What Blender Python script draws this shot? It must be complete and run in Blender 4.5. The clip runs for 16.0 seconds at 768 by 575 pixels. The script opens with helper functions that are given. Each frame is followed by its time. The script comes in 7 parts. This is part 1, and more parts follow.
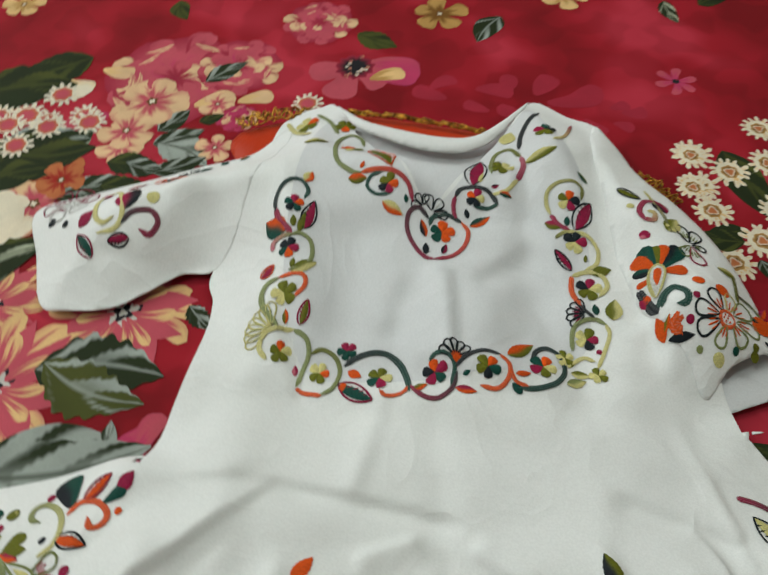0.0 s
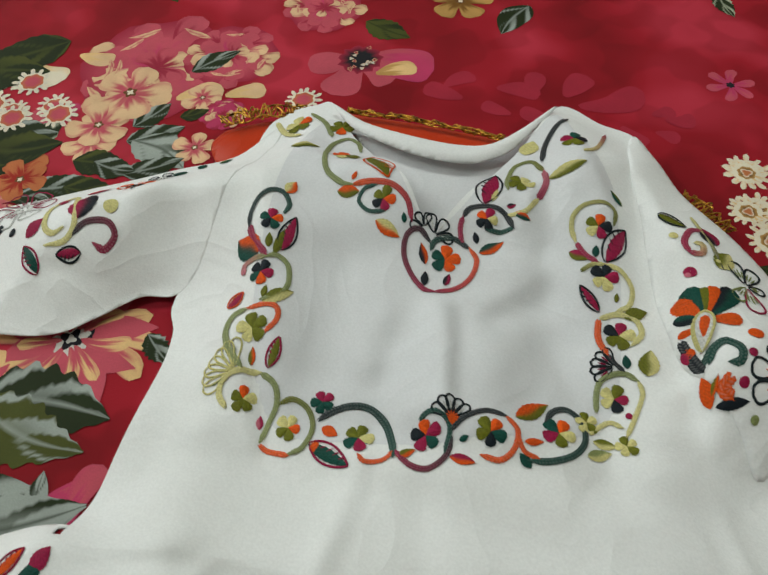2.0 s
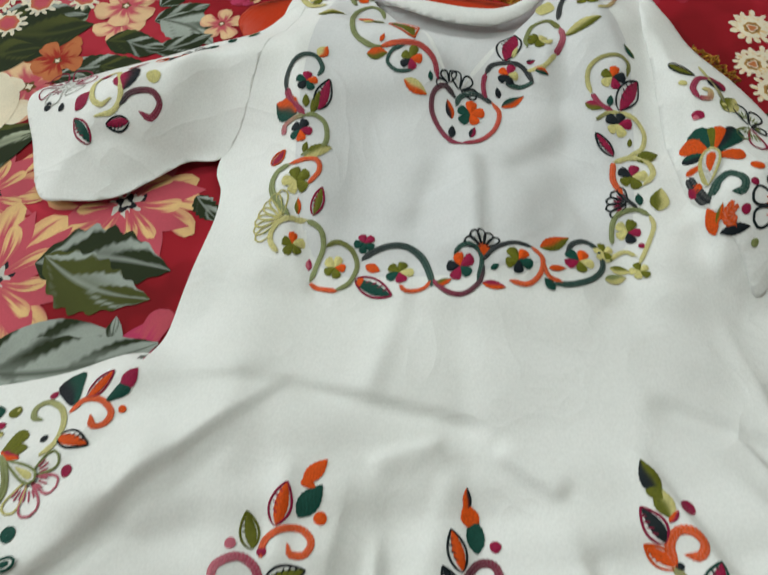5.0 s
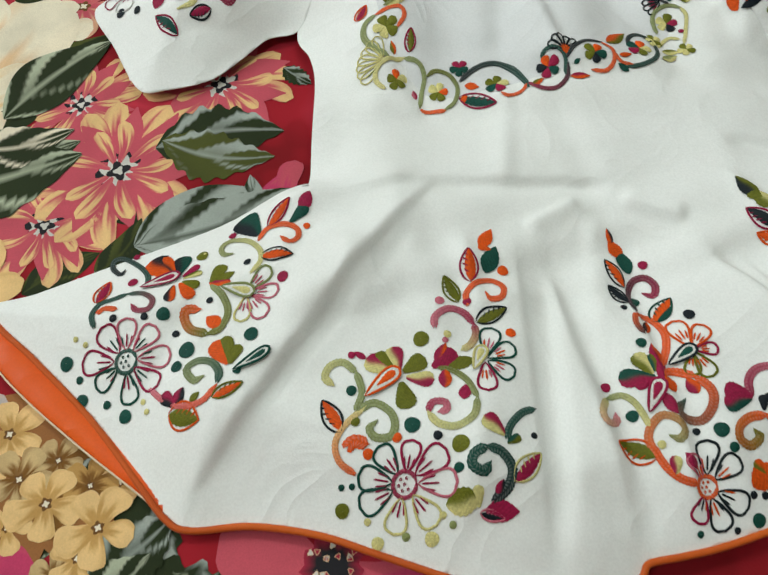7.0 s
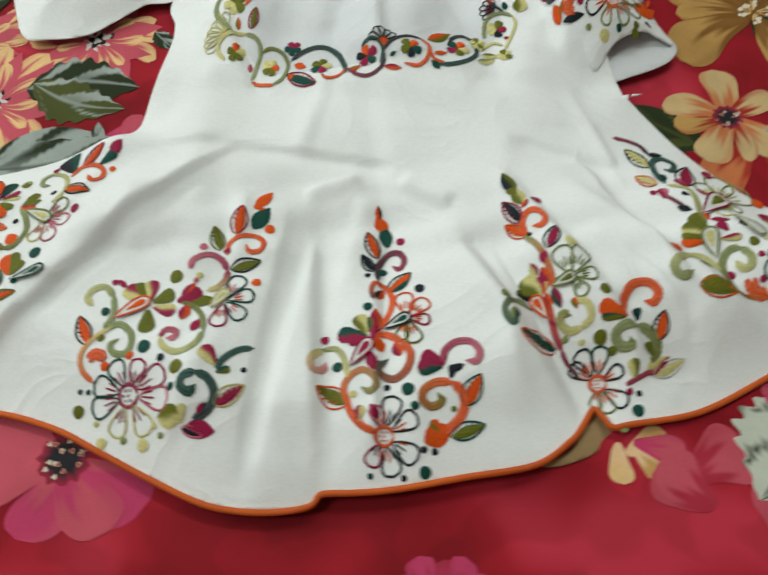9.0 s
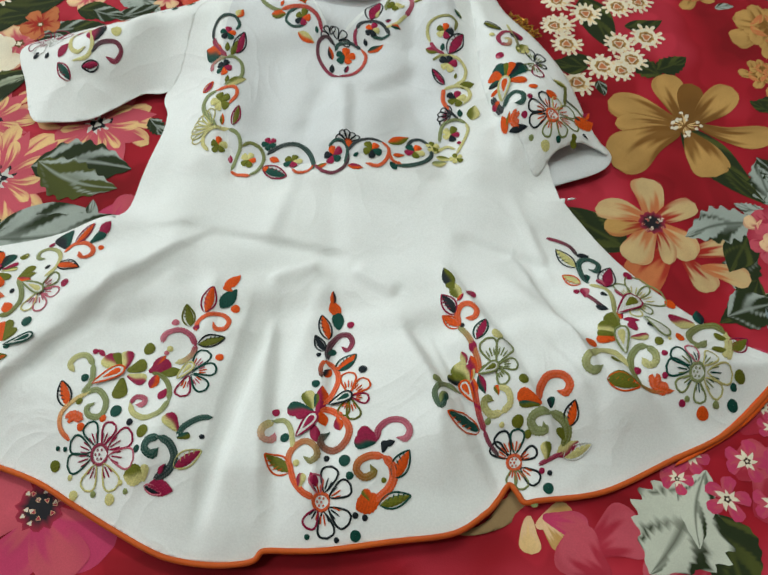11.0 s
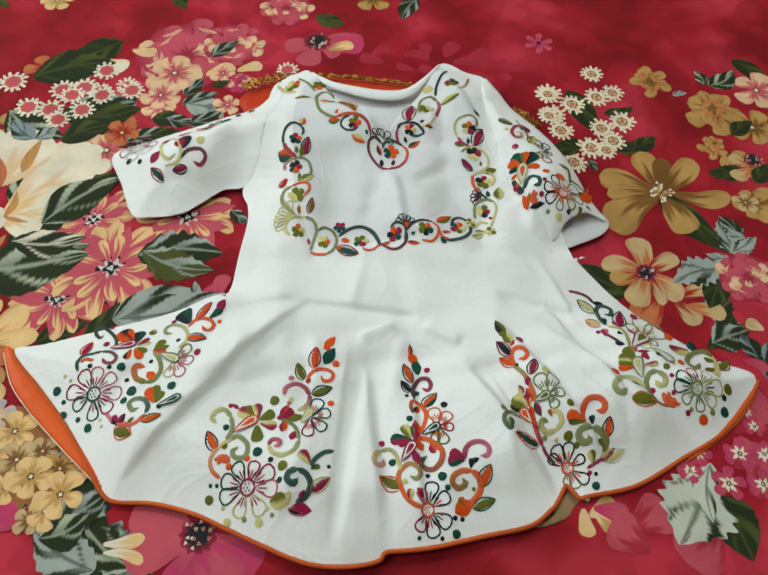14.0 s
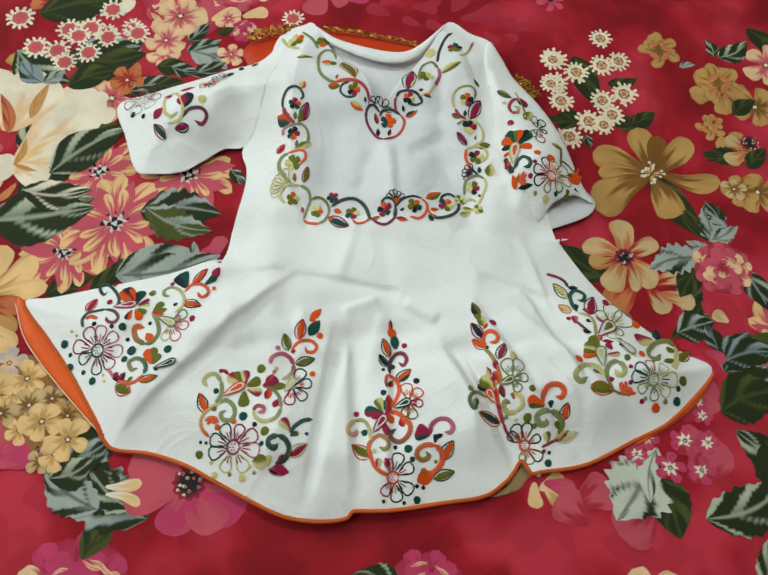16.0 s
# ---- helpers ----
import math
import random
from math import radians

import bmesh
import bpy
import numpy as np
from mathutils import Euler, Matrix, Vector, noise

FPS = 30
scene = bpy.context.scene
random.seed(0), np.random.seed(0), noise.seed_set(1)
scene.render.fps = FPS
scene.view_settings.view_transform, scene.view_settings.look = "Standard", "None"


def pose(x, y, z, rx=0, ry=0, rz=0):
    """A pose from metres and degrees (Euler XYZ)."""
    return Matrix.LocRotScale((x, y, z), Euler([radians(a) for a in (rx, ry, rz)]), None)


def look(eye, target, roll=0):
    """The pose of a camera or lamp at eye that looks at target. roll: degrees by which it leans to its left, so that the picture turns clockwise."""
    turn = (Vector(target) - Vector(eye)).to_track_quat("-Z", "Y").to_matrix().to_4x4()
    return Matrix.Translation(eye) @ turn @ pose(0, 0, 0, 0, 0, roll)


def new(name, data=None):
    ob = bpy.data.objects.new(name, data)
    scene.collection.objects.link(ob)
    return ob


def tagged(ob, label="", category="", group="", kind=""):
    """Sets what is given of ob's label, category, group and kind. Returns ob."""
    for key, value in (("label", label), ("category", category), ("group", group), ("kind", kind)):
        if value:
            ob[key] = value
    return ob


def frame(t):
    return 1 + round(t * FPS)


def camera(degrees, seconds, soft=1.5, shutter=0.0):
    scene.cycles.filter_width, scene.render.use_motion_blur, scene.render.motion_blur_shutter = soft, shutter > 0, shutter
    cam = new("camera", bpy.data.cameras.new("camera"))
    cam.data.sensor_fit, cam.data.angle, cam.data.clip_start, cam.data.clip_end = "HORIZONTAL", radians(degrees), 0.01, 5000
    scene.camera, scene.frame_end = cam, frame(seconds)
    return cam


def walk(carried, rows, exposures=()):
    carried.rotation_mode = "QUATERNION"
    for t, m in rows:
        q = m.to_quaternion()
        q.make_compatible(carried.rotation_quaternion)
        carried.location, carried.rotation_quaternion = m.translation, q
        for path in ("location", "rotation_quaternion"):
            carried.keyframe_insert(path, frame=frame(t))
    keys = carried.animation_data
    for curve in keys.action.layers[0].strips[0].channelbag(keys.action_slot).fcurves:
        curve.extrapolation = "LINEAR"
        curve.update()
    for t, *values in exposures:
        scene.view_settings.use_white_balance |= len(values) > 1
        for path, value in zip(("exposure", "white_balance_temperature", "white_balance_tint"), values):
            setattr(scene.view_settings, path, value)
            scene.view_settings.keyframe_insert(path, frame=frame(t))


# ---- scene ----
cam = camera(55.1, 16.0, shutter=0.5)
PATH = [
    (0, (-0.012, -0.197, 0.366), (-0.131, 0.987, -1.241), -1.8),
    (0.5, (0.004, -0.188, 0.336), (-0.191, 0.951, -1.296), -0.5),
    (1, (0.007, -0.167, 0.326), (-0.202, 1.025, -1.266), -2.1),
    (1.5, (0.009, -0.153, 0.322), (-0.18, 1.023, -1.285), -1.9),
    (2, (0.001, -0.137, 0.323), (-0.191, 1.023, -1.295), -2.7),
    (2.5, (-0.008, -0.129, 0.325), (-0.204, 1.022, -1.299), -3.2),
    (3, (-0.009, -0.118, 0.33), (-0.213, 1.028, -1.296), -4.2),
    (3.5, (-0.006, -0.122, 0.331), (-0.201, 1.021, -1.299), -3.9),
    (3.7, (-0.006, -0.125, 0.333), (-0.21, 0.97, -1.328), -4.9),
    (5.8, (-0.027, -0.241, 0.336), (-0.129, 0.72, -1.415), -3.2),
    (6, (-0.05, -0.255, 0.34), (-0.081, 0.736, -1.397), -1.7),
    (6.5, (-0.104, -0.282, 0.337), (-0.026, 0.639, -1.437), -0.8),
    (7, (-0.133, -0.29, 0.347), (-0.048, 0.621, -1.432), -3.1),
    (7.5, (-0.127, -0.318, 0.353), (0.007, 0.614, -1.412), -0.5),
    (8, (-0.09, -0.336, 0.366), (-0.005, 0.599, -1.4), -1.8),
    (8.5, (-0.035, -0.342, 0.369), (-0.027, 0.573, -1.409), -3.1),
    (9, (0.018, -0.337, 0.374), (-0.042, 0.562, -1.412), -3.5),
    (9.2, (0.038, -0.337, 0.379), (-0.026, 0.59, -1.392), -2.4),
    (11.3, (0.05, -0.335, 0.448), (-0.008, 0.656, -1.288), -0.4),
    (11.5, (0.034, -0.336, 0.458), (0.016, 0.664, -1.274), 0.6),
    (12, (0.001, -0.351, 0.49), (0.034, 0.64, -1.247), 0.7),
    (12.5, (-0.016, -0.36, 0.513), (0.052, 0.672, -1.199), 0.9),
    (13, (-0.028, -0.371, 0.529), (0.067, 0.665, -1.179), 2.2),
    (13.5, (-0.038, -0.377, 0.545), (0.047, 0.69, -1.144), 2.0),
    (13.7, (-0.039, -0.382, 0.547), (0.039, 0.707, -1.129), 2.1),
    (14, (-0.042, -0.386, 0.55), (0.038, 0.682, -1.14), 2.5),
    (14.5, (-0.038, -0.373, 0.57), (-0.008, 0.576, -1.19), -0.8),
    (15, (-0.032, -0.349, 0.59), (-0.021, 0.509, -1.216), -2.3),
    (15.5, (-0.023, -0.343, 0.609), (-0.022, 0.485, -1.211), -0.5),
    (16, (-0.015, -0.328, 0.622), (0.018, 0.445, -1.223), 4.3),
]
walk(cam, [(t, look(eye, target, roll)) for t, eye, target, roll in PATH],
     exposures=((0.0, -0.17, 6600, 6), (1.5, -0.20, 6620, 6), (3.0, -0.24, 6620, 7), (3.7, -0.22, 6600, 7),
                (6.0, 0.0, 6560, 5), (9.0, 0.08, 6480, 5), (12.0, 0.07, 6420, 5), (16.0, 0.08, 6400, 5)))

# ---- light ----
world = bpy.data.worlds.new("sky")
scene.world = world
world.use_nodes = True
wn = world.node_tree.nodes
sky = wn.new("ShaderNodeTexSky")
sky.sky_type, sky.sun_disc, sky.sun_elevation, sky.sun_rotation = "NISHITA", False, radians(40), radians(300)
wn["Background"].inputs[1].default_value = 0.1
world.node_tree.links.new(sky.outputs[0], wn["Background"].inputs[0])


def area_lamp(name, m, sx, sy, watts, colour):
    data = bpy.data.lights.new(name, "AREA")
    data.shape, data.size, data.size_y, data.energy, data.color = "RECTANGLE", sx, sy, watts, colour
    ob = new(name, data)
    ob.matrix_world = m
    return tagged(ob, kind="structure")


# unseen lamps, added: a broad cool side light and two soft ceiling fills
area_lamp("unseen_side_light", look((-1.72, 0.75, 1.25), (0.0, -0.1, 0.0)), 1.3, 1.2, 18.5, (0.94, 1.0, 1.0))
area_lamp("added_ceiling_fill", look((0.35, 0.75, 2.02), (0.05, 0.0, 0.0)), 1.2, 0.10, 14, (0.93, 1.0, 0.98))
area_lamp("added_ceiling_fill", look((-0.75, -0.35, 2.02), (-0.05, 0.0, 0.0)), 0.10, 1.2, 14, (0.93, 1.0, 0.98))


# ---- materials ----
def material(name, rough=0.7, sheen=0.0, metallic=0.0):
    m = bpy.data.materials.new(name)
    m.use_nodes = True
    n, l = m.node_tree.nodes, m.node_tree.links
    b = n["Principled BSDF"]
    b.inputs["Roughness"].default_value = rough
    b.inputs["Metallic"].default_value = metallic
    b.inputs["Sheen Weight"].default_value = sheen
    b.inputs["Specular IOR Level"].default_value = 0.2
    return m, n, l, b


def place_of(n, l, scale):
    c = n.new("ShaderNodeTexCoord")
    m = n.new("ShaderNodeMapping")
    m.inputs["Scale"].default_value = scale
    l.new(c.outputs["Object"], m.inputs["Vector"])
    return m.outputs[0]


def noise_of(n, l, vec, scale, detail=3.0):
    t = n.new("ShaderNodeTexNoise")
    t.inputs["Scale"].default_value, t.inputs["Detail"].default_value = scale, detail
    l.new(vec, t.inputs["Vector"])
    return t.outputs["Fac"]


def ramp_of(n, l, fac, stops):
    r = n.new("ShaderNodeValToRGB")
    while len(r.color_ramp.elements) < len(stops):
        r.color_ramp.elements.new(0.5)
    for e, (p, c) in zip(r.color_ramp.elements, stops):
        e.position, e.color = p, (*c, 1)
    l.new(fac, r.inputs[0])
    return r.outputs[0]


def mix_of(n, l, kind, fac, a, b):
    m = n.new("ShaderNodeMixRGB")
    m.blend_type = kind
    m.inputs[0].default_value = fac
    l.new(a, m.inputs[1])
    l.new(b, m.inputs[2])
    return m.outputs[0]


def bump_of(n, l, b, height, strength, distance, before=None):
    u = n.new("ShaderNodeBump")
    u.inputs["Strength"].default_value, u.inputs["Distance"].default_value = strength, distance
    l.new(height, u.inputs["Height"])
    if before:
        l.new(before, u.inputs["Normal"])
    l.new(u.outputs[0], b.inputs["Normal"])
    return u.outputs[0]


def cotton(name, low, high, rough=0.85):
    """Fine woven cotton with soft crumples."""
    m, n, l, b = material(name, rough, 0.05)
    v = place_of(n, l, (1, 1, 1))
    c = ramp_of(n, l, noise_of(n, l, v, 14, 4), [(0.3, low), (0.7, high)])
    g = ramp_of(n, l, noise_of(n, l, v, 900, 1), [(0.3, (0.93, 0.93, 0.93)), (0.7, (1, 1, 1))])
    l.new(mix_of(n, l, "MULTIPLY", 1.0, c, g), b.inputs["Base Color"])
    soft = bump_of(n, l, b, noise_of(n, l, v, 22, 3), 0.32, 0.006)
    crease = n.new("ShaderNodeTexNoise")
    crease.inputs["Scale"].default_value, crease.inputs["Detail"].default_value, crease.inputs["Distortion"].default_value = 13, 2, 1.6
    l.new(v, crease.inputs["Vector"])
    line = ramp_of(n, l, crease.outputs["Fac"], [(0.40, (0, 0, 0)), (0.47, (0.6, 0.6, 0.6)), (0.50, (1, 1, 1)), (0.53, (0.55, 0.55, 0.55)), (0.62, (0, 0, 0))])
    soft = bump_of(n, l, b, line, 0.12, 0.004, soft)
    bump_of(n, l, b, noise_of(n, l, v, 1400, 1), 0.25, 0.0004, soft)
    return m


def dyed(name, rough, bump_scale, bump, grain, sheen=0.0, metallic=0.0, stretch=(1, 1, 1)):
    """Cloth or thread whose dye is stored per corner in the mesh."""
    m, n, l, b = material(name, rough, sheen, metallic)
    a = n.new("ShaderNodeVertexColor")
    a.layer_name = "dye"
    v = place_of(n, l, stretch)
    g = ramp_of(n, l, noise_of(n, l, v, bump_scale, 2), [(0.3, (grain, grain, grain)), (0.7, (1.06, 1.06, 1.06))])
    big = ramp_of(n, l, noise_of(n, l, v, 35, 3), [(0.3, (0.78, 0.78, 0.78)), (0.7, (1.0, 1.0, 1.0))])
    c = mix_of(n, l, "MULTIPLY", 1.0, a.outputs["Color"], g)
    l.new(mix_of(n, l, "MULTIPLY", 1.0, c, big), b.inputs["Base Color"])
    bump_of(n, l, b, noise_of(n, l, v, bump_scale, 2), bump, 0.0006)
    return m


WHITE = cotton("white_cotton", (0.80, 0.81, 0.79), (0.86, 0.87, 0.86))
LINING = cotton("white_lining", (0.68, 0.69, 0.70), (0.74, 0.75, 0.76))
THREAD = dyed("embroidery_thread", 0.6, 900, 0.8, 0.75)
PRINT = dyed("printed_cotton", 0.75, 1200, 0.12, 0.93)
ORANGE = cotton("orange_satin", (0.66, 0.075, 0.006), (0.80, 0.12, 0.010), 0.38)
# red-orange satin, darkened in its colour for the shade at the neck
VERMILION = cotton("vermilion_satin", (0.48, 0.03, 0.006), (0.60, 0.05, 0.008), 0.4)
PIPING = cotton("orange_piping", (0.45, 0.07, 0.008), (0.6, 0.11, 0.012), 0.5)
TAN = cotton("tan_lining", (0.34, 0.22, 0.10), (0.42, 0.28, 0.14))
CREAM = cotton("cream_cord", (0.75, 0.6, 0.42), (0.82, 0.68, 0.5))
PLASTER = cotton("wall_plaster", (0.62, 0.60, 0.55), (0.70, 0.68, 0.63))
WOOD = cotton("bed_wood", (0.16, 0.07, 0.03), (0.24, 0.11, 0.05), 0.5)
GOLD, gn, gl, gb = material("gold_lace", 0.35, 0, 0.75)
gl.new(ramp_of(gn, gl, noise_of(gn, gl, place_of(gn, gl, (1, 1, 1)), 300, 2), [(0.35, (0.12, 0.05, 0.008)), (0.65, (0.75, 0.42, 0.06))]), gb.inputs["Base Color"])

# red ground of the bed sheet, blotched in crimson and pink
SHEET, sn, sl, sb = material("red_printed_cotton", 0.8, 0.0)
sv = place_of(sn, sl, (1, 1, 1))
s1 = ramp_of(sn, sl, noise_of(sn, sl, sv, 9, 2), [(0.38, (0.22, 0.004, 0.009)), (0.52, (0.33, 0.008, 0.018)), (0.62, (0.46, 0.026, 0.048))])
s2 = ramp_of(sn, sl, noise_of(sn, sl, sv, 28, 1), [(0.47, (0.88, 0.85, 0.85)), (0.53, (1.05, 1.1, 1.1))])
sl.new(mix_of(sn, sl, "MULTIPLY", 1.0, s1, s2), sb.inputs["Base Color"])
sb2 = bump_of(sn, sl, sb, noise_of(sn, sl, sv, 18, 2), 0.3, 0.006)
bump_of(sn, sl, sb, noise_of(sn, sl, sv, 1200, 1), 0.2, 0.0004, sb2)


# ---- mesh helpers ----
def link(name, verts, faces, mat, parent=None, label="", dyes=None, smooth=True):
    me = bpy.data.meshes.new(name)
    me.from_pydata([tuple(map(float, v)) for v in verts], [], faces)
    if dyes is not None:
        layer = me.color_attributes.new("dye", "FLOAT_COLOR", "POINT")
        layer.data.foreach_set("color", np.c_[np.asarray(dyes, float), np.ones(len(verts))].ravel())
    me.materials.append(mat)
    if smooth:
        me.polygons.foreach_set("use_smooth", [True] * len(me.polygons))
    ob = new(name, me)
    if parent:
        ob.parent = parent
    if label:
        tagged(ob, label)
    return ob


def thing(name, label, category, group=""):
    return tagged(new(name), label, category, group)


def box(name, lo, hi, mat, parent=None, bevel=0.0):
    bm = bmesh.new()
    bmesh.ops.create_cube(bm, size=1.0)
    for v in bm.verts:
        v.co = [lo[i] + (v.co[i] + 0.5) * (hi[i] - lo[i]) for i in range(3)]
    if bevel:
        bmesh.ops.bevel(bm, geom=bm.edges[:], offset=bevel, segments=4, affect="EDGES", profile=0.5)
    me = bpy.data.meshes.new(name)
    bm.to_mesh(me)
    bm.free()
    me.materials.append(mat)
    ob = new(name, me)
    if parent:
        ob.parent = parent
    return ob


def spline(points, steps=8, closed=False):
    """A smooth curve through the control points."""
    p = [np.array(q, float) for q in points]
    n = len(p)
    out = []
    for i in range(n if closed else n - 1):
        if closed:
            a, b, c, d = p[i - 1], p[i], p[(i + 1) % n], p[(i + 2) % n]
        else:
            b, c = p[i], p[i + 1]
            a = p[i - 1] if i else 2 * b - c
            d = p[i + 2] if i + 2 < n else 2 * c - b
        for k in range(steps):
            t = k / steps
            out.append(0.5 * (2 * b + (c - a) * t + (2 * a - 5 * b + 4 * c - d) * t * t + (3 * b - a - 3 * c + d) * t ** 3))
    if not closed:
        out.append(p[-1])
    return np.array(out)


# ---- the room: unseen shell, added to close in the light ----
def room():
    for name, lo, hi in (
            ("floor", (-1.9, -2.4, -0.60), (2.3, 2.4, -0.52)), ("ceiling", (-1.9, -2.4, 2.1), (2.3, 2.4, 2.2)),
            ("wall_north", (-1.9, 2.4, -0.6), (2.3, 2.5, 2.2)), ("wall_south", (-1.9, -2.5, -0.6), (2.3, -2.4, 2.2)),
            ("wall_east", (2.3, -2.5, -0.6), (2.4, 2.5, 2.2))):
        tagged(box(name, lo, hi, PLASTER), "unseen plain cream plaster, added around the bed", name.split("_")[0], kind="structure")
    bm_parts = (((-1.9, -2.5, -0.6), (-1.8, 0.05, 2.2)), ((-1.9, 1.45, -0.6), (-1.8, 2.5, 2.2)),
                ((-1.9, 0.05, -0.6), (-1.8, 1.45, 0.5)), ((-1.9, 0.05, 1.8), (-1.8, 1.45, 2.2)))
    wall = tagged(new("wall_west"), "unseen plain cream plaster wall, added, with an opening for the side light", "wall", kind="structure")
    for lo, hi in bm_parts:
        box("wall_segment", lo, hi, PLASTER, wall)


room()

# ---- bed ----
bed = thing("bed", "low wooden bed with a thick mattress under the sheet", "bed")
box("mattress", (-1.0, -1.0, -0.24), (1.0, 1.15, -0.012), CREAM, bed, 0.03)
box("bed_frame", (-1.03, -1.03, -0.40), (1.03, 1.18, -0.25), WOOD, bed, 0.01)
for px in (-0.95, 0.95):
    for py in (-0.95, 1.1):
        box("leg", (px - 0.04, py - 0.04, -0.52), (px + 0.04, py + 0.04, -0.40), WOOD, bed, 0.005)


def sheet_height(x, y):
    """The bed sheet's shallow ripples."""
    return (0.0022 * np.sin(9.1 * x + 4.0 * y + 0.6) + 0.0014 * np.sin(21 * x - 13 * y) * np.sin(7 * y + 1.0)
            - 0.003 * np.exp(-((x - 0.26) ** 2 + (y - 0.05) ** 2) / 0.02) - 0.003 * np.exp(-((x + 0.3) ** 2 + y ** 2) / 0.02))


def make_sheet():
    xs = np.concatenate([np.linspace(-1.02, -0.6, 30)[:-1], np.linspace(-0.6, 0.6, 241), np.linspace(0.6, 1.02, 30)[1:]])
    ys = np.concatenate([np.linspace(-1.02, -0.5, 36)[:-1], np.linspace(-0.5, 0.65, 231), np.linspace(0.65, 1.17, 36)[1:]])
    X, Y = np.meshgrid(xs, ys)
    drop = np.maximum(np.maximum(np.abs(X) - 0.99, 0), np.maximum(np.maximum(Y - 1.14, 0), np.maximum(-Y - 0.99, 0)))
    Z = sheet_height(X, Y) - 5.0 * drop
    w = len(xs)
    faces = [(j * w + i, j * w + i + 1, (j + 1) * w + i + 1, (j + 1) * w + i) for j in range(len(ys) - 1) for i in range(w - 1)]
    ob = link("bed_sheet", np.c_[X.ravel(), Y.ravel(), Z.ravel()], faces, SHEET)
    return tagged(ob, "red cotton bed sheet printed with large flowers and leaves", "bed sheet")


SHEET_OB = make_sheet()

DYE = {"dg": (0.018, 0.028, 0.007), "ol": (0.070, 0.080, 0.014), "gr": (0.36, 0.40, 0.36), "pg": (0.46, 0.50, 0.36), "bl": (0.25, 0.31, 0.33),
       "cr": (0.82, 0.54, 0.24), "cw": (0.84, 0.75, 0.58), "pe": (0.80, 0.53, 0.30), "go": (0.20, 0.085, 0.014), "lg": (0.53, 0.30, 0.09),
       "pk": (0.56, 0.085, 0.12), "mg": (0.54, 0.045, 0.13), "rd": (0.36, 0.02, 0.012), "co": (0.55, 0.17, 0.06), "sh": (0.40, 0.022, 0.045),
       "bk": (0.015, 0.014, 0.018), "wh": (0.62, 0.60, 0.55), "br": (0.16, 0.07, 0.02), "dp": (0.36, 0.02, 0.05), "tn": (0.60, 0.42, 0.20), "lv": (0.50, 0.44, 0.44), "pl": (0.58, 0.60, 0.50), "ob": (0.32, 0.13, 0.04)}
PRNG = random.Random(7)
LAYER = []


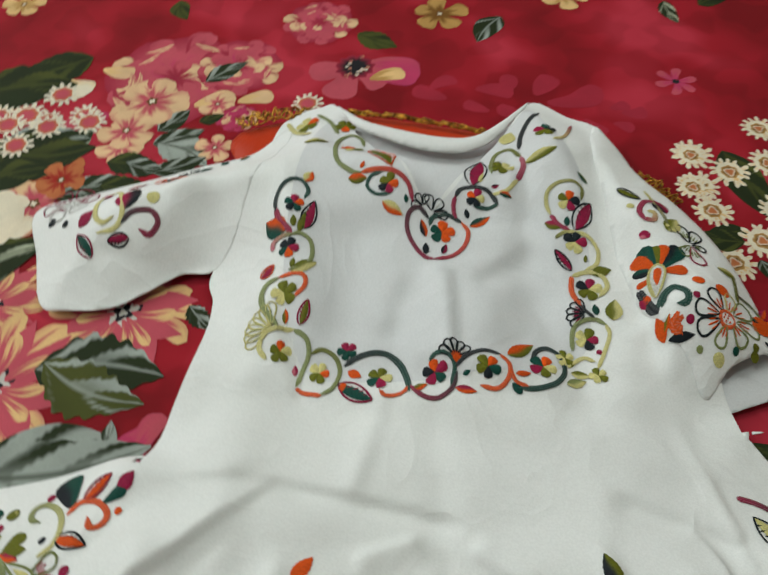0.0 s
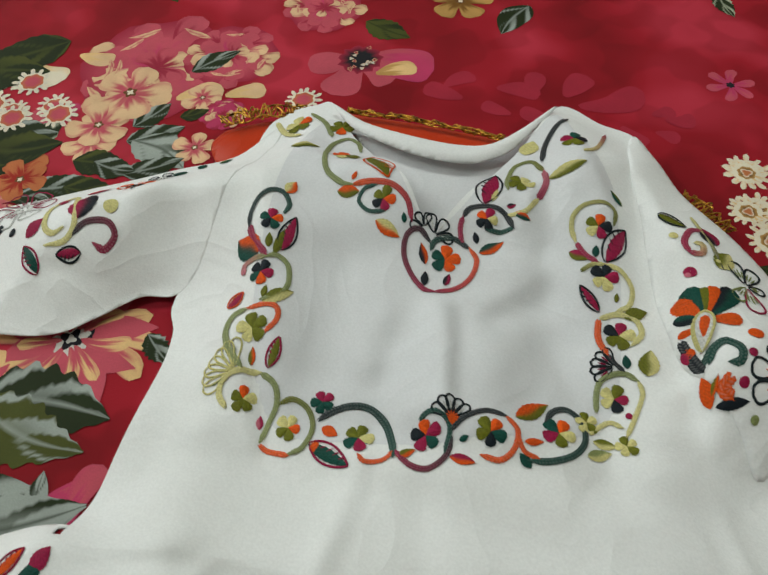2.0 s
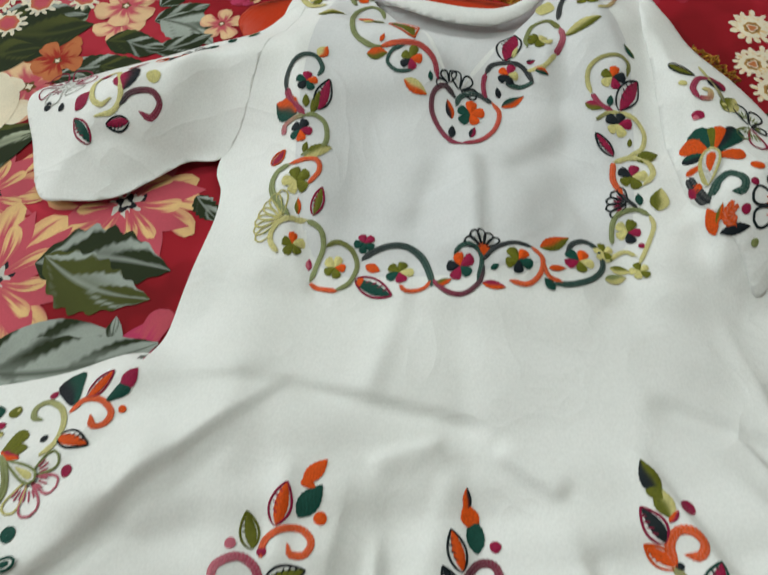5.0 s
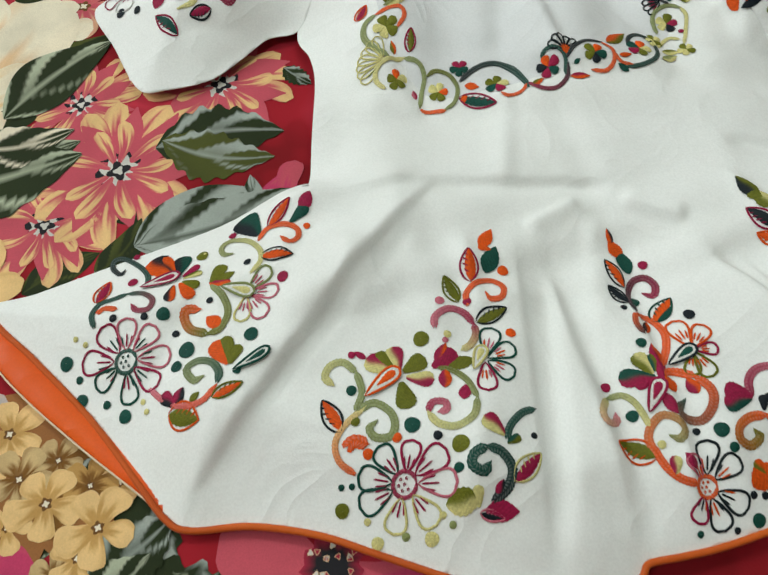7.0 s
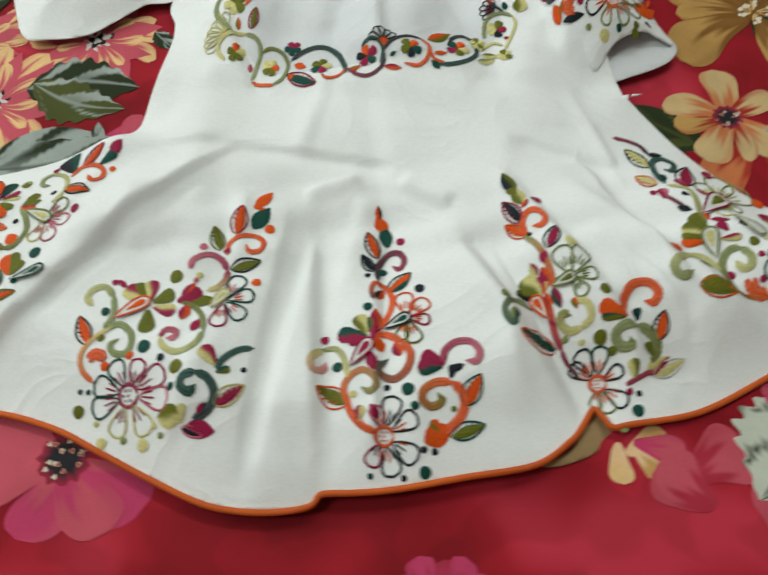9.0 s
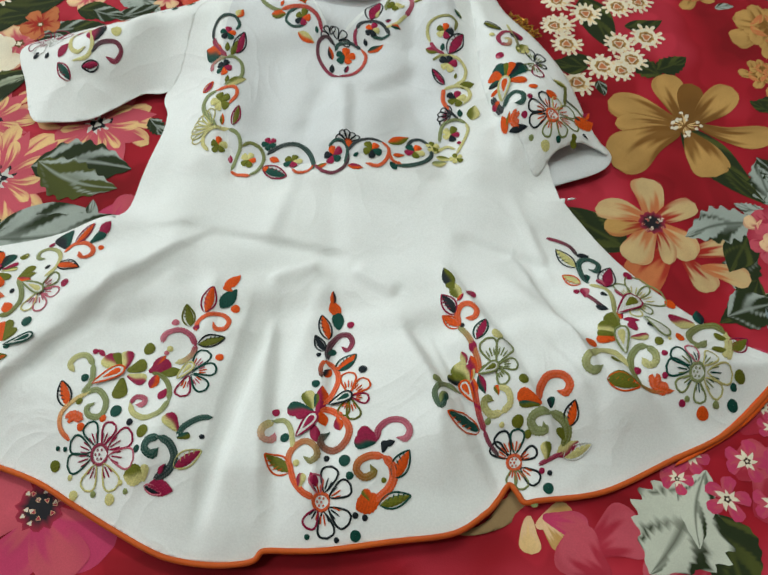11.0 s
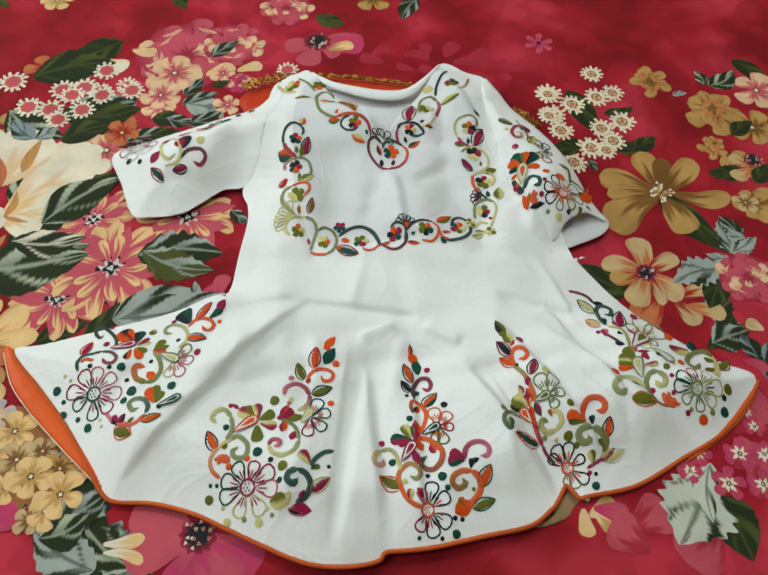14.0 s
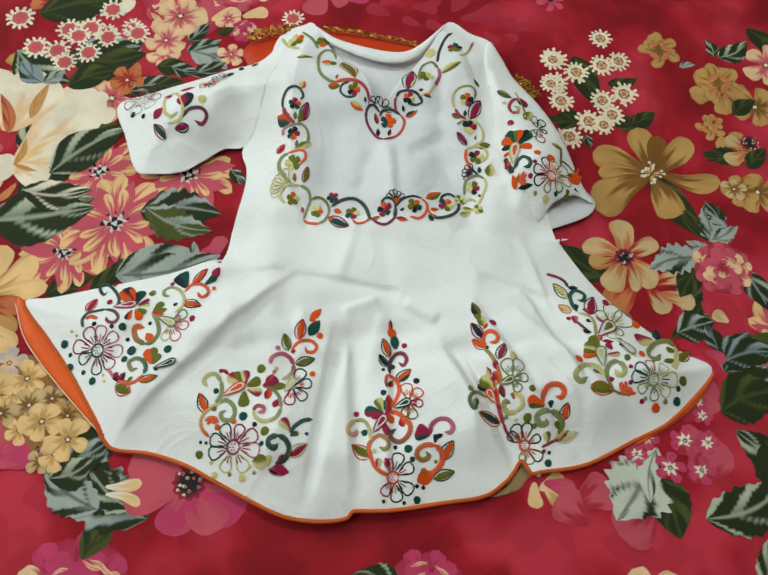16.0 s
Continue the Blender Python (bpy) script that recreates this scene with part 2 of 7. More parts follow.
class Patch:
    """A flat figure of the print, gathered leaf by leaf into one mesh that follows the sheet."""

    def __init__(self):
        self.blades, self.v, self.f, self.c = [], [], [], []

    def blade(self, p, q, wide, ca, cb, tip=1.0, serr=0.0, rows=16, cols=10, streak=0.55, lift=0.0):
        """A leaf or petal from p to q; tip 1 is pointed, below that blunter."""
        p, q = np.array(p), np.array(q)
        d = q - p
        side = np.array((-d[1], d[0]))
        length = float(np.hypot(*d))
        a, b = np.array(DYE[ca] if isinstance(ca, str) else ca), np.array(DYE[cb] if isinstance(cb, str) else cb)
        bend = PRNG.uniform(-0.12, 0.12)
        ph = [PRNG.uniform(0, 6.28) for _ in range(5)]
        v, c = [], []
        for i in range(rows + 1):
            t = i / rows
            if tip >= 1:
                half = 0.5 * wide * max(0.0, math.sin(math.pi * t ** 0.8)) ** 0.9
            else:
                half = 0.5 * wide * (0.12 + 0.88 * t ** 0.7) * math.sqrt(max(0.0, 1 - max(0.0, (t - 0.40) / 0.60) ** 3.2))
            half = max(half, 0.01)
            for j in range(cols + 1):
                u = 2 * j / cols - 1
                edge = 1 + serr * math.sin(44 * t + ph[4]) * abs(u) + 0.05 * math.sin(9 * t + ph[0])
                tt = t
                xy = p + d * tt + side * (half * u * edge + bend * math.sin(math.pi * t))
                if tip >= 1:
                    wave = math.sin(13 * (t - 0.42 * abs(u)) + ph[1] + (0.8 if u > 0 else 0)) + 0.35 * math.sin(31 * (t - 0.42 * abs(u)) + ph[2])
                    k = min(1.0, max(0.0, (wave - (0.15 if u > 0 else 0.85)) * 3)) * min(1.0, 0.35 + 1.1 * abs(u))
                    k = max(k, 0.75 if abs(u) < 0.05 else 0.0)
                else:
                    brush = 0.5 + 0.30 * math.sin(5.5 * u + ph[1]) + 0.20 * math.sin(13 * u + 1.5 * math.sin(3 * t + ph[0]) + ph[2])
                    k = (t - 0.10 - (0.35 + 0.45 * streak) * brush) / 0.22
                    k = min(1.0, max(0.0, k)) * (1 - 0.40 * math.exp(-((u - 0.85) / 0.22) ** 2)) + 0.10 * math.sin(4 * t + 3 * u + ph[3])
                k = min(1.0, max(0.0, k))
                v.append((xy[0], xy[1], lift))
                c.append(a * (1 - k) + b * k)
        w = cols + 1
        f = [(i * w + j, i * w + j + 1, (i + 1) * w + j + 1, (i + 1) * w + j) for i in range(rows) for j in range(cols)]
        self.blades.append((v, f, c))

    def disc(self, c, r, colour, lift=0.0, lobes=0, depth=0.0, rim=None, n=28):
        base = len(self.v)
        a = np.array(DYE[colour])
        o = np.array(DYE[rim]) if rim else a
        ph = PRNG.uniform(0, 6.28)
        self.v.append((c[0], c[1], lift))
        self.c.append(a)
        for ring in (0.55, 1.0):
            for k in range(n):
                g = 2 * math.pi * k / n
                e = ring * r * (1 + depth * math.sin(lobes * g + ph))
                self.v.append((c[0] + e * math.cos(g), c[1] + e * math.sin(g), lift))
                self.c.append(a if ring < 0.9 else o)
        self.f += [(base, base + 1 + k, base + 1 + (k + 1) % n) for k in range(n)]
        self.f += [(base + 1 + k, base + 1 + n + k, base + 1 + n + (k + 1) % n, base + 1 + (k + 1) % n) for k in range(n)]

    def done(self, name, label=""):
        blades = list(self.blades)
        if not self.v:
            self.v, self.f, self.c = blades.pop(0)
        every = np.array([q for b in blades for q in b[0]] + list(self.v))[:, :2]
        mid = (every.min(0) + every.max(0)) / 2
        reach = float(np.hypot(*(every - mid).T).max()) * 0.92
        level = 1 + max([k for m, r, k in LAYER if np.hypot(*(m - mid)) < r + reach], default=0)
        LAYER.append((mid, reach, level))

        def laid(v, n=0):
            v = np.array(v)
            v[:, 2] = sheet_height(v[:, 0], v[:, 1]) + 0.0002 + 0.000036 * level + 0.35 * v[:, 2] + 0.0000006 * n
            return v

        ob = link(name, laid(self.v), self.f, PRINT, SHEET_OB, label, self.c)
        for n, (v, f, c) in enumerate(blades):
            link("petal", laid(v, n), f, PRINT, ob, "", c)
        return ob


def spoke(c, r, a):
    return (c[0] + r * math.cos(a), c[1] + r * math.sin(a))


def sheet_leaf(ca, cb, wide, p, q, serr=0.0):
    s = Patch()
    s.blade(p, q, 1.2 * wide, ca, cb, 1.0, 0.4 * serr, 34, 14)
    s.done("printed_leaf")


def sheet_petal(ca, cb, wide, p, q):
    s = Patch()
    s.blade(p, q, 1.5 * wide, ca, cb, 0.5, 0, 20, 22, 0.26)
    s.done("printed_petal")


def gerbera(c, r):
    r *= 1.12
    s = Patch()
    for ring, (ca, cb, k, n) in enumerate((("pk", "cr", 1.0, 12), ("pk", "pk", 0.92, 11), ("pk", "cr", 0.68, 9))):
        for i in range(n):
            a = 2 * math.pi * (i + 0.5 * ring) / n + PRNG.uniform(-0.14, 0.14)
            s.blade(spoke(c, 0.10 * r, a), spoke(c, r * k * PRNG.uniform(0.86, 1.06), a), PRNG.uniform(0.36, 0.46), ca, cb, 0.5 if ring != 1 else 1.0, 0, 12, 12, 0.85, 0.00001 * (ring + 1))
    s.disc(c, 0.25 * r, "bk", 0.00005, 9, 0.10)
    s.disc(c, 0.19 * r, "wh", 0.00007, 7, 0.18)
    s.disc(c, 0.11 * r, "bk", 0.00009, 4, 0.3)
    s.disc(c, 0.05 * r, "wh", 0.00011, 3, 0.3)
    s.done("printed_gerbera", "pink and cream daisy print with a black eye")


def daisy(c, r, kind):
    r *= 1.12
    s = Patch()
    n = 13
    for i in range(n):
        a = 2 * math.pi * i / n + PRNG.uniform(-0.08, 0.08)
        s.blade(spoke(c, 0.3 * r, a), spoke(c, r * PRNG.uniform(0.92, 1.08), a), 0.42, "wh" if kind == "p" else "cr", "cw", 0.5, 0, 8, 5)
    s.disc(c, 0.66 * r, "cw", 0.00002, 9, 0.06)
    s.disc(c, 0.55 * r if kind == "p" else 0.42 * r, "pk" if kind == "p" else "br", 0.00004, 7, 0.08, "co" if kind == "p" else "lg")
    if kind != "p":
        s.disc(c, 0.26 * r, "co", 0.00006, 3, 0.2, "cw")
    s.done("printed_daisy", "small cream daisy print with a toothed rim")


def small_bloom(c, r, colour):
    r *= 1.3
    s = Patch()
    dark = {"cr": "lg", "lg": "go", "pe": "pk", "co": "rd", "cw": "pe", "tn": "go", "lv": "pe"}[colour]
    n = 5
    a0 = PRNG.uniform(0, 6.28)
    for i in range(n):
        a = a0 + 2 * math.pi * i / n
        s.blade(spoke(c, 0.04 * r, a), spoke(c, 1.08 * r * PRNG.uniform(0.9, 1.1), a), 0.98, dark, colour, 0.5, 0, 12, 10, 0.15, 0.00001 * (i % 2))
    s.disc(c, 0.16 * r, "br", 0.00004, 5, 0.2)
    s.disc(c, 0.08 * r, "cw", 0.00006, 4, 0.3)
    s.done("printed_blossom")


def peony(c, r, colour):
    r *= 1.12
    s = Patch()
    s.disc(c, 0.93 * r, colour, 0.0, 7, 0.05, "dp")
    for ring, k in enumerate((1.0, 0.8, 0.6, 0.4)):
        n = 9 - ring
        for i in range(n):
            a = 2 * math.pi * (i + 0.5 * (ring % 2)) / n + PRNG.uniform(-0.2, 0.2)
            s.blade(spoke(c, (k - 0.5 if k > 0.6 else 0.03) * r, a + 0.1), spoke(c, k * r * PRNG.uniform(0.93, 1.07), a), 0.95, ("dp", colour, "mg", "dp")[ring],
                    ("pe" if i % 4 == 0 else colour), 0.5, 0, 10, 8, 0.25, 0.00001 * (ring + 1))
    for i in range(7):
        a, k = PRNG.uniform(0, 6.28), PRNG.uniform(0.3, 0.85)
        s.blade(spoke(c, k * r, a), spoke(c, k * r, a + 0.55), 0.22, "pe", "pk", 1.0, 0, 8, 4, 0.3, 0.00006)
    s.disc(c, 0.12 * r, "dp", 0.00007, 5, 0.3, "mg")
    s.done("printed_peony", "large pink peony print")


def rosebud(c, r):
    s = Patch()
    for i in range(5):
        a = 0.6 + 2 * math.pi * i / 5 + PRNG.uniform(-0.2, 0.2)
        s.blade(spoke(c, 0.2 * r, a + 2.6), spoke(c, r, a), 0.6, "go", "lg", 0.5, 0, 12, 8)
    for i in range(4):
        s.blade(spoke(c, 0.5 * r, 1.6 * i), spoke(c, 0.5 * r, 1.6 * i + 1.5), 0.4, "co", "lg", 1.0, 0, 8, 5, 0.4, 0.00003)
    s.done("printed_rose", "golden rose print")


def pink_star(c, r):
    r *= 1.3
    s = Patch()
    for i in range(5):
        a = PRNG.uniform(-0.2, 0.2) + 2 * math.pi * i / 5
        s.blade(spoke(c, 0.05 * r, a), spoke(c, 1.15 * r, a), 0.85, "pk", "mg", 0.5, 0, 10, 7)
    for i in range(7):
        a = 2 * math.pi * i / 7 + PRNG.uniform(-0.2, 0.2)
        s.blade(c, spoke(c, PRNG.uniform(0.4, 0.72) * r, a), 0.4, "cw", "cw", 1.0, 0, 6, 4, 0.2, 0.00003)
    s.disc(c, 0.17 * r, "bk", 0.00005, 5, 0.2, "br")
    s.disc(c, 0.07 * r, "cw", 0.00007)
    s.done("printed_star_flower", "small pink blossom print with a cream star")


def magenta_flower(c, r):
    s = Patch()
    for i in range(6):
        a = 0.3 + 2 * math.pi * i / 6
        s.blade(spoke(c, 0.05 * r, a), spoke(c, r, a), 0.6, "mg", "pk", 0.5, 0, 12, 8)
    s.disc(c, 0.16 * r, "bk", 0.00004, 6, 0.2)
    s.done("printed_blossom")


def dark_eye(c, r):
    s = Patch()
    s.disc(c, r, "bk", 0.0, 11, 0.12, "dp")
    for i in range(16):
        a = PRNG.uniform(0, 6.28)
        s.disc(spoke(c, r * PRNG.uniform(0.3, 0.95), a), 0.10 * r, "wh" if i % 2 else "dp", 0.00003, 3, 0.3, "pe", 10)
    s.done("printed_flower_centre")


def stamens(c, r):
    s = Patch()
    s.disc(c, 0.55 * r, "go", 0.0, 9, 0.2)
    for i in range(22):
        a = PRNG.uniform(0, 6.28)
        k = PRNG.uniform(0.4, 1.0) * r
        s.blade(spoke(c, 0.2 * k, a), spoke(c, k, a), 0.12, "cr", "cr", 1.0, 0, 5, 3, 0.2, 0.00002)
        s.disc(spoke(c, k, a), 0.10 * r, "cw", 0.00004, 3, 0.2, None, 8)
    s.done("printed_flower_centre")


def undergrowth():
    """Dark leaves and blossoms of the print behind the large figures."""
    r = random.Random(5)
    for _ in range(430):
        x, y = r.uniform(-0.80, 0.80), r.uniform(-0.75, 0.90)
        a, size = r.uniform(0, 6.28), r.uniform(0.028, 0.055)
        kind, shade = r.random(), r.choice((("dg", "ol"), ("dg", "gr"), ("dg", "pg"), ("ol", "dg")))
        tall, red = abs(x) < 0.22 and -0.30 < y < 0.24, -0.05 < x < 0.36 and 0.12 < y < 0.34
        if tall or red or (x > 0.16 and -0.08 < y < 0.34 and kind > 0.25):
            continue
        far = abs(x) > 0.36 or y > 0.34 or y < -0.32
        if kind < (0.5 if far else 0.8):
            sheet_leaf(*shade, r.uniform(0.35, 0.5), (x, y), spoke((x, y), size, a), r.choice((0.0, 0.15)))
        elif kind < 0.8:
            small_bloom((x, y), 0.45 * size, r.choice(("cr", "lg", "pe", "co")))
        elif kind < 0.88 and far:
            peony((x, y), 0.9 * size, r.choice(("pk", "mg")))
        elif kind < 0.93 and far:
            gerbera((x, y), 0.8 * size)
        else:
            sheet_petal("mg", "pk", 0.6, (x, y), spoke((x, y), size, a))


undergrowth()
sheet_leaf("dg", "pg", .55, (-0.282, -0.007), (-0.372, -0.003), .25)
sheet_leaf("dg", "pg", .5, (-0.282, 0.006), (-0.347, 0.030), .25)
sheet_leaf("dg", "ol", .30, (-0.357, 0.013), (-0.263, 0.104), .1)
small_bloom((-0.287, 0.133), 0.0206, "pe")
small_bloom((-0.307, 0.117), 0.0195, "cw")
sheet_leaf("dg", "ol", .4, (-0.310, -0.085), (-0.269, -0.065))
gerbera((-0.285, 0.046), 0.0375)
gerbera((-0.197, 0.045), 0.0434)
gerbera((-0.301, -0.042), 0.0392)
gerbera((-0.260, -0.010), 0.0478)
sheet_leaf("dg", "gr", .45, (-0.238, 0.003), (-0.161, 0.003), .3)
sheet_leaf("ol", "gr", .4, (-0.234, 0.008), (-0.168, -0.015), .3)
sheet_leaf("dg", "gr", .5, (-0.157, 0.052), (-0.141, 0.036), .3)
sheet_leaf("dg", "ol", .4, (-0.271, -0.079), (-0.246, -0.046))
sheet_leaf("gr", "dg", .45, (-0.250, -0.064), (-0.174, -0.038))
sheet_leaf("gr", "dg", .4, (-0.178, -0.051), (-0.183, -0.026))
sheet_petal("mg", "pk", .4, (-0.177, -0.039), (-0.155, -0.030))
sheet_leaf("dg", "ol", .55, (-0.295, -0.217), (-0.238, -0.173))
sheet_leaf("dg", "gr", .5, (-0.237, -0.203), (-0.267, -0.256), .25)
sheet_leaf("dg", "gr", .5, (-0.189, -0.276), (-0.260, -0.228), .3)
sheet_leaf("dg", "pg", .45, (-0.202, -0.269), (-0.243, -0.235), .3)
sheet_leaf("gr", "dg", .5, (-0.229, -0.270), (-0.278, -0.240), .2)
sheet_petal("pk", "pk", .6, (-0.161, -0.249), (-0.208, -0.226))
sheet_petal("pk", "mg", .6, (-0.159, -0.248), (-0.111, -0.266))
sheet_petal("pk", "mg", .6, (-0.159, -0.248), (-0.175, -0.287))
sheet_petal("pk", "pk", .6, (-0.159, -0.248), (-0.211, -0.262))
sheet_petal("mg", "pk", .6, (-0.159, -0.248), (-0.129, -0.282))
dark_eye((-0.159, -0.247), 0.0135)
sheet_petal("cw", "cr", .3, (-0.226, -0.252), (-0.197, -0.248))
sheet_petal("cw", "cr", .25, (-0.225, -0.258), (-0.196, -0.265))
sheet_leaf("dg", "ol", .5, (0.249, 0.120), (0.221, 0.139), .25)
sheet_leaf("dg", "ol", .5, (0.245, 0.125), (0.272, 0.142), .25)
sheet_leaf("dg", "ol", .3, (0.258, 0.068), (0.306, -0.006))
sheet_leaf("dg", "ol", .45, (0.203, -0.051), (0.155, -0.018))
sheet_leaf("dg", "gr", .5, (0.273, -0.082), (0.287, -0.043), .2)
sheet_leaf("gr", "dg", .4, (0.315, -0.011), (0.310, 0.037), .35)
sheet_leaf("gr", "dg", .4, (0.306, -0.006), (0.337, 0.011), .35)
sheet_leaf("dg", "pg", .5, (0.270, -0.106), (0.295, -0.082), .1)
sheet_leaf("dg", "bl", .55, (0.300, -0.137), (0.329, -0.099), .15)
sheet_leaf("dg", "bl", .5, (0.300, -0.128), (0.352, -0.117), .1)
sheet_leaf("dg", "gr", .5, (0.349, -0.135), (0.296, -0.168), .1)
sheet_leaf("dg", "ol", .6, (0.291, -0.173), (0.350, -0.153), .1)
sheet_leaf("dg", "pg", .5, (0.346, -0.221), (0.301, -0.189), .15)
sheet_leaf("dg", "pg", .45, (0.265, -0.263), (0.335, -0.233), .2)
sheet_leaf("dg", "ol", .6, (0.325, -0.197), (0.347, -0.257), .1)
sheet_petal("pe", "lg", .5, (0.129, -0.244), (0.150, -0.233))
sheet_petal("pe", "lg", .5, (0.133, -0.240), (0.144, -0.255))
sheet_petal("pe", "cr", .5, (0.125, -0.238), (0.126, -0.259))
sheet_petal("mg", "pk", .5, (0.133, -0.238), (0.159, -0.243))
small_bloom((0.343, 0.176), 0.0231, "lg")
rosebud((0.346, 0.173), 0.0209)
rosebud((0.328, 0.126), 0.0163)
rosebud((0.287, 0.229), 0.0182)
small_bloom((0.378, 0.153), 0.0187, "lg")
small_bloom((0.352, 0.101), 0.0151, "lg")
small_bloom((0.363, 0.050), 0.0167, "lg")
small_bloom((0.347, 0.052), 0.0138, "lg")
sheet_leaf("dg", "ol", .5, (0.354, 0.143), (0.380, 0.162))
sheet_leaf("dg", "ol", .5, (0.353, 0.089), (0.316, 0.093), .2)
sheet_leaf("dg", "ol", .5, (0.358, 0.078), (0.380, 0.102), .2)
sheet_leaf("dg", "ol", .4, (0.191, 0.207), (0.210, 0.145))
sheet_leaf("dg", "ol", .4, (0.224, 0.173), (0.257, 0.183))
sheet_leaf("dg", "ol", .4, (0.193, 0.132), (0.164, 0.126))
daisy((0.222, 0.233), 0.0119, "y")
daisy((0.169, 0.202), 0.0137, "y")
daisy((0.192, 0.186), 0.0130, "y")
daisy((0.169, 0.171), 0.0129, "y")
daisy((0.173, 0.148), 0.0127, "y")
daisy((0.220, 0.197), 0.0126, "y")
daisy((0.239, 0.204), 0.0116, "y")
daisy((0.217, 0.152), 0.0127, "y")
daisy((0.241, 0.162), 0.0134, "y")
daisy((0.201, 0.125), 0.0135, "y")
daisy((0.226, 0.135), 0.0126, "y")
daisy((0.179, 0.105), 0.0132, "y")
daisy((0.216, 0.122), 0.0110, "y")
sheet_leaf("dg", "gr", .5, (0.196, 0.109), (0.200, 0.093))
rosebud((0.285, 0.221), 0.0238)
rosebud((0.345, 0.183), 0.0265)
small_bloom((0.399, 0.208), 0.0195, "pe")
sheet_leaf("dg", "pg", .5, (0.344, 0.217), (0.339, 0.240), .2)
sheet_leaf("dg", "pg", .5, (0.349, 0.216), (0.383, 0.239), .2)
sheet_leaf("gr", "dg", .4, (0.305, 0.202), (0.322, 0.205))
peony((-0.220, 0.268), 0.0523, "pk")
peony((-0.171, 0.285), 0.0315, "pk")
sheet_leaf("dg", "gr", .4, (-0.194, 0.265), (-0.165, 0.290), .1)
sheet_petal("cr", "cw", .55, (-0.316, 0.265), (-0.282, 0.251))
sheet_petal("cr", "cw", .5, (-0.311, 0.270), (-0.302, 0.276))
sheet_petal("cr", "pe", .5, (-0.281, 0.278), (-0.254, 0.274))
daisy((-0.317, 0.249), 0.0120, "p")
daisy((-0.279, 0.223), 0.0115, "p")
daisy((-0.306, 0.215), 0.0121, "p")
daisy((-0.335, 0.233), 0.0125, "p")
daisy((-0.110, 0.241), 0.0111, "p")
sheet_leaf("dg", "gr", .45, (-0.328, 0.195), (-0.267, 0.199), .1)
sheet_leaf("dg", "ol", .5, (-0.294, 0.293), (-0.350, 0.257), .1)
small_bloom((-0.239, 0.224), 0.0153, "pe")
small_bloom((-0.242, 0.193), 0.0142, "pe")
sheet_petal("cr", "pe", .5, (-0.226, 0.231), (-0.201, 0.240))
sheet_petal("cr", "pe", .5, (-0.197, 0.237), (-0.166, 0.247))
sheet_petal("cr", "pe", .5, (-0.164, 0.242), (-0.137, 0.249))
small_bloom((-0.219, 0.231), 0.0100, "pe")
small_bloom((-0.179, 0.239), 0.0100, "pe")
peony((-0.160, 0.223), 0.0143, "mg")
sheet_leaf("dg", "gr", .5, (-0.218, 0.208), (-0.199, 0.232), .1)
sheet_leaf("dg", "gr", .5, (-0.218, 0.194), (-0.183, 0.210), .1)
sheet_leaf("dg", "ol", .5, (-0.247, 0.175), (-0.210, 0.172), .1)
sheet_leaf("gr", "dg", .5, (-0.214, 0.195), (-0.173, 0.172), .1)
sheet_leaf("dg", "ol", .5, (-0.189, 0.219), (-0.171, 0.227), .1)
small_bloom((-0.171, 0.191), 0.0107, "pe")
sheet_leaf("dg", "gr", .4, (-0.211, 0.165), (-0.175, 0.181), .1)
small_bloom((-0.280, 0.162), 0.0144, "co")
sheet_leaf("dg", "gr", .5, (-0.265, 0.149), (-0.228, 0.160), .1)
sheet_leaf("dg", "gr", .4, (-0.277, 0.140), (-0.250, 0.142), .1)
sheet_petal("pk", "pk", .6, (-0.080, 0.283), (-0.092, 0.247))
sheet_petal("pk", "pk", .6, (-0.079, 0.283), (-0.054, 0.262))
sheet_petal("pk", "mg", .6, (-0.079, 0.285), (-0.026, 0.279))
sheet_petal("pk", "pk", .6, (-0.079, 0.285), (-0.114, 0.278))
dark_eye((-0.078, 0.286), 0.0150)
sheet_petal("lg", "cr", .5, (-0.065, 0.271), (-0.038, 0.280))
magenta_flower((0.171, 0.284), 0.0170)
daisy((0.168, 0.201), 0.0113, "y")
daisy((0.164, 0.169), 0.0109, "y")
sheet_petal("sh", "sh", .5, (0.017, 0.264), (0.046, 0.261))
sheet_petal("sh", "sh", .5, (0.040, 0.258), (0.043, 0.283))
sheet_petal("sh", "sh", .6, (0.062, 0.260), (0.077, 0.283))
sheet_petal("sh", "sh", .4, (0.071, 0.251), (0.113, 0.271))
sheet_petal("sh", "sh", .5, (0.087, 0.257), (0.109, 0.266))
sheet_petal("sh", "sh", .5, (-0.018, 0.262), (0.002, 0.275))
sheet_petal("sh", "sh", .5, (-0.005, 0.251), (-0.031, 0.261))
sheet_petal("sh", "sh", .6, (0.117, 0.248), (0.132, 0.253))
sheet_petal("sh", "sh", .6, (0.125, 0.244), (0.144, 0.247))
sheet_petal("sh", "sh", .6, (0.118, 0.232), (0.132, 0.225))
sheet_petal("sh", "sh", .6, (0.097, 0.235), (0.111, 0.219))
sheet_petal("sh", "sh", .5, (0.027, 0.239), (0.008, 0.247))
sheet_petal("sh", "sh", .5, (0.055, 0.236), (0.033, 0.244))
sheet_leaf("dg", "pg", .5, (-0.345, -0.023), (-0.284, 0.017), .2)
sheet_petal("mg", "pk", .4, (-0.164, -0.051), (-0.156, -0.020))
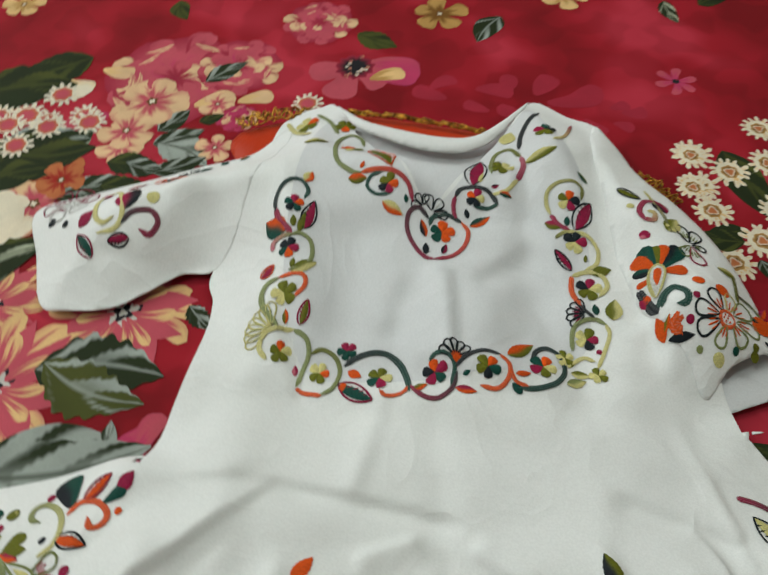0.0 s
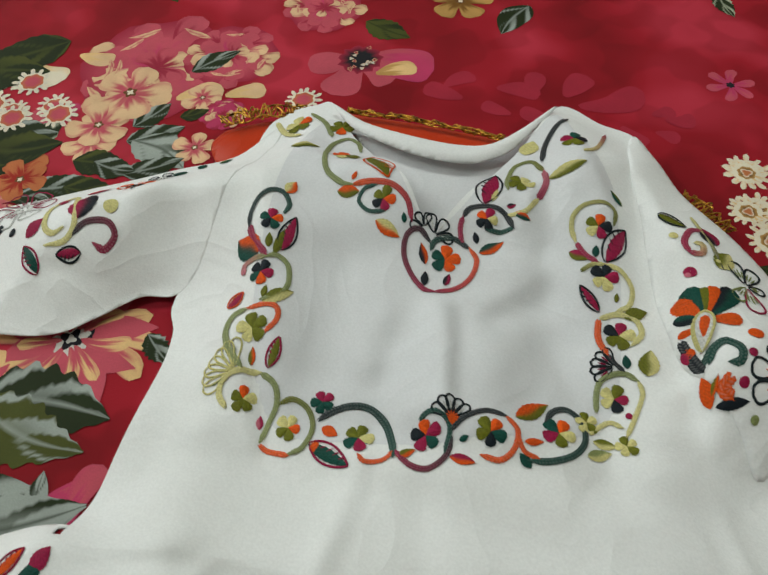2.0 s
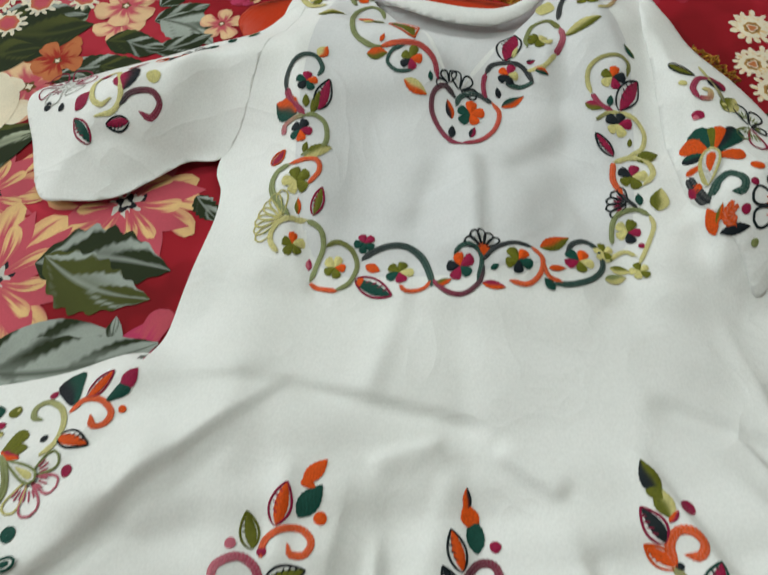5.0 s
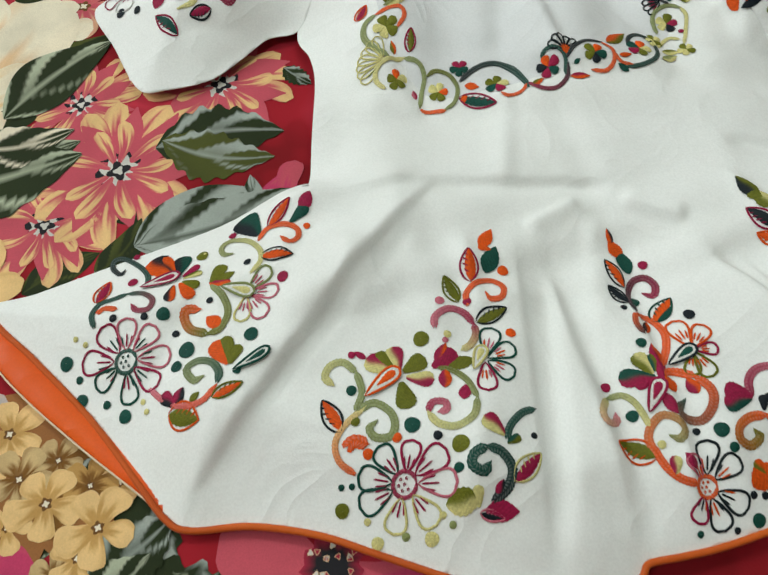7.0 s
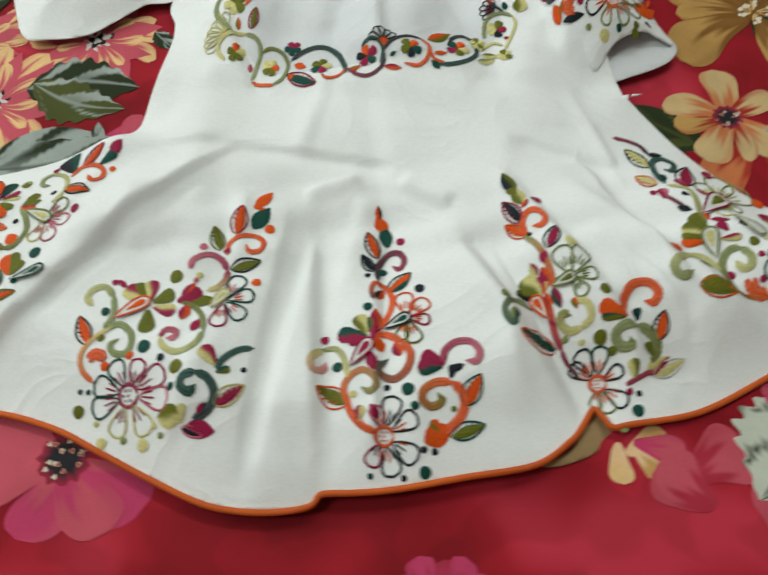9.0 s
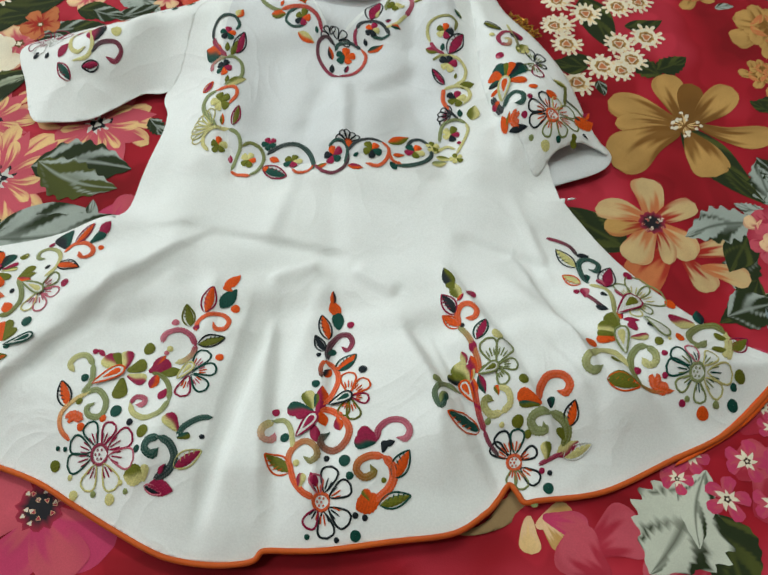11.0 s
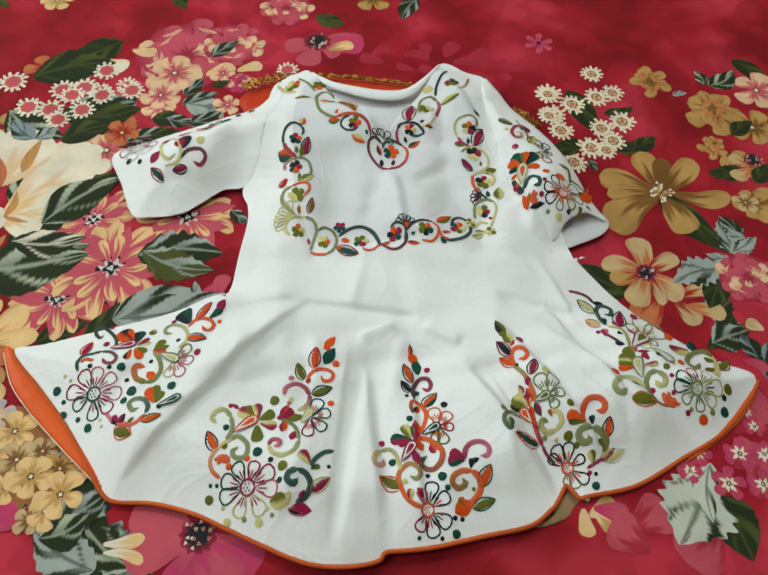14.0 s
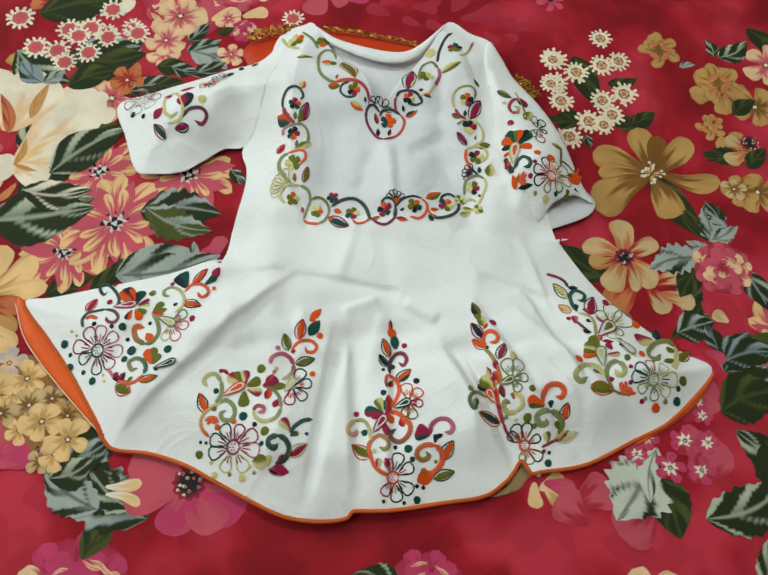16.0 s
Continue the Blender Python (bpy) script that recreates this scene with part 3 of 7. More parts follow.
sheet_leaf("dg", "ol", .5, (0.189, 0.123), (0.159, 0.127))
sheet_leaf("dg", "ol", .4, (0.288, -0.072), (0.256, -0.107), .1)
sheet_petal("mg", "pk", .5, (0.285, -0.119), (0.302, -0.128))
sheet_petal("mg", "pk", .5, (0.291, -0.142), (0.266, -0.129))
sheet_leaf("dg", "ol", .5, (-0.380, 0.236), (-0.296, 0.258), .1)
sheet_leaf("dg", "ol", .5, (-0.339, 0.185), (-0.260, 0.190), .1)
sheet_leaf("dg", "pg", .5, (-0.393, 0.186), (-0.332, 0.150), .1)
daisy((-0.399, 0.229), 0.0143, "p")
daisy((-0.345, 0.217), 0.0132, "p")
daisy((-0.323, 0.220), 0.0133, "p")
daisy((-0.375, 0.191), 0.0129, "p")
daisy((-0.352, 0.188), 0.0129, "p")
daisy((-0.334, 0.209), 0.0121, "p")
daisy((-0.342, 0.174), 0.0118, "p")
daisy((-0.320, 0.188), 0.0120, "p")
daisy((-0.303, 0.209), 0.0122, "p")
daisy((-0.273, 0.216), 0.0123, "p")
daisy((-0.304, 0.246), 0.0125, "p")
small_bloom((-0.275, 0.156), 0.0137, "co")
small_bloom((-0.231, 0.241), 0.0209, "pe")
small_bloom((-0.242, 0.208), 0.0153, "pe")
sheet_leaf("dg", "ol", .5, (-0.245, 0.152), (-0.206, 0.147), .1)
sheet_leaf("dg", "gr", .5, (-0.233, 0.175), (-0.203, 0.168), .1)

# large cream flower
sheet_petal("pe", "cw", 0.5, (-0.3659, 0.0504), (-0.3046, 0.1426))
sheet_petal("pe", "cw", 0.62, (-0.3839, 0.0872), (-0.3624, 0.1608))
sheet_petal("cr", "cw", 0.5, (-0.3687, 0.0477), (-0.3149, 0.0790))
sheet_petal("pe", "cw", 0.6, (-0.3719, 0.0506), (-0.3331, 0.0315))
sheet_petal("cr", "cw", 0.5, (-0.4054, 0.0679), (-0.4133, 0.1625))
sheet_petal("pe", "cw", 0.5, (-0.3752, 0.0370), (-0.3955, -0.0022))
sheet_petal("pe", "cw", 0.6, (-0.4075, 0.0405), (-0.3663, 0.0532))
sheet_leaf("lg", "co", 0.22, (-0.3628, 0.1039), (-0.3522, 0.1469), 0.0)
sheet_leaf("co", "rd", 0.22, (-0.3797, 0.0843), (-0.3972, 0.1301), 0.0)
sheet_leaf("lg", "co", 0.2, (-0.3680, 0.0494), (-0.3625, 0.0810), 0.0)
sheet_leaf("co", "lg", 0.2, (-0.3613, 0.0295), (-0.3816, 0.0046), 0.0)
sheet_leaf("lg", "co", 0.16, (-0.3682, 0.0505), (-0.3441, 0.0441), 0.0)
sheet_leaf("co", "lg", 0.16, (-0.3787, 0.1551), (-0.3653, 0.1640), 0.0)
sheet_petal("rd", "pk", 0.7, (-0.3977, 0.0578), (-0.3844, 0.0720))
sheet_leaf("dg", "pg", 0.5, (-0.3780, -0.0132), (-0.2825, 0.0066), 0.1)
sheet_leaf("dg", "pg", 0.42, (-0.3323, 0.0424), (-0.2670, 0.0970), 0.0)
sheet_leaf("dg", "cw", 0.4, (-0.3547, 0.0227), (-0.2881, 0.0263), 0.1)
sheet_leaf("bl", "dg", 0.5, (-0.3600, 0.1472), (-0.3853, 0.1728), 0.1)
sheet_leaf("gr", "dg", 0.5, (-0.3600, 0.1472), (-0.3396, 0.1643), 0.1)
sheet_leaf("dg", "ol", 0.5, (-0.3333, 0.1445), (-0.2886, 0.1670), 0.0)
# golden brush-stroked flower
sheet_petal("co", "cr", 0.4, (-0.3721, -0.0969), (-0.3547, -0.0373))
sheet_petal("co", "cr", 0.32, (-0.3721, -0.0969), (-0.3247, -0.0479))
sheet_petal("lg", "cr", 0.28, (-0.3721, -0.0969), (-0.3091, -0.0765))
sheet_petal("rd", "co", 0.32, (-0.3721, -0.0969), (-0.3236, -0.0993))
sheet_petal("rd", "lg", 0.3, (-0.3721, -0.0969), (-0.3269, -0.1209))
sheet_petal("lg", "cr", 0.45, (-0.3668, -0.1118), (-0.3255, -0.1404))
sheet_petal("rd", "co", 0.35, (-0.3721, -0.0969), (-0.3668, -0.0482))
sheet_petal("rd", "rd", 0.6, (-0.3721, -0.0969), (-0.3515, -0.0848))
# cluster of cream blossoms
sheet_petal("ob", "ob", 0.75, (-0.3044, -0.2396), (-0.3274, -0.1438))
sheet_petal("ob", "go", 0.6, (-0.2625, -0.2361), (-0.2822, -0.1756))
sheet_petal("mg", "pk", 0.7, (-0.3487, -0.2279), (-0.3210, -0.2040))
sheet_petal("mg", "pk", 0.7, (-0.3371, -0.2285), (-0.3310, -0.1956))
sheet_petal("pk", "mg", 0.6, (-0.3273, -0.2403), (-0.2909, -0.2270))
sheet_petal("pk", "mg", 0.6, (-0.3396, -0.2360), (-0.3146, -0.2239))
sheet_leaf("dg", "gr", 0.6, (-0.2662, -0.2379), (-0.2292, -0.2147), 0.2)
sheet_leaf("dg", "pg", 0.6, (-0.2726, -0.2469), (-0.2393, -0.2297), 0.1)
sheet_leaf("dg", "gr", 0.5, (-0.2800, -0.1921), (-0.2594, -0.1817), 0.0)
sheet_leaf("gr", "dg", 0.36, (-0.2468, -0.0637), (-0.1570, -0.0396), 0.1)
small_bloom((-0.3161, -0.1772), 0.0097, "cr")
small_bloom((-0.3365, -0.1913), 0.0104, "cr")
small_bloom((-0.2836, -0.1805), 0.0097, "tn")
small_bloom((-0.3053, -0.2088), 0.0095, "cr")
small_bloom((-0.2538, -0.1955), 0.0088, "cr")
small_bloom((-0.2822, -0.2332), 0.0086, "tn")
small_bloom((-0.3263, -0.1507), 0.0107, "lv")
small_bloom((-0.3233, -0.1948), 0.0096, "tn")
small_bloom((-0.3336, -0.1751), 0.0121, "cr")
small_bloom((-0.3081, -0.1639), 0.0130, "cr")
small_bloom((-0.2678, -0.1948), 0.0096, "lg")
small_bloom((-0.3015, -0.1870), 0.0120, "tn")
small_bloom((-0.2722, -0.2272), 0.0102, "cr")
small_bloom((-0.2880, -0.2005), 0.0136, "cr")
small_bloom((-0.2633, -0.2149), 0.0134, "cr")
# golden flower
sheet_petal("go", "lg", 0.46, (0.2567, 0.0692), (0.2019, 0.0880))
sheet_petal("go", "lg", 0.3, (0.2562, 0.0668), (0.2054, 0.0648))
sheet_petal("go", "lg", 0.44, (0.2601, 0.0713), (0.2509, 0.1216))
sheet_petal("go", "go", 0.42, (0.2618, 0.0701), (0.2720, 0.1125))
sheet_petal("go", "lg", 0.4, (0.2653, 0.0688), (0.3038, 0.1108))
sheet_petal("go", "lg", 0.34, (0.2701, 0.0685), (0.3282, 0.0609))
sheet_petal("go", "lg", 0.62, (0.2616, 0.0608), (0.2760, 0.0178))
sheet_petal("go", "lg", 0.48, (0.2542, 0.0623), (0.2003, 0.0223))
stamens((0.2597, 0.0673), 0.0153)
sheet_leaf("dg", "ol", 0.1, (0.2858, 0.0272), (0.3067, -0.0053), 0.0)
# tan flower with a dark eye
sheet_petal("rd", "co", 0.6, (0.2324, -0.0503), (0.2042, -0.0846))
sheet_petal("rd", "tn", 0.5, (0.2400, -0.0558), (0.2567, -0.0826))
sheet_petal("rd", "tn", 0.4, (0.2441, -0.0535), (0.2816, -0.0419))
sheet_petal("co", "tn", 0.45, (0.2504, -0.0640), (0.2830, -0.0733))
sheet_petal("co", "tn", 0.5, (0.2223, -0.0275), (0.2205, 0.0134))
sheet_petal("rd", "tn", 0.42, (0.2223, -0.0275), (0.2558, -0.0085))
sheet_petal("co", "tn", 0.5, (0.2223, -0.0275), (0.2476, -0.0573))
sheet_petal("rd", "tn", 0.3, (0.2223, -0.0275), (0.2295, -0.0628))
sheet_petal("co", "tn", 0.5, (0.2223, -0.0275), (0.2035, -0.0629))
sheet_petal("rd", "lg", 0.4, (0.2223, -0.0275), (0.1874, -0.0347))
sheet_petal("co", "tn", 0.42, (0.2223, -0.0275), (0.1824, -0.0179))
dark_eye((0.2223, -0.0275), 0.0094)
# rose and its leaves
sheet_leaf("dg", "ol", 0.5, (0.2905, -0.0320), (0.2695, -0.0666), 0.0)
sheet_leaf("gr", "dg", 0.45, (0.2985, -0.0241), (0.2441, -0.0386), 0.4)
sheet_leaf("gr", "dg", 0.42, (0.3047, -0.0128), (0.2835, -0.0070), 0.35)
sheet_leaf("dg", "gr", 0.45, (0.3208, 0.0079), (0.3091, 0.0381), 0.4)
sheet_leaf("gr", "dg", 0.5, (0.3256, 0.0086), (0.3119, 0.0208), 0.3)
peony((0.3149, -0.0346), 0.0256, "pk")
sheet_petal("co", "tn", 0.6, (0.3590, 0.1008), (0.3413, 0.1142))
sheet_petal("co", "tn", 0.6, (0.3582, 0.0978), (0.3369, 0.0864))
dark_eye((0.3649, 0.1083), 0.0095)
small_bloom((0.3402, 0.0529), 0.0092, "tn")
sheet_leaf("dg", "ol", 0.5, (0.3291, 0.0859), (0.3155, 0.0966), 0.0)
rosebud((0.3322, 0.1324), 0.0107)
sheet_leaf("dg", "gr", 0.62, (0.2617, -0.1020), (0.2982, -0.0897), 0.1)
sheet_leaf("dg", "bl", 0.55, (0.2971, -0.1169), (0.2886, -0.0930), 0.1)
sheet_petal("pe", "tn", 0.7, (0.3113, -0.0894), (0.2974, -0.0814))
# pink blossoms by the hem
sheet_petal("sh", "pk", 0.8, (0.2252, -0.2525), (0.1926, -0.2784))
sheet_petal("sh", "pk", 0.8, (0.1595, -0.2547), (0.1912, -0.2413))
sheet_petal("sh", "pk", 0.8, (0.1680, -0.2699), (0.1456, -0.2465))
sheet_petal("sh", "pk", 0.8, (0.2572, -0.2332), (0.2817, -0.1945))
sheet_petal("sh", "pk", 0.8, (0.2550, -0.1807), (0.2861, -0.1566))
sheet_petal("sh", "pk", 0.8, (0.2291, -0.2040), (0.2059, -0.2188))
sheet_petal("sh", "pk", 0.8, (0.2478, -0.2090), (0.2718, -0.1940))
sheet_leaf("dg", "ol", 0.62, (0.2289, -0.2309), (0.2419, -0.2792), 0.1)
sheet_leaf("pl", "dg", 0.75, (0.2236, -0.2137), (0.1908, -0.2660), 0.3)
sheet_leaf("pl", "dg", 0.38, (0.2306, -0.2061), (0.2202, -0.2511), 0.1)
pink_star((0.2226, -0.1976), 0.0079)
pink_star((0.2129, -0.2120), 0.0067)
pink_star((0.2559, -0.1993), 0.0091)
pink_star((0.2404, -0.2225), 0.0093)
pink_star((0.2668, -0.2239), 0.0085)
pink_star((0.2719, -0.1645), 0.0061)
pink_star((0.2746, -0.1774), 0.0060)
pink_star((0.2753, -0.2003), 0.0075)

# ---- embroidered frock ----
BUMPS = (
    (-0.095, 0.135, 0.020, 0.045), (0.060, 0.170, 0.022, 0.050), (0.010, 0.015, 0.012, 0.030),
    (-0.090, 0.040, 0.012, 0.030), (-0.077, -0.012, -0.010, 0.030), (-0.144, -0.080, 0.016, 0.035),
    (0.008, -0.125, -0.010, 0.030), (-0.112, -0.228, 0.008, 0.045), (0.130, 0.055, 0.018, 0.035),
    (0.200, -0.145, 0.012, 0.050), (0.150, -0.050, -0.010, 0.030), (0.065, -0.140, 0.006, 0.025),
    (-0.215, 0.060, -0.004, 0.030), (-0.185, 0.102, 0.016, 0.035),
    (0.086, 0.045, -0.012, 0.030), (-0.030, 0.132, 0.014, 0.025), (0.140, 0.040, 0.006, 0.030), (0.136, -0.222, -0.008, 0.030), (0.124, 0.118, 0.008, 0.019), (0.02, -0.235, 0.006, 0.06))


# soft pleats: start, end, depth, width, side
PLEATS = (
    ((-0.120, -0.105), (-0.235, -0.190), 0.004, 0.016, 0.0),
    ((-0.036, -0.115), (-0.062, -0.262), -0.006, 0.008, 0.5), ((-0.030, -0.110), (-0.020, -0.262), -0.006, 0.007, -0.5),
    ((0.006, -0.120), (0.008, -0.262), -0.005, 0.006, -0.8), ((0.052, -0.120), (0.122, -0.245), -0.013, 0.011, -0.6),
    ((0.080, -0.130), (0.150, -0.235), 0.007, 0.018, 0.0), ((0.118, -0.085), (0.235, -0.195), -0.011, 0.013, -0.5),
    ((-0.004, 0.070), (0.000, 0.010), 0.005, 0.006, 0.3), ((-0.055, 0.10), (-0.060, 0.02), -0.003, 0.014, 0.0),
    ((0.050, 0.115), (0.040, 0.02), -0.004, 0.014, 0.0), ((-0.125, 0.000), (-0.165, -0.085), -0.005, 0.012, 0.0),
    ((-0.155, 0.115), (-0.125, 0.030), -0.006, 0.012, 0.0), ((0.088, 0.160), (0.112, 0.02), -0.009, 0.008, 0.5),
    ((-0.200, 0.055), (-0.140, 0.055), -0.005, 0.012, 0.0),
    ((-0.10, 0.00), (-0.155, -0.03), 0.004, 0.010, 0.0),
    # gathers under the yoke seam and the crisp edges of the big folds
    ((-0.085, -0.066), (0.000, -0.078), -0.0045, 0.005, 0.5),
    ((-0.095, -0.060), (-0.165, -0.068), 0.005, 0.006, 0.4), ((-0.040, -0.100), (-0.012, -0.088), 0.004, 0.005, 0.4),
    ((0.014, -0.088), (0.040, -0.104), 0.004, 0.005, -0.4), ((0.070, -0.085), (0.135, -0.190), 0.006, 0.006, 0.5),
    ((0.080, -0.062), (0.140, -0.080), -0.004, 0.006, 0.4), ((-0.150, 0.085), (-0.190, 0.060), 0.004, 0.006, 0.4),
    ((-0.150, 0.070), (-0.215, 0.075), -0.004, 0.006, -0.4))

# knife folds that stand proud on one side of a sharp line: start, end, height, sharpness, reach
KNIFE = (
    ((-0.078, -0.060), (-0.2125, -0.204), 0.0075, 0.0013, 0.022), ((0.118, -0.068), (0.1665, -0.159), 0.0075, 0.0016, 0.020),
    ((0.062, -0.128), (0.112, -0.236), 0.0075, 0.0013, 0.024), ((-0.046, -0.100), (-0.0645, -0.252), 0.0030, 0.0010, 0.014),
    ((0.0035, -0.222), (0.0005, -0.262), 0.0030, 0.0010, 0.012), ((-0.028, -0.180), (-0.019, -0.258), 0.0022, 0.0010, 0.012),
    ((0.130, -0.133), (0.158, -0.167), 0.0030, 0.0014, 0.016))


CREASES = []
FOLDER = random.Random(3)
for n in range(64):
    cx, cy = FOLDER.uniform(-0.24, 0.22), FOLDER.uniform(-0.25, 0.15)
    a = math.atan2(cy - 0.15, cx) + FOLDER.uniform(-0.5, 0.5) if cy < -0.04 else FOLDER.uniform(1.1, 2.0) if n % 3 else FOLDER.uniform(0, 3.1)
    size = FOLDER.uniform(0.018, 0.045)
    CREASES.append(((cx - size * math.cos(a), cy - size * math.sin(a)), (cx + size * math.cos(a), cy + size * math.sin(a)),
                    FOLDER.choice((-1, 1)) * FOLDER.uniform(0.0012, 0.0034), FOLDER.uniform(0.004, 0.011), FOLDER.uniform(-0.5, 0.5)))


def cloth_height(x, y):
    """Swell, pleats and fine creases of the frock."""
    z = 0.023 + 0 * x
    for u, v, a, s in BUMPS:
        z = z + a * np.exp(-((x - u) ** 2 + (y - v) ** 2) / (2 * s * s))
    for (ax, ay), (bx, by), depth, w, skew in (*PLEATS, *CREASES):
        dx, dy = bx - ax, by - ay
        n = math.hypot(dx, dy)
        t = ((x - ax) * dx + (y - ay) * dy) / (n * n)
        s = ((x - ax) * dy - (y - ay) * dx) / n
        along = np.clip(t * 3.5 + 0.3, 0, 1) * np.clip((1.18 - t) * 4, 0, 1)
        along = along * along * (3 - 2 * along)
        z = z + depth * along * np.exp(-(s / (w * (1 + skew * np.tanh(s / w)))) ** 2)
    for (ax, ay), (bx, by), rise, sharp, reach in KNIFE:
        dx, dy = bx - ax, by - ay
        n = math.hypot(dx, dy)
        t = ((x - ax) * dx + (y - ay) * dy) / (n * n)
        s = ((x - ax) * dy - (y - ay) * dx) / n
        along = np.clip(t * 4, 0, 1) * np.clip((1.12 - t) * 5, 0, 1)
        z = z + rise * along * 0.5 * (1 + np.tanh(s / sharp)) * np.exp(-np.maximum(s, 0) / reach)
    z = z + 0.0010 * np.sin(38 * x + 11 * np.sin(23 * y)) * np.sin(31 * y + 2) + 0.0006 * np.sin(90 * x + 60 * y + 3 * np.sin(40 * y))
    return z


def edge_distance(pts, ring):
    a, b = ring, np.roll(ring, -1, 0)
    best = np.full(len(pts), 9.0)
    near = np.zeros((len(pts), 2))
    for p, q in zip(a, b):
        d = q - p
        t = np.clip(((pts - p) @ d) / max(float(d @ d), 1e-12), 0, 1)
        c = p + t[:, None] * d
        e = np.hypot(*(pts - c).T)
        m = e < best
        best[m], near[m] = e[m], c[m]
    return best, near


def inside(pts, ring):
    a, b = ring, np.roll(ring, -1, 0)
    odd = np.zeros(len(pts), bool)
    for p, q in zip(a, b):
        if p[1] != q[1]:
            cross = (p[1] > pts[:, 1]) != (q[1] > pts[:, 1])
            odd ^= cross & (pts[:, 0] < (q[0] - p[0]) * (pts[:, 1] - p[1]) / (q[1] - p[1]) + p[0])
    return odd


# outlines of the pieces as they lie
OUT_SKIRT = [(-0.1452, -0.0615), (-0.1489, -0.0559), (-0.183, -0.0603), (-0.2439, -0.0754), (-0.298, -0.0899), (-0.3227, -0.096), (-0.2954, -0.1285), (-0.2669, -0.1627), (-0.2444, -0.1958), (-0.2307, -0.2158), (-0.2196, -0.2223), (-0.1927, -0.2243), (-0.1626, -0.2327), (-0.1374, -0.2447), (-0.1104, -0.2578), (-0.0845, -0.269), (-0.068, -0.2728), (-0.048, -0.2738), (-0.0298, -0.2712), (-0.0237, -0.2656), (-0.008, -0.2648), (0.012, -0.2633), (0.0468, -0.2573), (0.0806, -0.2512), (0.0985, -0.2394), (0.1054, -0.2319), (0.1135, -0.221), (0.1194, -0.2267), (0.1225, -0.231), (0.1313, -0.2292), (0.168, -0.222), (0.208, -0.202), (0.2493, -0.1794), (0.2871, -0.1381), (0.2653, -0.1227), (0.2368, -0.1045), (0.204, -0.0774), (0.1834, -0.054), (0.1668, -0.03), (0.156, -0.0157), (0.1435, -0.0182), (-0.1384, -0.0553)]
OUT_BODICE = [(-0.148, -0.0635), (-0.1464, -0.0334), (-0.1388, 0.0199), (-0.1398, 0.0481), (-0.1459, 0.0698), (-0.1342, 0.1172), (-0.1252, 0.191), (-0.1131, 0.2116), (-0.0956, 0.2198), (-0.0848, 0.2206), (-0.0649, 0.1824), (-0.045, 0.1553), (-0.0264, 0.1253), (-0.0135, 0.1053), (-0.0032, 0.1215), (0.005, 0.1362), (0.0162, 0.1538), (0.0266, 0.1707), (0.0374, 0.1899), (0.056, 0.2285), (0.0775, 0.2125), (0.0975, 0.203), (0.101, 0.176), (0.1175, 0.1099), (0.1262, 0.0537), (0.145, 0.0138), (0.1549, -0.0113), (0.163, -0.0407), (0.1558, -0.0445), (-0.1381, -0.0656)]
OUT_SLEEVE_LEFT = [(-0.1128, 0.1991), (-0.1373, 0.1759), (-0.1715, 0.1646), (-0.2044, 0.1498), (-0.2407, 0.1334), (-0.2747, 0.1169), (-0.2616, 0.0798), (-0.2465, 0.0439), (-0.2291, 0.0406), (-0.2027, 0.0439), (-0.1836, 0.0559), (-0.1642, 0.0699), (-0.1451, 0.0737), (-0.1287, 0.0992), (-0.1167, 0.1561)]
OUT_SLEEVE_RIGHT = [(0.0965, 0.203), (0.1065, 0.187), (0.12, 0.157), (0.1435, 0.125), (0.164, 0.089), (0.18, 0.048), (0.193, 0.024), (0.1767, 0.0261), (0.153, 0.0165), (0.1391, 0.0002), (0.1287, 0.0157), (0.1083, 0.0454), (0.0989, 0.0801), (0.0938, 0.1326), (0.0902, 0.1703)]
OUT_NECKBAND = [(-0.0814, 0.2086), (-0.061, 0.1945), (-0.0343, 0.1855), (-0.0059, 0.1797), (0.0134, 0.1815), (0.0312, 0.1958), (0.0521, 0.2192), (0.0387, 0.1952), (0.0244, 0.1754), (0.011, 0.1669), (-0.0051, 0.1645), (-0.0329, 0.1704), (-0.0659, 0.1876)]
OUT_CUFF_RIGHT = [(0.1963, 0.0267), (0.1902, 0.0128), (0.1672, 0.0013), (0.1381, -0.0072), (0.1343, 0.0131), (0.1598, 0.0351), (0.1839, 0.0403)]
OUT_LINING_LEFT = [(-0.3215, -0.0959), (-0.3307, -0.0971), (-0.3186, -0.1251), (-0.3008, -0.1477), (-0.2721, -0.1768), (-0.2449, -0.2022), (-0.2289, -0.2179), (-0.2194, -0.2217), (-0.2298, -0.2079), (-0.2673, -0.1587)]
SILHOUETTE = spline(OUT_SKIRT[:-2] + OUT_CUFF_RIGHT[3::-1] + OUT_SLEEVE_RIGHT[5:0:-1] + OUT_NECKBAND[6::-1]
                    + OUT_BODICE[8:6:-1] + OUT_SLEEVE_LEFT[0:13] + OUT_BODICE[3:0:-1], 4, True)
GRID = 0.002
GX, GY = np.arange(-0.36, 0.36, GRID), np.arange(-0.32, 0.27, GRID)


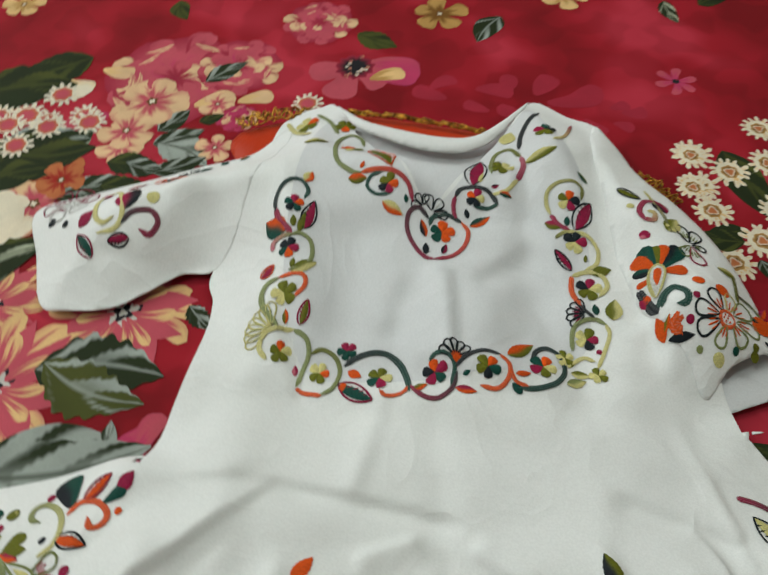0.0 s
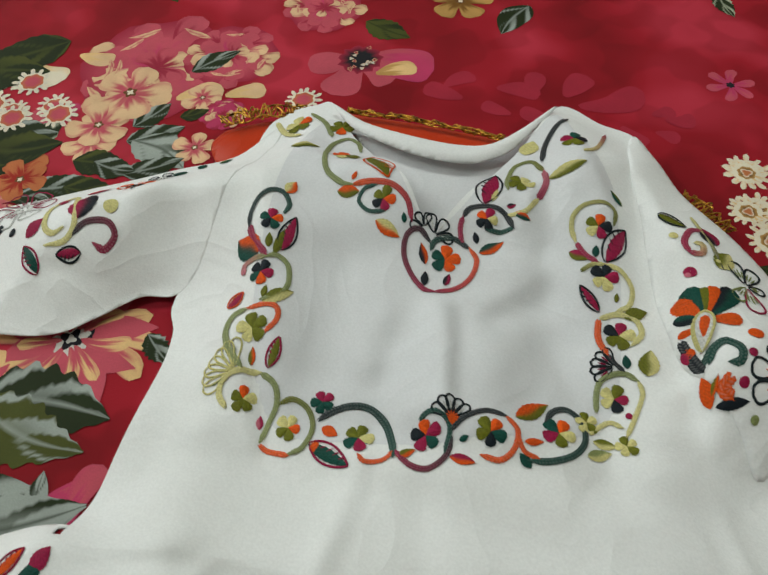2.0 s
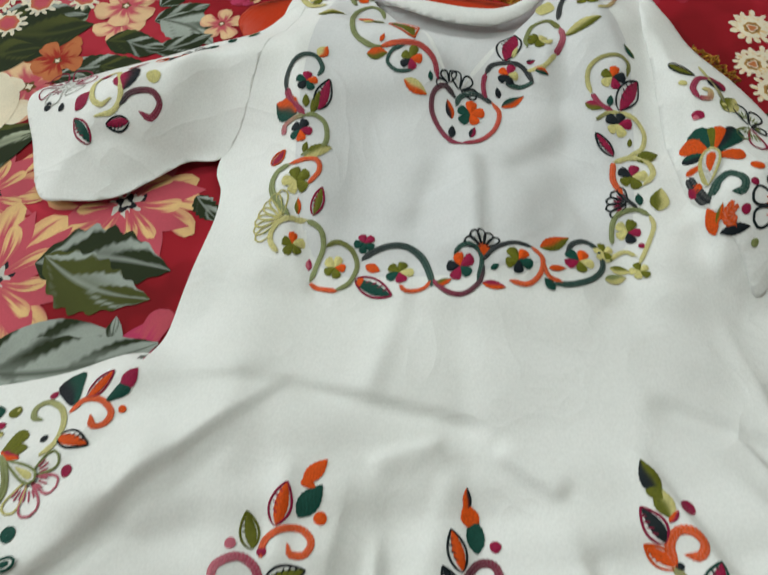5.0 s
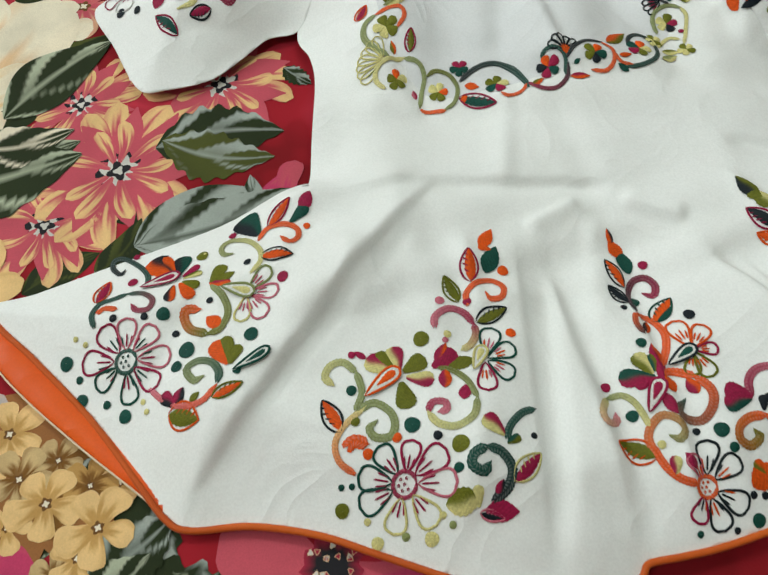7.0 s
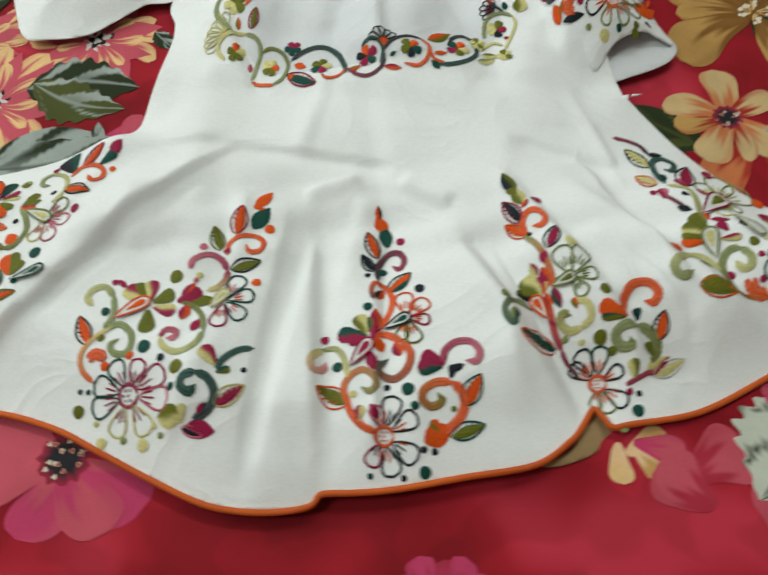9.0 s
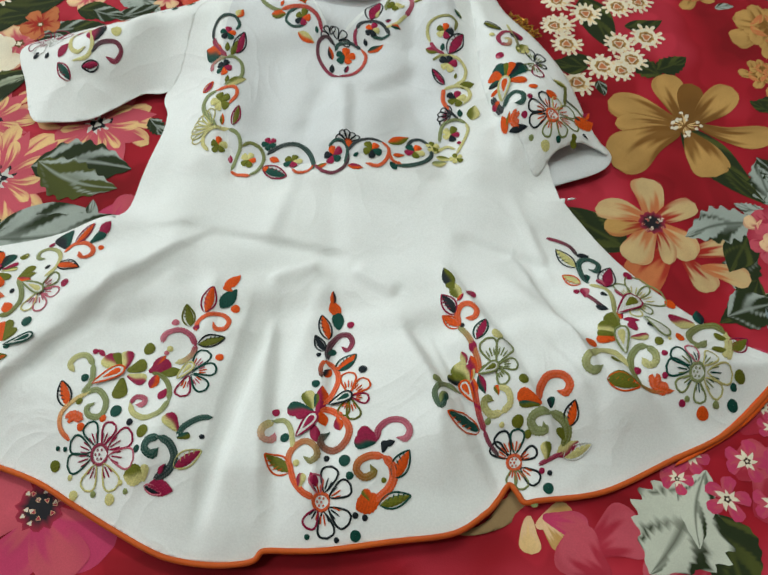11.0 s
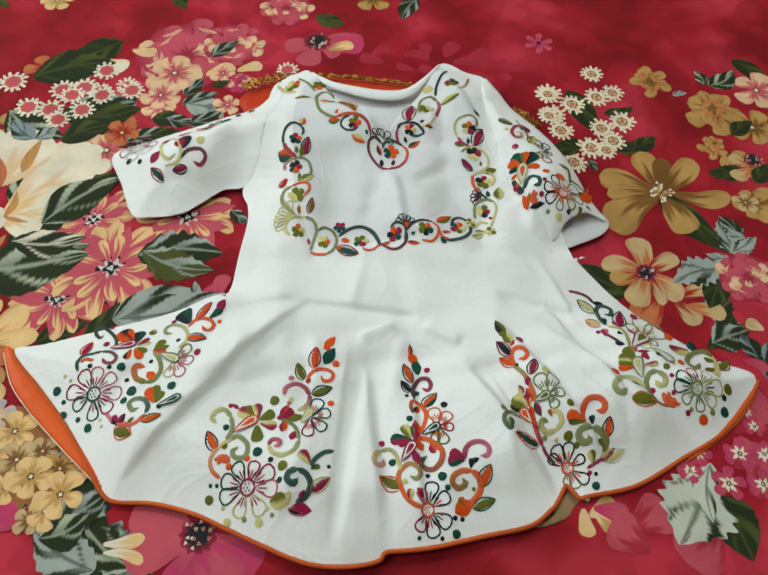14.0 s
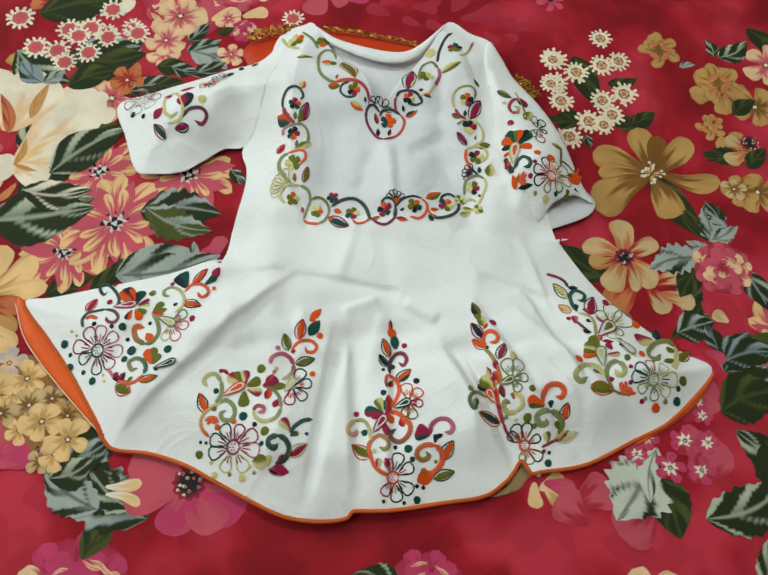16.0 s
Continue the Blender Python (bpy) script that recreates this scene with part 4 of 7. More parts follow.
def edge_height(x, y):
    """How high the rim of the frock lies: low at the hem, higher at the shoulders, at one sleeve and in the waist's fold."""
    z = 0.004
    for u, v, a, sx, sy in ((0.0, 0.20, 0.026, 0.12, 0.05), (0.15, 0.07, 0.014, 0.05, 0.06), (0.125, 0.13, 0.014, 0.05, 0.07), (-0.145, 0.0, 0.011, 0.03, 0.05), (0.03, -0.25, 0.009, 0.13, 0.03), (-0.19, 0.11, 0.010, 0.06, 0.03), (-0.150, -0.070, 0.026, 0.03, 0.02)):
        z = z + a * np.exp(-((x - u) / sx) ** 2 - ((y - v) / sy) ** 2)
    return z


def lay_of_frock():
    """Height of the frock's face over the bed on a fine grid: low at the outline, higher inside."""
    X, Y = np.meshgrid(GX, GY)
    p = np.c_[X.ravel(), Y.ravel()]
    d, _ = edge_distance(p, SILHOUETTE)
    d = np.where(inside(p, SILHOUETTE), d, 0)
    x, y = p.T
    top = cloth_height(x, y)
    edge = edge_height(x, y)
    k = np.clip(d / 0.055, 0, 1)
    k = 0.5 * k * (2 - k) + 0.5 * k * k * (3 - 2 * k)
    return np.minimum(edge + (top - edge) * k, np.maximum(edge, top)).reshape(X.shape)


LAY = lay_of_frock()


def lay(pts):
    u = np.clip((pts[:, 0] - GX[0]) / GRID, 0, len(GX) - 1.001)
    v = np.clip((pts[:, 1] - GY[0]) / GRID, 0, len(GY) - 1.001)
    i, j = u.astype(int), v.astype(int)
    u, v = u - i, v - j
    return (LAY[j, i] * (1 - u) + LAY[j, i + 1] * u) * (1 - v) + (LAY[j + 1, i] * (1 - u) + LAY[j + 1, i + 1] * u) * v


class Cloth:
    """One piece of a garment: its outline, how far it lies over the frock's face, and how its own edge swells.
    flat: a piece of its own level, with its edge at that height less the swell."""

    def __init__(self, outline, lift=0.0, swell=0.0, roll=0.02, flat=None):
        self.ring = spline(outline, 8, True)
        self.lift, self.swell, self.roll, self.flat = lift, swell, roll, flat

    def z(self, pts):
        pts = np.atleast_2d(np.asarray(pts, float))
        z = lay(pts) + self.lift if self.flat is None else self.flat + 0.12 * (cloth_height(pts[:, 0], pts[:, 1]) - 0.02)
        if self.swell:
            d, _ = edge_distance(pts, self.ring)
            k = np.clip(np.where(inside(pts, self.ring), d, 0) / self.roll, 0, 1)
            z = z + self.swell * k * (2 - k)
        return z

    def build(self, name, mat, parent, label="", cell=0.003, thick=0.0012):
        lo, hi = np.floor(self.ring.min(0) / cell - 1) * cell, self.ring.max(0) + cell
        nx, ny = int((hi[0] - lo[0]) / cell) + 2, int((hi[1] - lo[1]) / cell) + 2
        X, Y = np.meshgrid(lo[0] + cell * np.arange(nx), lo[1] + cell * np.arange(ny))
        P = np.c_[X.ravel(), Y.ravel()]
        within = inside(P, self.ring)
        W = within.reshape(ny, nx)
        keep = W[:-1, :-1] | W[1:, :-1] | W[:-1, 1:] | W[1:, 1:]
        faces, used = [], {}
        for j, i in zip(*np.nonzero(keep)):
            faces.append([used.setdefault(q, len(used)) for q in (j * nx + i, j * nx + i + 1, (j + 1) * nx + i + 1, (j + 1) * nx + i)])
        order = np.array(list(used))
        pts = P[order]
        rim = ~within[order]
        _, near = edge_distance(pts[rim], self.ring)
        pts[rim] = near
        ob = link(name, np.c_[pts, self.z(pts)], faces, mat, parent, label)
        if thick:
            s = ob.modifiers.new("thickness", "SOLIDIFY")
            s.thickness, s.offset = thick, -1
        return ob


frock = thing("frock", "white cotton child's frock with bright embroidery, laid out on the bed", "frock")
SKIRT = Cloth(OUT_SKIRT)
BODICE = Cloth(OUT_BODICE, 0.00012)
YOKE = Cloth([(-0.0962, 0.1325), (-0.0965, 0.0805), (-0.0928, 0.0386), (-0.0817, 0.0073), (-0.0663, -0.0049), (-0.032, -0.0064), (-0.0059, -0.0067), (0.0238, -0.0005), (0.0504, 0.0032), (0.075, 0.0201), (0.0816, 0.0624), (0.0807, 0.1077), (0.0786, 0.1464), (0.0625, 0.1851), (0.0519, 0.2116), (0.0381, 0.1904), (0.0167, 0.1538), (-0.0135, 0.1076), (-0.0453, 0.1563), (-0.0652, 0.1828), (-0.0808, 0.201), (-0.0894, 0.19), (-0.0939, 0.1658)], 0.00026)
SLEEVE_L = Cloth(OUT_SLEEVE_LEFT, 0.0003)
SLEEVE_R = Cloth(OUT_SLEEVE_RIGHT, 0.0008, 0.002, 0.010)
BAND = Cloth(OUT_NECKBAND, 0, 0.003, 0.005, 0.026)
BACK = Cloth([(-0.0826, 0.2174), (-0.0625, 0.2025), (-0.0347, 0.19), (-0.0056, 0.1842), (0.0142, 0.1856), (0.0324, 0.201), (0.0516, 0.2268), (0.0395, 0.1975), (0.0202, 0.1613), (-0.0132, 0.1072), (-0.046, 0.1599), (-0.0708, 0.1977)], 0, 0.002, 0.01, 0.016)
CUFF = Cloth(OUT_CUFF_RIGHT, 0, 0.002, 0.008, 0.006)
FLAP_L = Cloth(OUT_LINING_LEFT, 0, 0.002, 0.008, 0.003)
FLAP_R = Cloth([(0.2875, -0.1384), (0.2836, -0.1505), (0.2671, -0.1697), (0.2482, -0.1847), (0.2256, -0.1984), (0.2126, -0.2038), (0.2494, -0.1754)], 0, 0.002, 0.008, 0.003)
skirt = SKIRT.build("skirt", WHITE, frock, "flared white cotton skirt with pleats", 0.002)
bodice = BODICE.build("bodice", WHITE, frock, "white cotton bodice with a V neck", 0.003, 0.0)
sleeve_a = SLEEVE_L.build("sleeve", WHITE, frock, "white short sleeve lying flat", 0.003, 0.0006)
sleeve_b = SLEEVE_R.build("sleeve", WHITE, frock, "white short sleeve with an open cuff")
YOKE.build("yoke", LINING, bodice, "sheer lined white yoke panel", 0.003, 0.0)
band = BAND.build("neck_band", WHITE, frock, "white folded band at the back of the neck", 0.002)
back = BACK.build("back_panel", LINING, frock, "inside of the back seen through the neck", 0.003)
cuff = CUFF.build("cuff_inside", LINING, sleeve_b, "inner face of the cuff", 0.002)
FLAP_L.build("hem_facing", ORANGE, skirt, "bright orange satin facing turned out", 0.0025)
UNDERSIDE = Cloth([(0.0841, -0.2502), (0.1006, -0.2423), (0.1171, -0.2211), (0.125, -0.2296), (0.1135, -0.2432), (0.0962, -0.2502)], 0, 0.001, 0.006, 0.003)
UNDERSIDE.build("hem_underside", TAN, skirt, "tan wrong side showing where the hem folds up", 0.0025)
FLAP_R.build("hem_facing", ORANGE, skirt, "bright orange satin facing turned out", 0.0025)


def tube(path3, radius, sides=7):
    p = np.asarray(path3, float)
    t = np.gradient(p, axis=0)
    t /= np.linalg.norm(t, axis=1)[:, None] + 1e-12
    s = np.cross(t, (0, 0, 1.0))
    s /= np.linalg.norm(s, axis=1)[:, None] + 1e-12
    u = np.cross(s, t)
    v = []
    for k in range(sides):
        a = 2 * math.pi * k / sides
        v.append(p + radius * (math.cos(a) * s + math.sin(a) * u))
    v = np.stack(v, 1).reshape(-1, 3)
    n = len(p)
    f = [(i * sides + k, i * sides + (k + 1) % sides, (i + 1) * sides + (k + 1) % sides, (i + 1) * sides + k) for i in range(n - 1) for k in range(sides)]
    return v, f


def hem_line(ring, i0, i1, out):
    p = ring[i0 * 8:i1 * 8]
    d = np.gradient(p, axis=0)
    n = np.c_[d[:, 1], -d[:, 0]] / np.hypot(*d.T)[:, None]
    return np.c_[p + n * out, edge_height(*p.T) + 0.0004]


hem = hem_line(SKIRT.ring, 5, 33, 0.0010)
v, f = tube(hem, 0.0017)
link("hem_piping", v, f, PIPING, skirt, "thin orange piping along the hem")
edge = spline(OUT_LINING_LEFT[1:7])
v, f = tube(np.c_[edge, np.full(len(edge), 0.004)], 0.0005)
link("hem_cord", v, f, CREAM, skirt, "pale stitched cord on the facing")

# ---- orange garment with gold lace under the frock ----
under = thing("orange_garment", "orange satin garment with gold lace lying under the frock", "garment")
UNDER = Cloth([(-0.156, 0.1818), (-0.1546, 0.1976), (-0.1445, 0.2057), (-0.1151, 0.2167), (-0.0877, 0.2231), (-0.0769, 0.2248), (-0.0374, 0.2205), (-0.0065, 0.2148), (0.0251, 0.2078), (0.0528, 0.2024), (0.0933, 0.1704), (0.1177, 0.1473), (0.1025, 0.1258), (0.0119, 0.1052), (-0.0926, 0.0962), (-0.1307, 0.1451)], 0, 0.004, 0.02, 0.005)
UNDER.build("satin_cloth", VERMILION, under, "folded orange satin", 0.004)


def lace(points, wide, z):
    """A band of looped gold thread."""
    mid = spline(points, 10)
    d = np.gradient(mid, axis=0)
    n = np.c_[-d[:, 1], d[:, 0]]
    n /= np.linalg.norm(n, axis=1)[:, None]
    arc = np.r_[0, np.cumsum(np.hypot(*np.diff(mid, axis=0).T))]
    s = np.arange(0, arc[-1], 0.0006)
    base = np.c_[np.interp(s, arc, mid[:, 0]), np.interp(s, arc, mid[:, 1])]
    nn = np.c_[np.interp(s, arc, n[:, 0]), np.interp(s, arc, n[:, 1])]
    for k, (amp, freq, off) in enumerate(((0.5, 900, 0.0), (0.5, 900, 0.25), (0.12, 300, 0.5), (0.12, 300, -0.5), (0.3, 520, 0.0))):
        w = base + nn * (wide * (off * 0.8 + amp * np.sin(freq * s + 2.1 * k)))[:, None]
        z3 = z + 0.0012 * np.sin(freq * s * 0.5 + k)
        v, f = tube(np.c_[w, z3], 0.0006, 5)
        link("gold_lace", v, f, GOLD, under, "looped gold thread lace")


# ---- embroidery ----
FLOSS = {"g": (0.004, 0.070, 0.050), "b": (0.008, 0.014, 0.020), "k": (0.010, 0.018, 0.022), "o": (0.80, 0.095, 0.004), "m": (0.34, 0.008, 0.060),
         "l": (0.150, 0.160, 0.010), "y": (0.70, 0.64, 0.26), "s": (0.26, 0.30, 0.11), "p": (0.62, 0.16, 0.22), "w": (0.80, 0.80, 0.76)}
STITCH = random.Random(11)
SPOT = {"cloth": YOKE, "part": bodice}


def floss(k):
    return np.array(FLOSS[k])


def moved(p):
    return np.asarray(p, float)


def sew(name, xy, up, faces, dyes, label=""):
    xy = np.asarray(xy, float)
    z = SPOT["cloth"].z(xy) + 0.0005 + 0.45 * np.asarray(up, float)
    link(name, np.c_[xy, z], faces, THREAD, SPOT["part"], label, dyes)


def strip(rows, up, dyes):
    """Quads over a grid of points."""
    n, w = len(rows), len(rows[0])
    f = [(i * w + j, i * w + j + 1, (i + 1) * w + j + 1, (i + 1) * w + j) for i in range(n - 1) for j in range(w - 1)]
    return [q for r in rows for q in r], [q for r in up for q in r], f, [q for r in dyes for q in r]


def ribbon(mid, half, ca, cb, stitch=0.0014):
    """A raised row of slanting stitches along a line."""
    mid = np.asarray(mid)
    arc = np.r_[0, np.cumsum(np.hypot(*np.diff(mid, axis=0).T))]
    n = max(6, int(arc[-1] / (stitch * 0.5)))
    s = np.linspace(0, arc[-1], n)
    p = np.c_[np.interp(s, arc, mid[:, 0]), np.interp(s, arc, mid[:, 1])]
    d = np.gradient(p, axis=0)
    nn = np.c_[-d[:, 1], d[:, 0]]
    nn /= np.linalg.norm(nn, axis=1)[:, None] + 1e-12
    tt = np.c_[nn[:, 1], -nn[:, 0]]
    rows, up, dye = [], [], []
    pale = floss("w")
    for i in range(n):
        k = i / (n - 1)
        taper = min(1, 0.35 + 8 * min(k, 1 - k))
        c = ca * (1 - k) + cb * k
        gap = i % 2
        r, u, y = [], [], []
        for e in (-1, -0.5, 0, 0.5, 1):
            h = half * taper * (1 + (0.10 if gap else -0.06) * abs(e))
            r.append(p[i] + nn[i] * e * h + tt[i] * (1 - abs(e)) * half * 0.7)
            u.append((1 - e * e) * 0.0007 + (0.0002 if gap else 0) * (1 - abs(e)))
            y.append(c * (1.05 if gap else 0.8) if abs(e) != 0.5 or gap or half < 0.0007 else c * 0.80 + pale * 0.20)
        rows.append(r)
        up.append(u)
        dye.append(y)
    return strip(rows, up, dye)


def vine(a, b, half, *points):
    mid = spline([moved(p) for p in points], 8)
    sew("embroidered_vine", *ribbon(mid, 1.18 * half, floss(a), floss(b)))


def fill(p, q, wide, ca, cb, blunt, rows=14, cols=8, dome=0.0009):
    """A satin-stitched patch from p to q, in two shades."""
    p, q = np.asarray(p), np.asarray(q)
    d = q - p
    side = np.array((-d[1], d[0]))
    out, up, dye = [], [], []
    for i in range(rows + 1):
        t = i / rows
        if blunt:
            h = 0.5 * wide * (0.15 + 0.85 * t ** 0.8) * math.sqrt(max(0.0004, 1 - max(0.0, (t - 0.45) / 0.55) ** 2.6))
        else:
            h = 0.5 * wide * max(0.02, math.sin(math.pi * t ** 0.85)) ** 0.85
        r, u, y = [], [], []
        for j in range(cols + 1):
            e = 2 * j / cols - 1
            jag = 1 + (0.05 if i % 2 else -0.05) * abs(e)
            r.append(p + d * t + side * h * e * jag)
            u.append(dome * (1 - e * e) * math.sin(math.pi * min(1, max(0.02, t))) ** 0.5)
            w = 1 / (1 + math.exp(-9 * (e + 0.25 * math.sin(5 * t) - 0.05)))
            y.append((ca * (1 - w) + cb * w) * (1.06 if (i + j) % 2 else 0.88))
        out.append(r)
        up.append(u)
        dye.append(y)
    return strip(out, up, dye)


def join(*grids):
    xy, up, f, dye = [], [], [], []
    for a, b, c, d in grids:
        k = len(xy)
        xy += list(a)
        up += list(b)
        f += [tuple(i + k for i in q) for q in c]
        dye += list(d)
    return xy, up, f, dye


def outline_of(p, q, wide, blunt, colour, half):
    p, q = np.asarray(p), np.asarray(q)
    d = q - p
    side = np.array((-d[1], d[0]))
    pts = []
    for e in (-1, 1):
        run = []
        for i in range(15):
            t = i / 14
            if blunt:
                h = 0.5 * wide * t ** 0.75 * math.sqrt(max(0.0, 1 - max(0.0, (t - 0.45) / 0.55) ** 2.4))
            else:
                h = 0.5 * wide * max(0.0, math.sin(math.pi * t ** 0.85)) ** 0.85
            run.append(p + d * t + side * h * e)
        pts += run if e < 0 else run[::-1][1:]
    return ribbon(pts, half, colour, colour)


def leaf(a, b, wide, p, q, ribs=False):
    p, q = moved(p), moved(q)
    size = float(np.hypot(*(q - p)))
    if not ribs:
        return sew("embroidered_leaf", *fill(p, q, wide, floss(a), floss(b), False))
    d = q - p
    side = np.array((-d[1], d[0]))
    left = fill(p - side * 0.10 * wide, q, wide * 0.62, floss(a), floss(a), False)
    grids = [left, outline_of(p, q, wide, False, floss(b), 0.0005)]
    for i in range(4):
        t = 0.25 + 0.16 * i
        grids.append(ribbon([p + d * t, p + d * (t + 0.10) + side * wide * 0.36 * math.sin(math.pi * t)], 0.0004, floss(b), floss(b)))
    sew("embroidered_leaf", *join(*grids))


def petal(a, b, wide, p, q):
    sew("embroidered_petal", *fill(moved(p), moved(q), 1.12 * wide, floss(a), floss(b), True, 16, 12, 0.0011))


def blossom(c, r, colours):
    c = moved(c)
    a0 = STITCH.uniform(0, 6.28)
    n = len(colours)
    grids = []
    for i, k in enumerate(colours):
        a = a0 - 2 * math.pi * i / n
        size = r * STITCH.uniform(0.88, 1.05)
        grids.append(fill(c, c + size * np.array((math.cos(a), math.sin(a))), 1.05, floss(k), floss(k) * 1.2, True, 10, 8, 0.0010 + 0.00008 * i))
    sew("embroidered_blossom", *join(*grids))


def dot(k, c, r):
    c = moved(c)
    xy, up, dye = [], [], []
    rings, n = 4, 22
    col = floss(k)
    for i in range(rings + 1):
        for j in range(n + 1):
            a = 2 * math.pi * j / n
            e = max(0.02, i / rings) * r * (1 + 0.03 * math.sin(3 * a + 40 * c[0]))
            xy.append(c + e * np.array((math.cos(a), math.sin(a))))
            up.append(0.0010 * (1 - (i / rings) ** 2))
            dye.append(col * (1.1 if j % 2 else 0.88))
    f = [(i * (n + 1) + j, i * (n + 1) + j + 1, (i + 1) * (n + 1) + j + 1, (i + 1) * (n + 1) + j) for i in range(rings) for j in range(n)]
    sew("embroidered_dot", xy, up, f, dye)


def ring_line(c, r, colour, half):
    a = np.linspace(0, 2 * math.pi, 25)
    return ribbon(c + r * np.c_[np.cos(a), np.sin(a)], half, colour, colour)


def open_flower(a, b, c, r, n):
    """A flower of outlined petals with stitched rays and a ringed centre."""
    c = moved(c)
    grids = []
    thin = min(0.00045, 0.06 * r)
    for i in range(n):
        g = 2 * math.pi * i / n + 0.3
        d = np.array((math.cos(g), math.sin(g)))
        col = floss(a) if i % n < 0.62 * n else floss(b) * 0.9
        grids.append(outline_of(c + d * 0.28 * r, c + d * r, 1.05 if n > 6 else 1.35, True, col, thin))
        for w in (-0.16, 0.16):
            e = np.array((math.cos(g + w), math.sin(g + w)))
            grids.append(ribbon([c + e * 0.33 * r, c + e * 0.62 * r], thin * 0.8, floss(b if i % 2 else a), floss(b if i % 2 else a)))
    grids.append(ring_line(c, 0.27 * r, floss(b), thin * 1.5))
    for i in range(5):
        g = 1.26 * i
        grids.append(ring_line(c + 0.13 * r * np.array((math.cos(g), math.sin(g))), 0.035 * r, floss(b), thin * 0.6))
    sew("embroidered_flower", *join(*grids))


def half_flower(a, b, p, q, n):
    """A fan of outlined petals opening from p towards q."""
    p, q = moved(p), moved(q)
    d = q - p
    g0, r = math.atan2(d[1], d[0]), float(np.hypot(*d))
    grids = []
    for i in range(n):
        g = g0 + 1.9 * (i / max(1, n - 1) - 0.5)
        e = np.array((math.cos(g), math.sin(g)))
        grids.append(outline_of(p + e * 0.1 * r, p + e * r, 0.60 if n > 4 else 0.85, True, floss(a), 0.00045))
        grids.append(ribbon([p + e * 0.35 * r, p + e * 0.7 * r], 0.0004, floss(b), floss(b)))
    sew("embroidered_fan", *join(*grids))


def drop(a, b, wide, p, q):
    """An outlined teardrop with a smaller filled one inside."""
    p, q = moved(p), moved(q)
    d = q - p
    ground = fill(p, q, 0.96 * wide, floss("w"), floss("w"), True, 14, 8)
    core = fill(p + 0.34 * d, p + 0.88 * d, 0.95 * wide, floss(b), floss(b) * 1.1, True, 12, 8)
    xy, up, f, dye = join(ground, outline_of(p, q, wide, True, floss(a), 0.0006), core)
    lift = [0.0024] * len(ground[0]) + [0.0030] * (len(xy) - len(ground[0]))
    sew("embroidered_drop", xy, np.add(up, lift), f, dye)


def bloom(c, rays, ring, wide, *petals):
    """A flower of separately outlined petals, each with its own thread and tip."""
    c = moved(c)
    grids = []
    for i, (k, q) in enumerate(petals):
        d = moved(q) - c
        n = np.array((-d[1], d[0]))
        grids.append(outline_of(c + (0.26 if ring else 0.10) * d, c + d, wide, True, floss(k), 0.00058))
        for w in (-0.13, 0.0, 0.13):
            ray = floss(rays[(i + (w > 0)) % 2])
            grids.append(ribbon([c + 0.34 * d + 0.6 * w * n, c + (0.66 - 0.5 * abs(w)) * d + w * n], 0.00042, ray, ray))
    if ring:
        size = 0.25 * float(np.mean([np.hypot(*(moved(q) - c)) for _, q in petals]))
        grids.append(ring_line(c, size, floss(ring), 0.0009))
        for i in range(6):
            g = 1.05 * i
            grids.append(ring_line(c + (0.5 * size if i else 0.0) * np.array((math.cos(g), math.sin(g))), 0.10 * size, floss(ring), 0.0003))
    sew("embroidered_flower", *join(*grids))


# border of the yoke and the V neck
vine("g", "b", 0.00108, (-0.0887, 0.1036), (-0.0870, 0.1104), (-0.0911, 0.1173), (-0.0974, 0.1178), (-0.1034, 0.1126), (-0.1061, 0.1035), (-0.1052, 0.0956))
vine("m", "m", 0.00143, (-0.1054, 0.0969), (-0.1013, 0.0885), (-0.0932, 0.0798))
leaf("o", "y", .8, (-0.0899, 0.1176), (-0.0861, 0.1252))
blossom((-0.0940, 0.0993), 0.00631, "gmogb")
leaf("l", "l", .5, (-0.0927, 0.0837), (-0.0934, 0.0914))
leaf("m", "k", .42, (-0.0866, 0.0837), (-0.0822, 0.1030), True)
leaf("l", "l", .3, (-0.0893, 0.0805), (-0.0864, 0.0953))
leaf("o", "g", .8, (-0.0978, 0.0811), (-0.1106, 0.0904))
vine("s", "s", 0.00109, (-0.0931, 0.0786), (-0.0874, 0.0802), (-0.0815, 0.0759), (-0.0796, 0.0649), (-0.0835, 0.0584), (-0.0916, 0.0560))
vine("p", "s", 0.00124, (-0.1038, 0.0711), (-0.1043, 0.0764), (-0.0996, 0.0785), (-0.0931, 0.0786))
blossom((-0.0942, 0.0707), 0.00677, "bmogb")
leaf("l", "l", .5, (-0.0906, 0.0572), (-0.0898, 0.0636))
leaf("y", "l", .5, (-0.0902, 0.0547), (-0.0761, 0.0618))
leaf("m", "o", .7, (-0.1091, 0.0549), (-0.1019, 0.0617), True)
vine("o", "o", 0.00109, (-0.0864, 0.0395), (-0.0813, 0.0450), (-0.0817, 0.0509), (-0.0875, 0.0534), (-0.0973, 0.0523))
vine("s", "s", 0.00144, (-0.0973, 0.0523), (-0.1041, 0.0485), (-0.1062, 0.0402), (-0.1013, 0.0298), (-0.0939, 0.0225))
blossom((-0.0927, 0.0417), 0.00763, "llyyl")
leaf("o", "l", .4, (-0.0901, 0.0245), (-0.0908, 0.0332))
leaf("l", "m", .42, (-0.0816, 0.0232), (-0.0783, 0.0375), True)
half_flower("y", "s", (-0.0970, 0.0202), (-0.1118, 0.0276), 7)
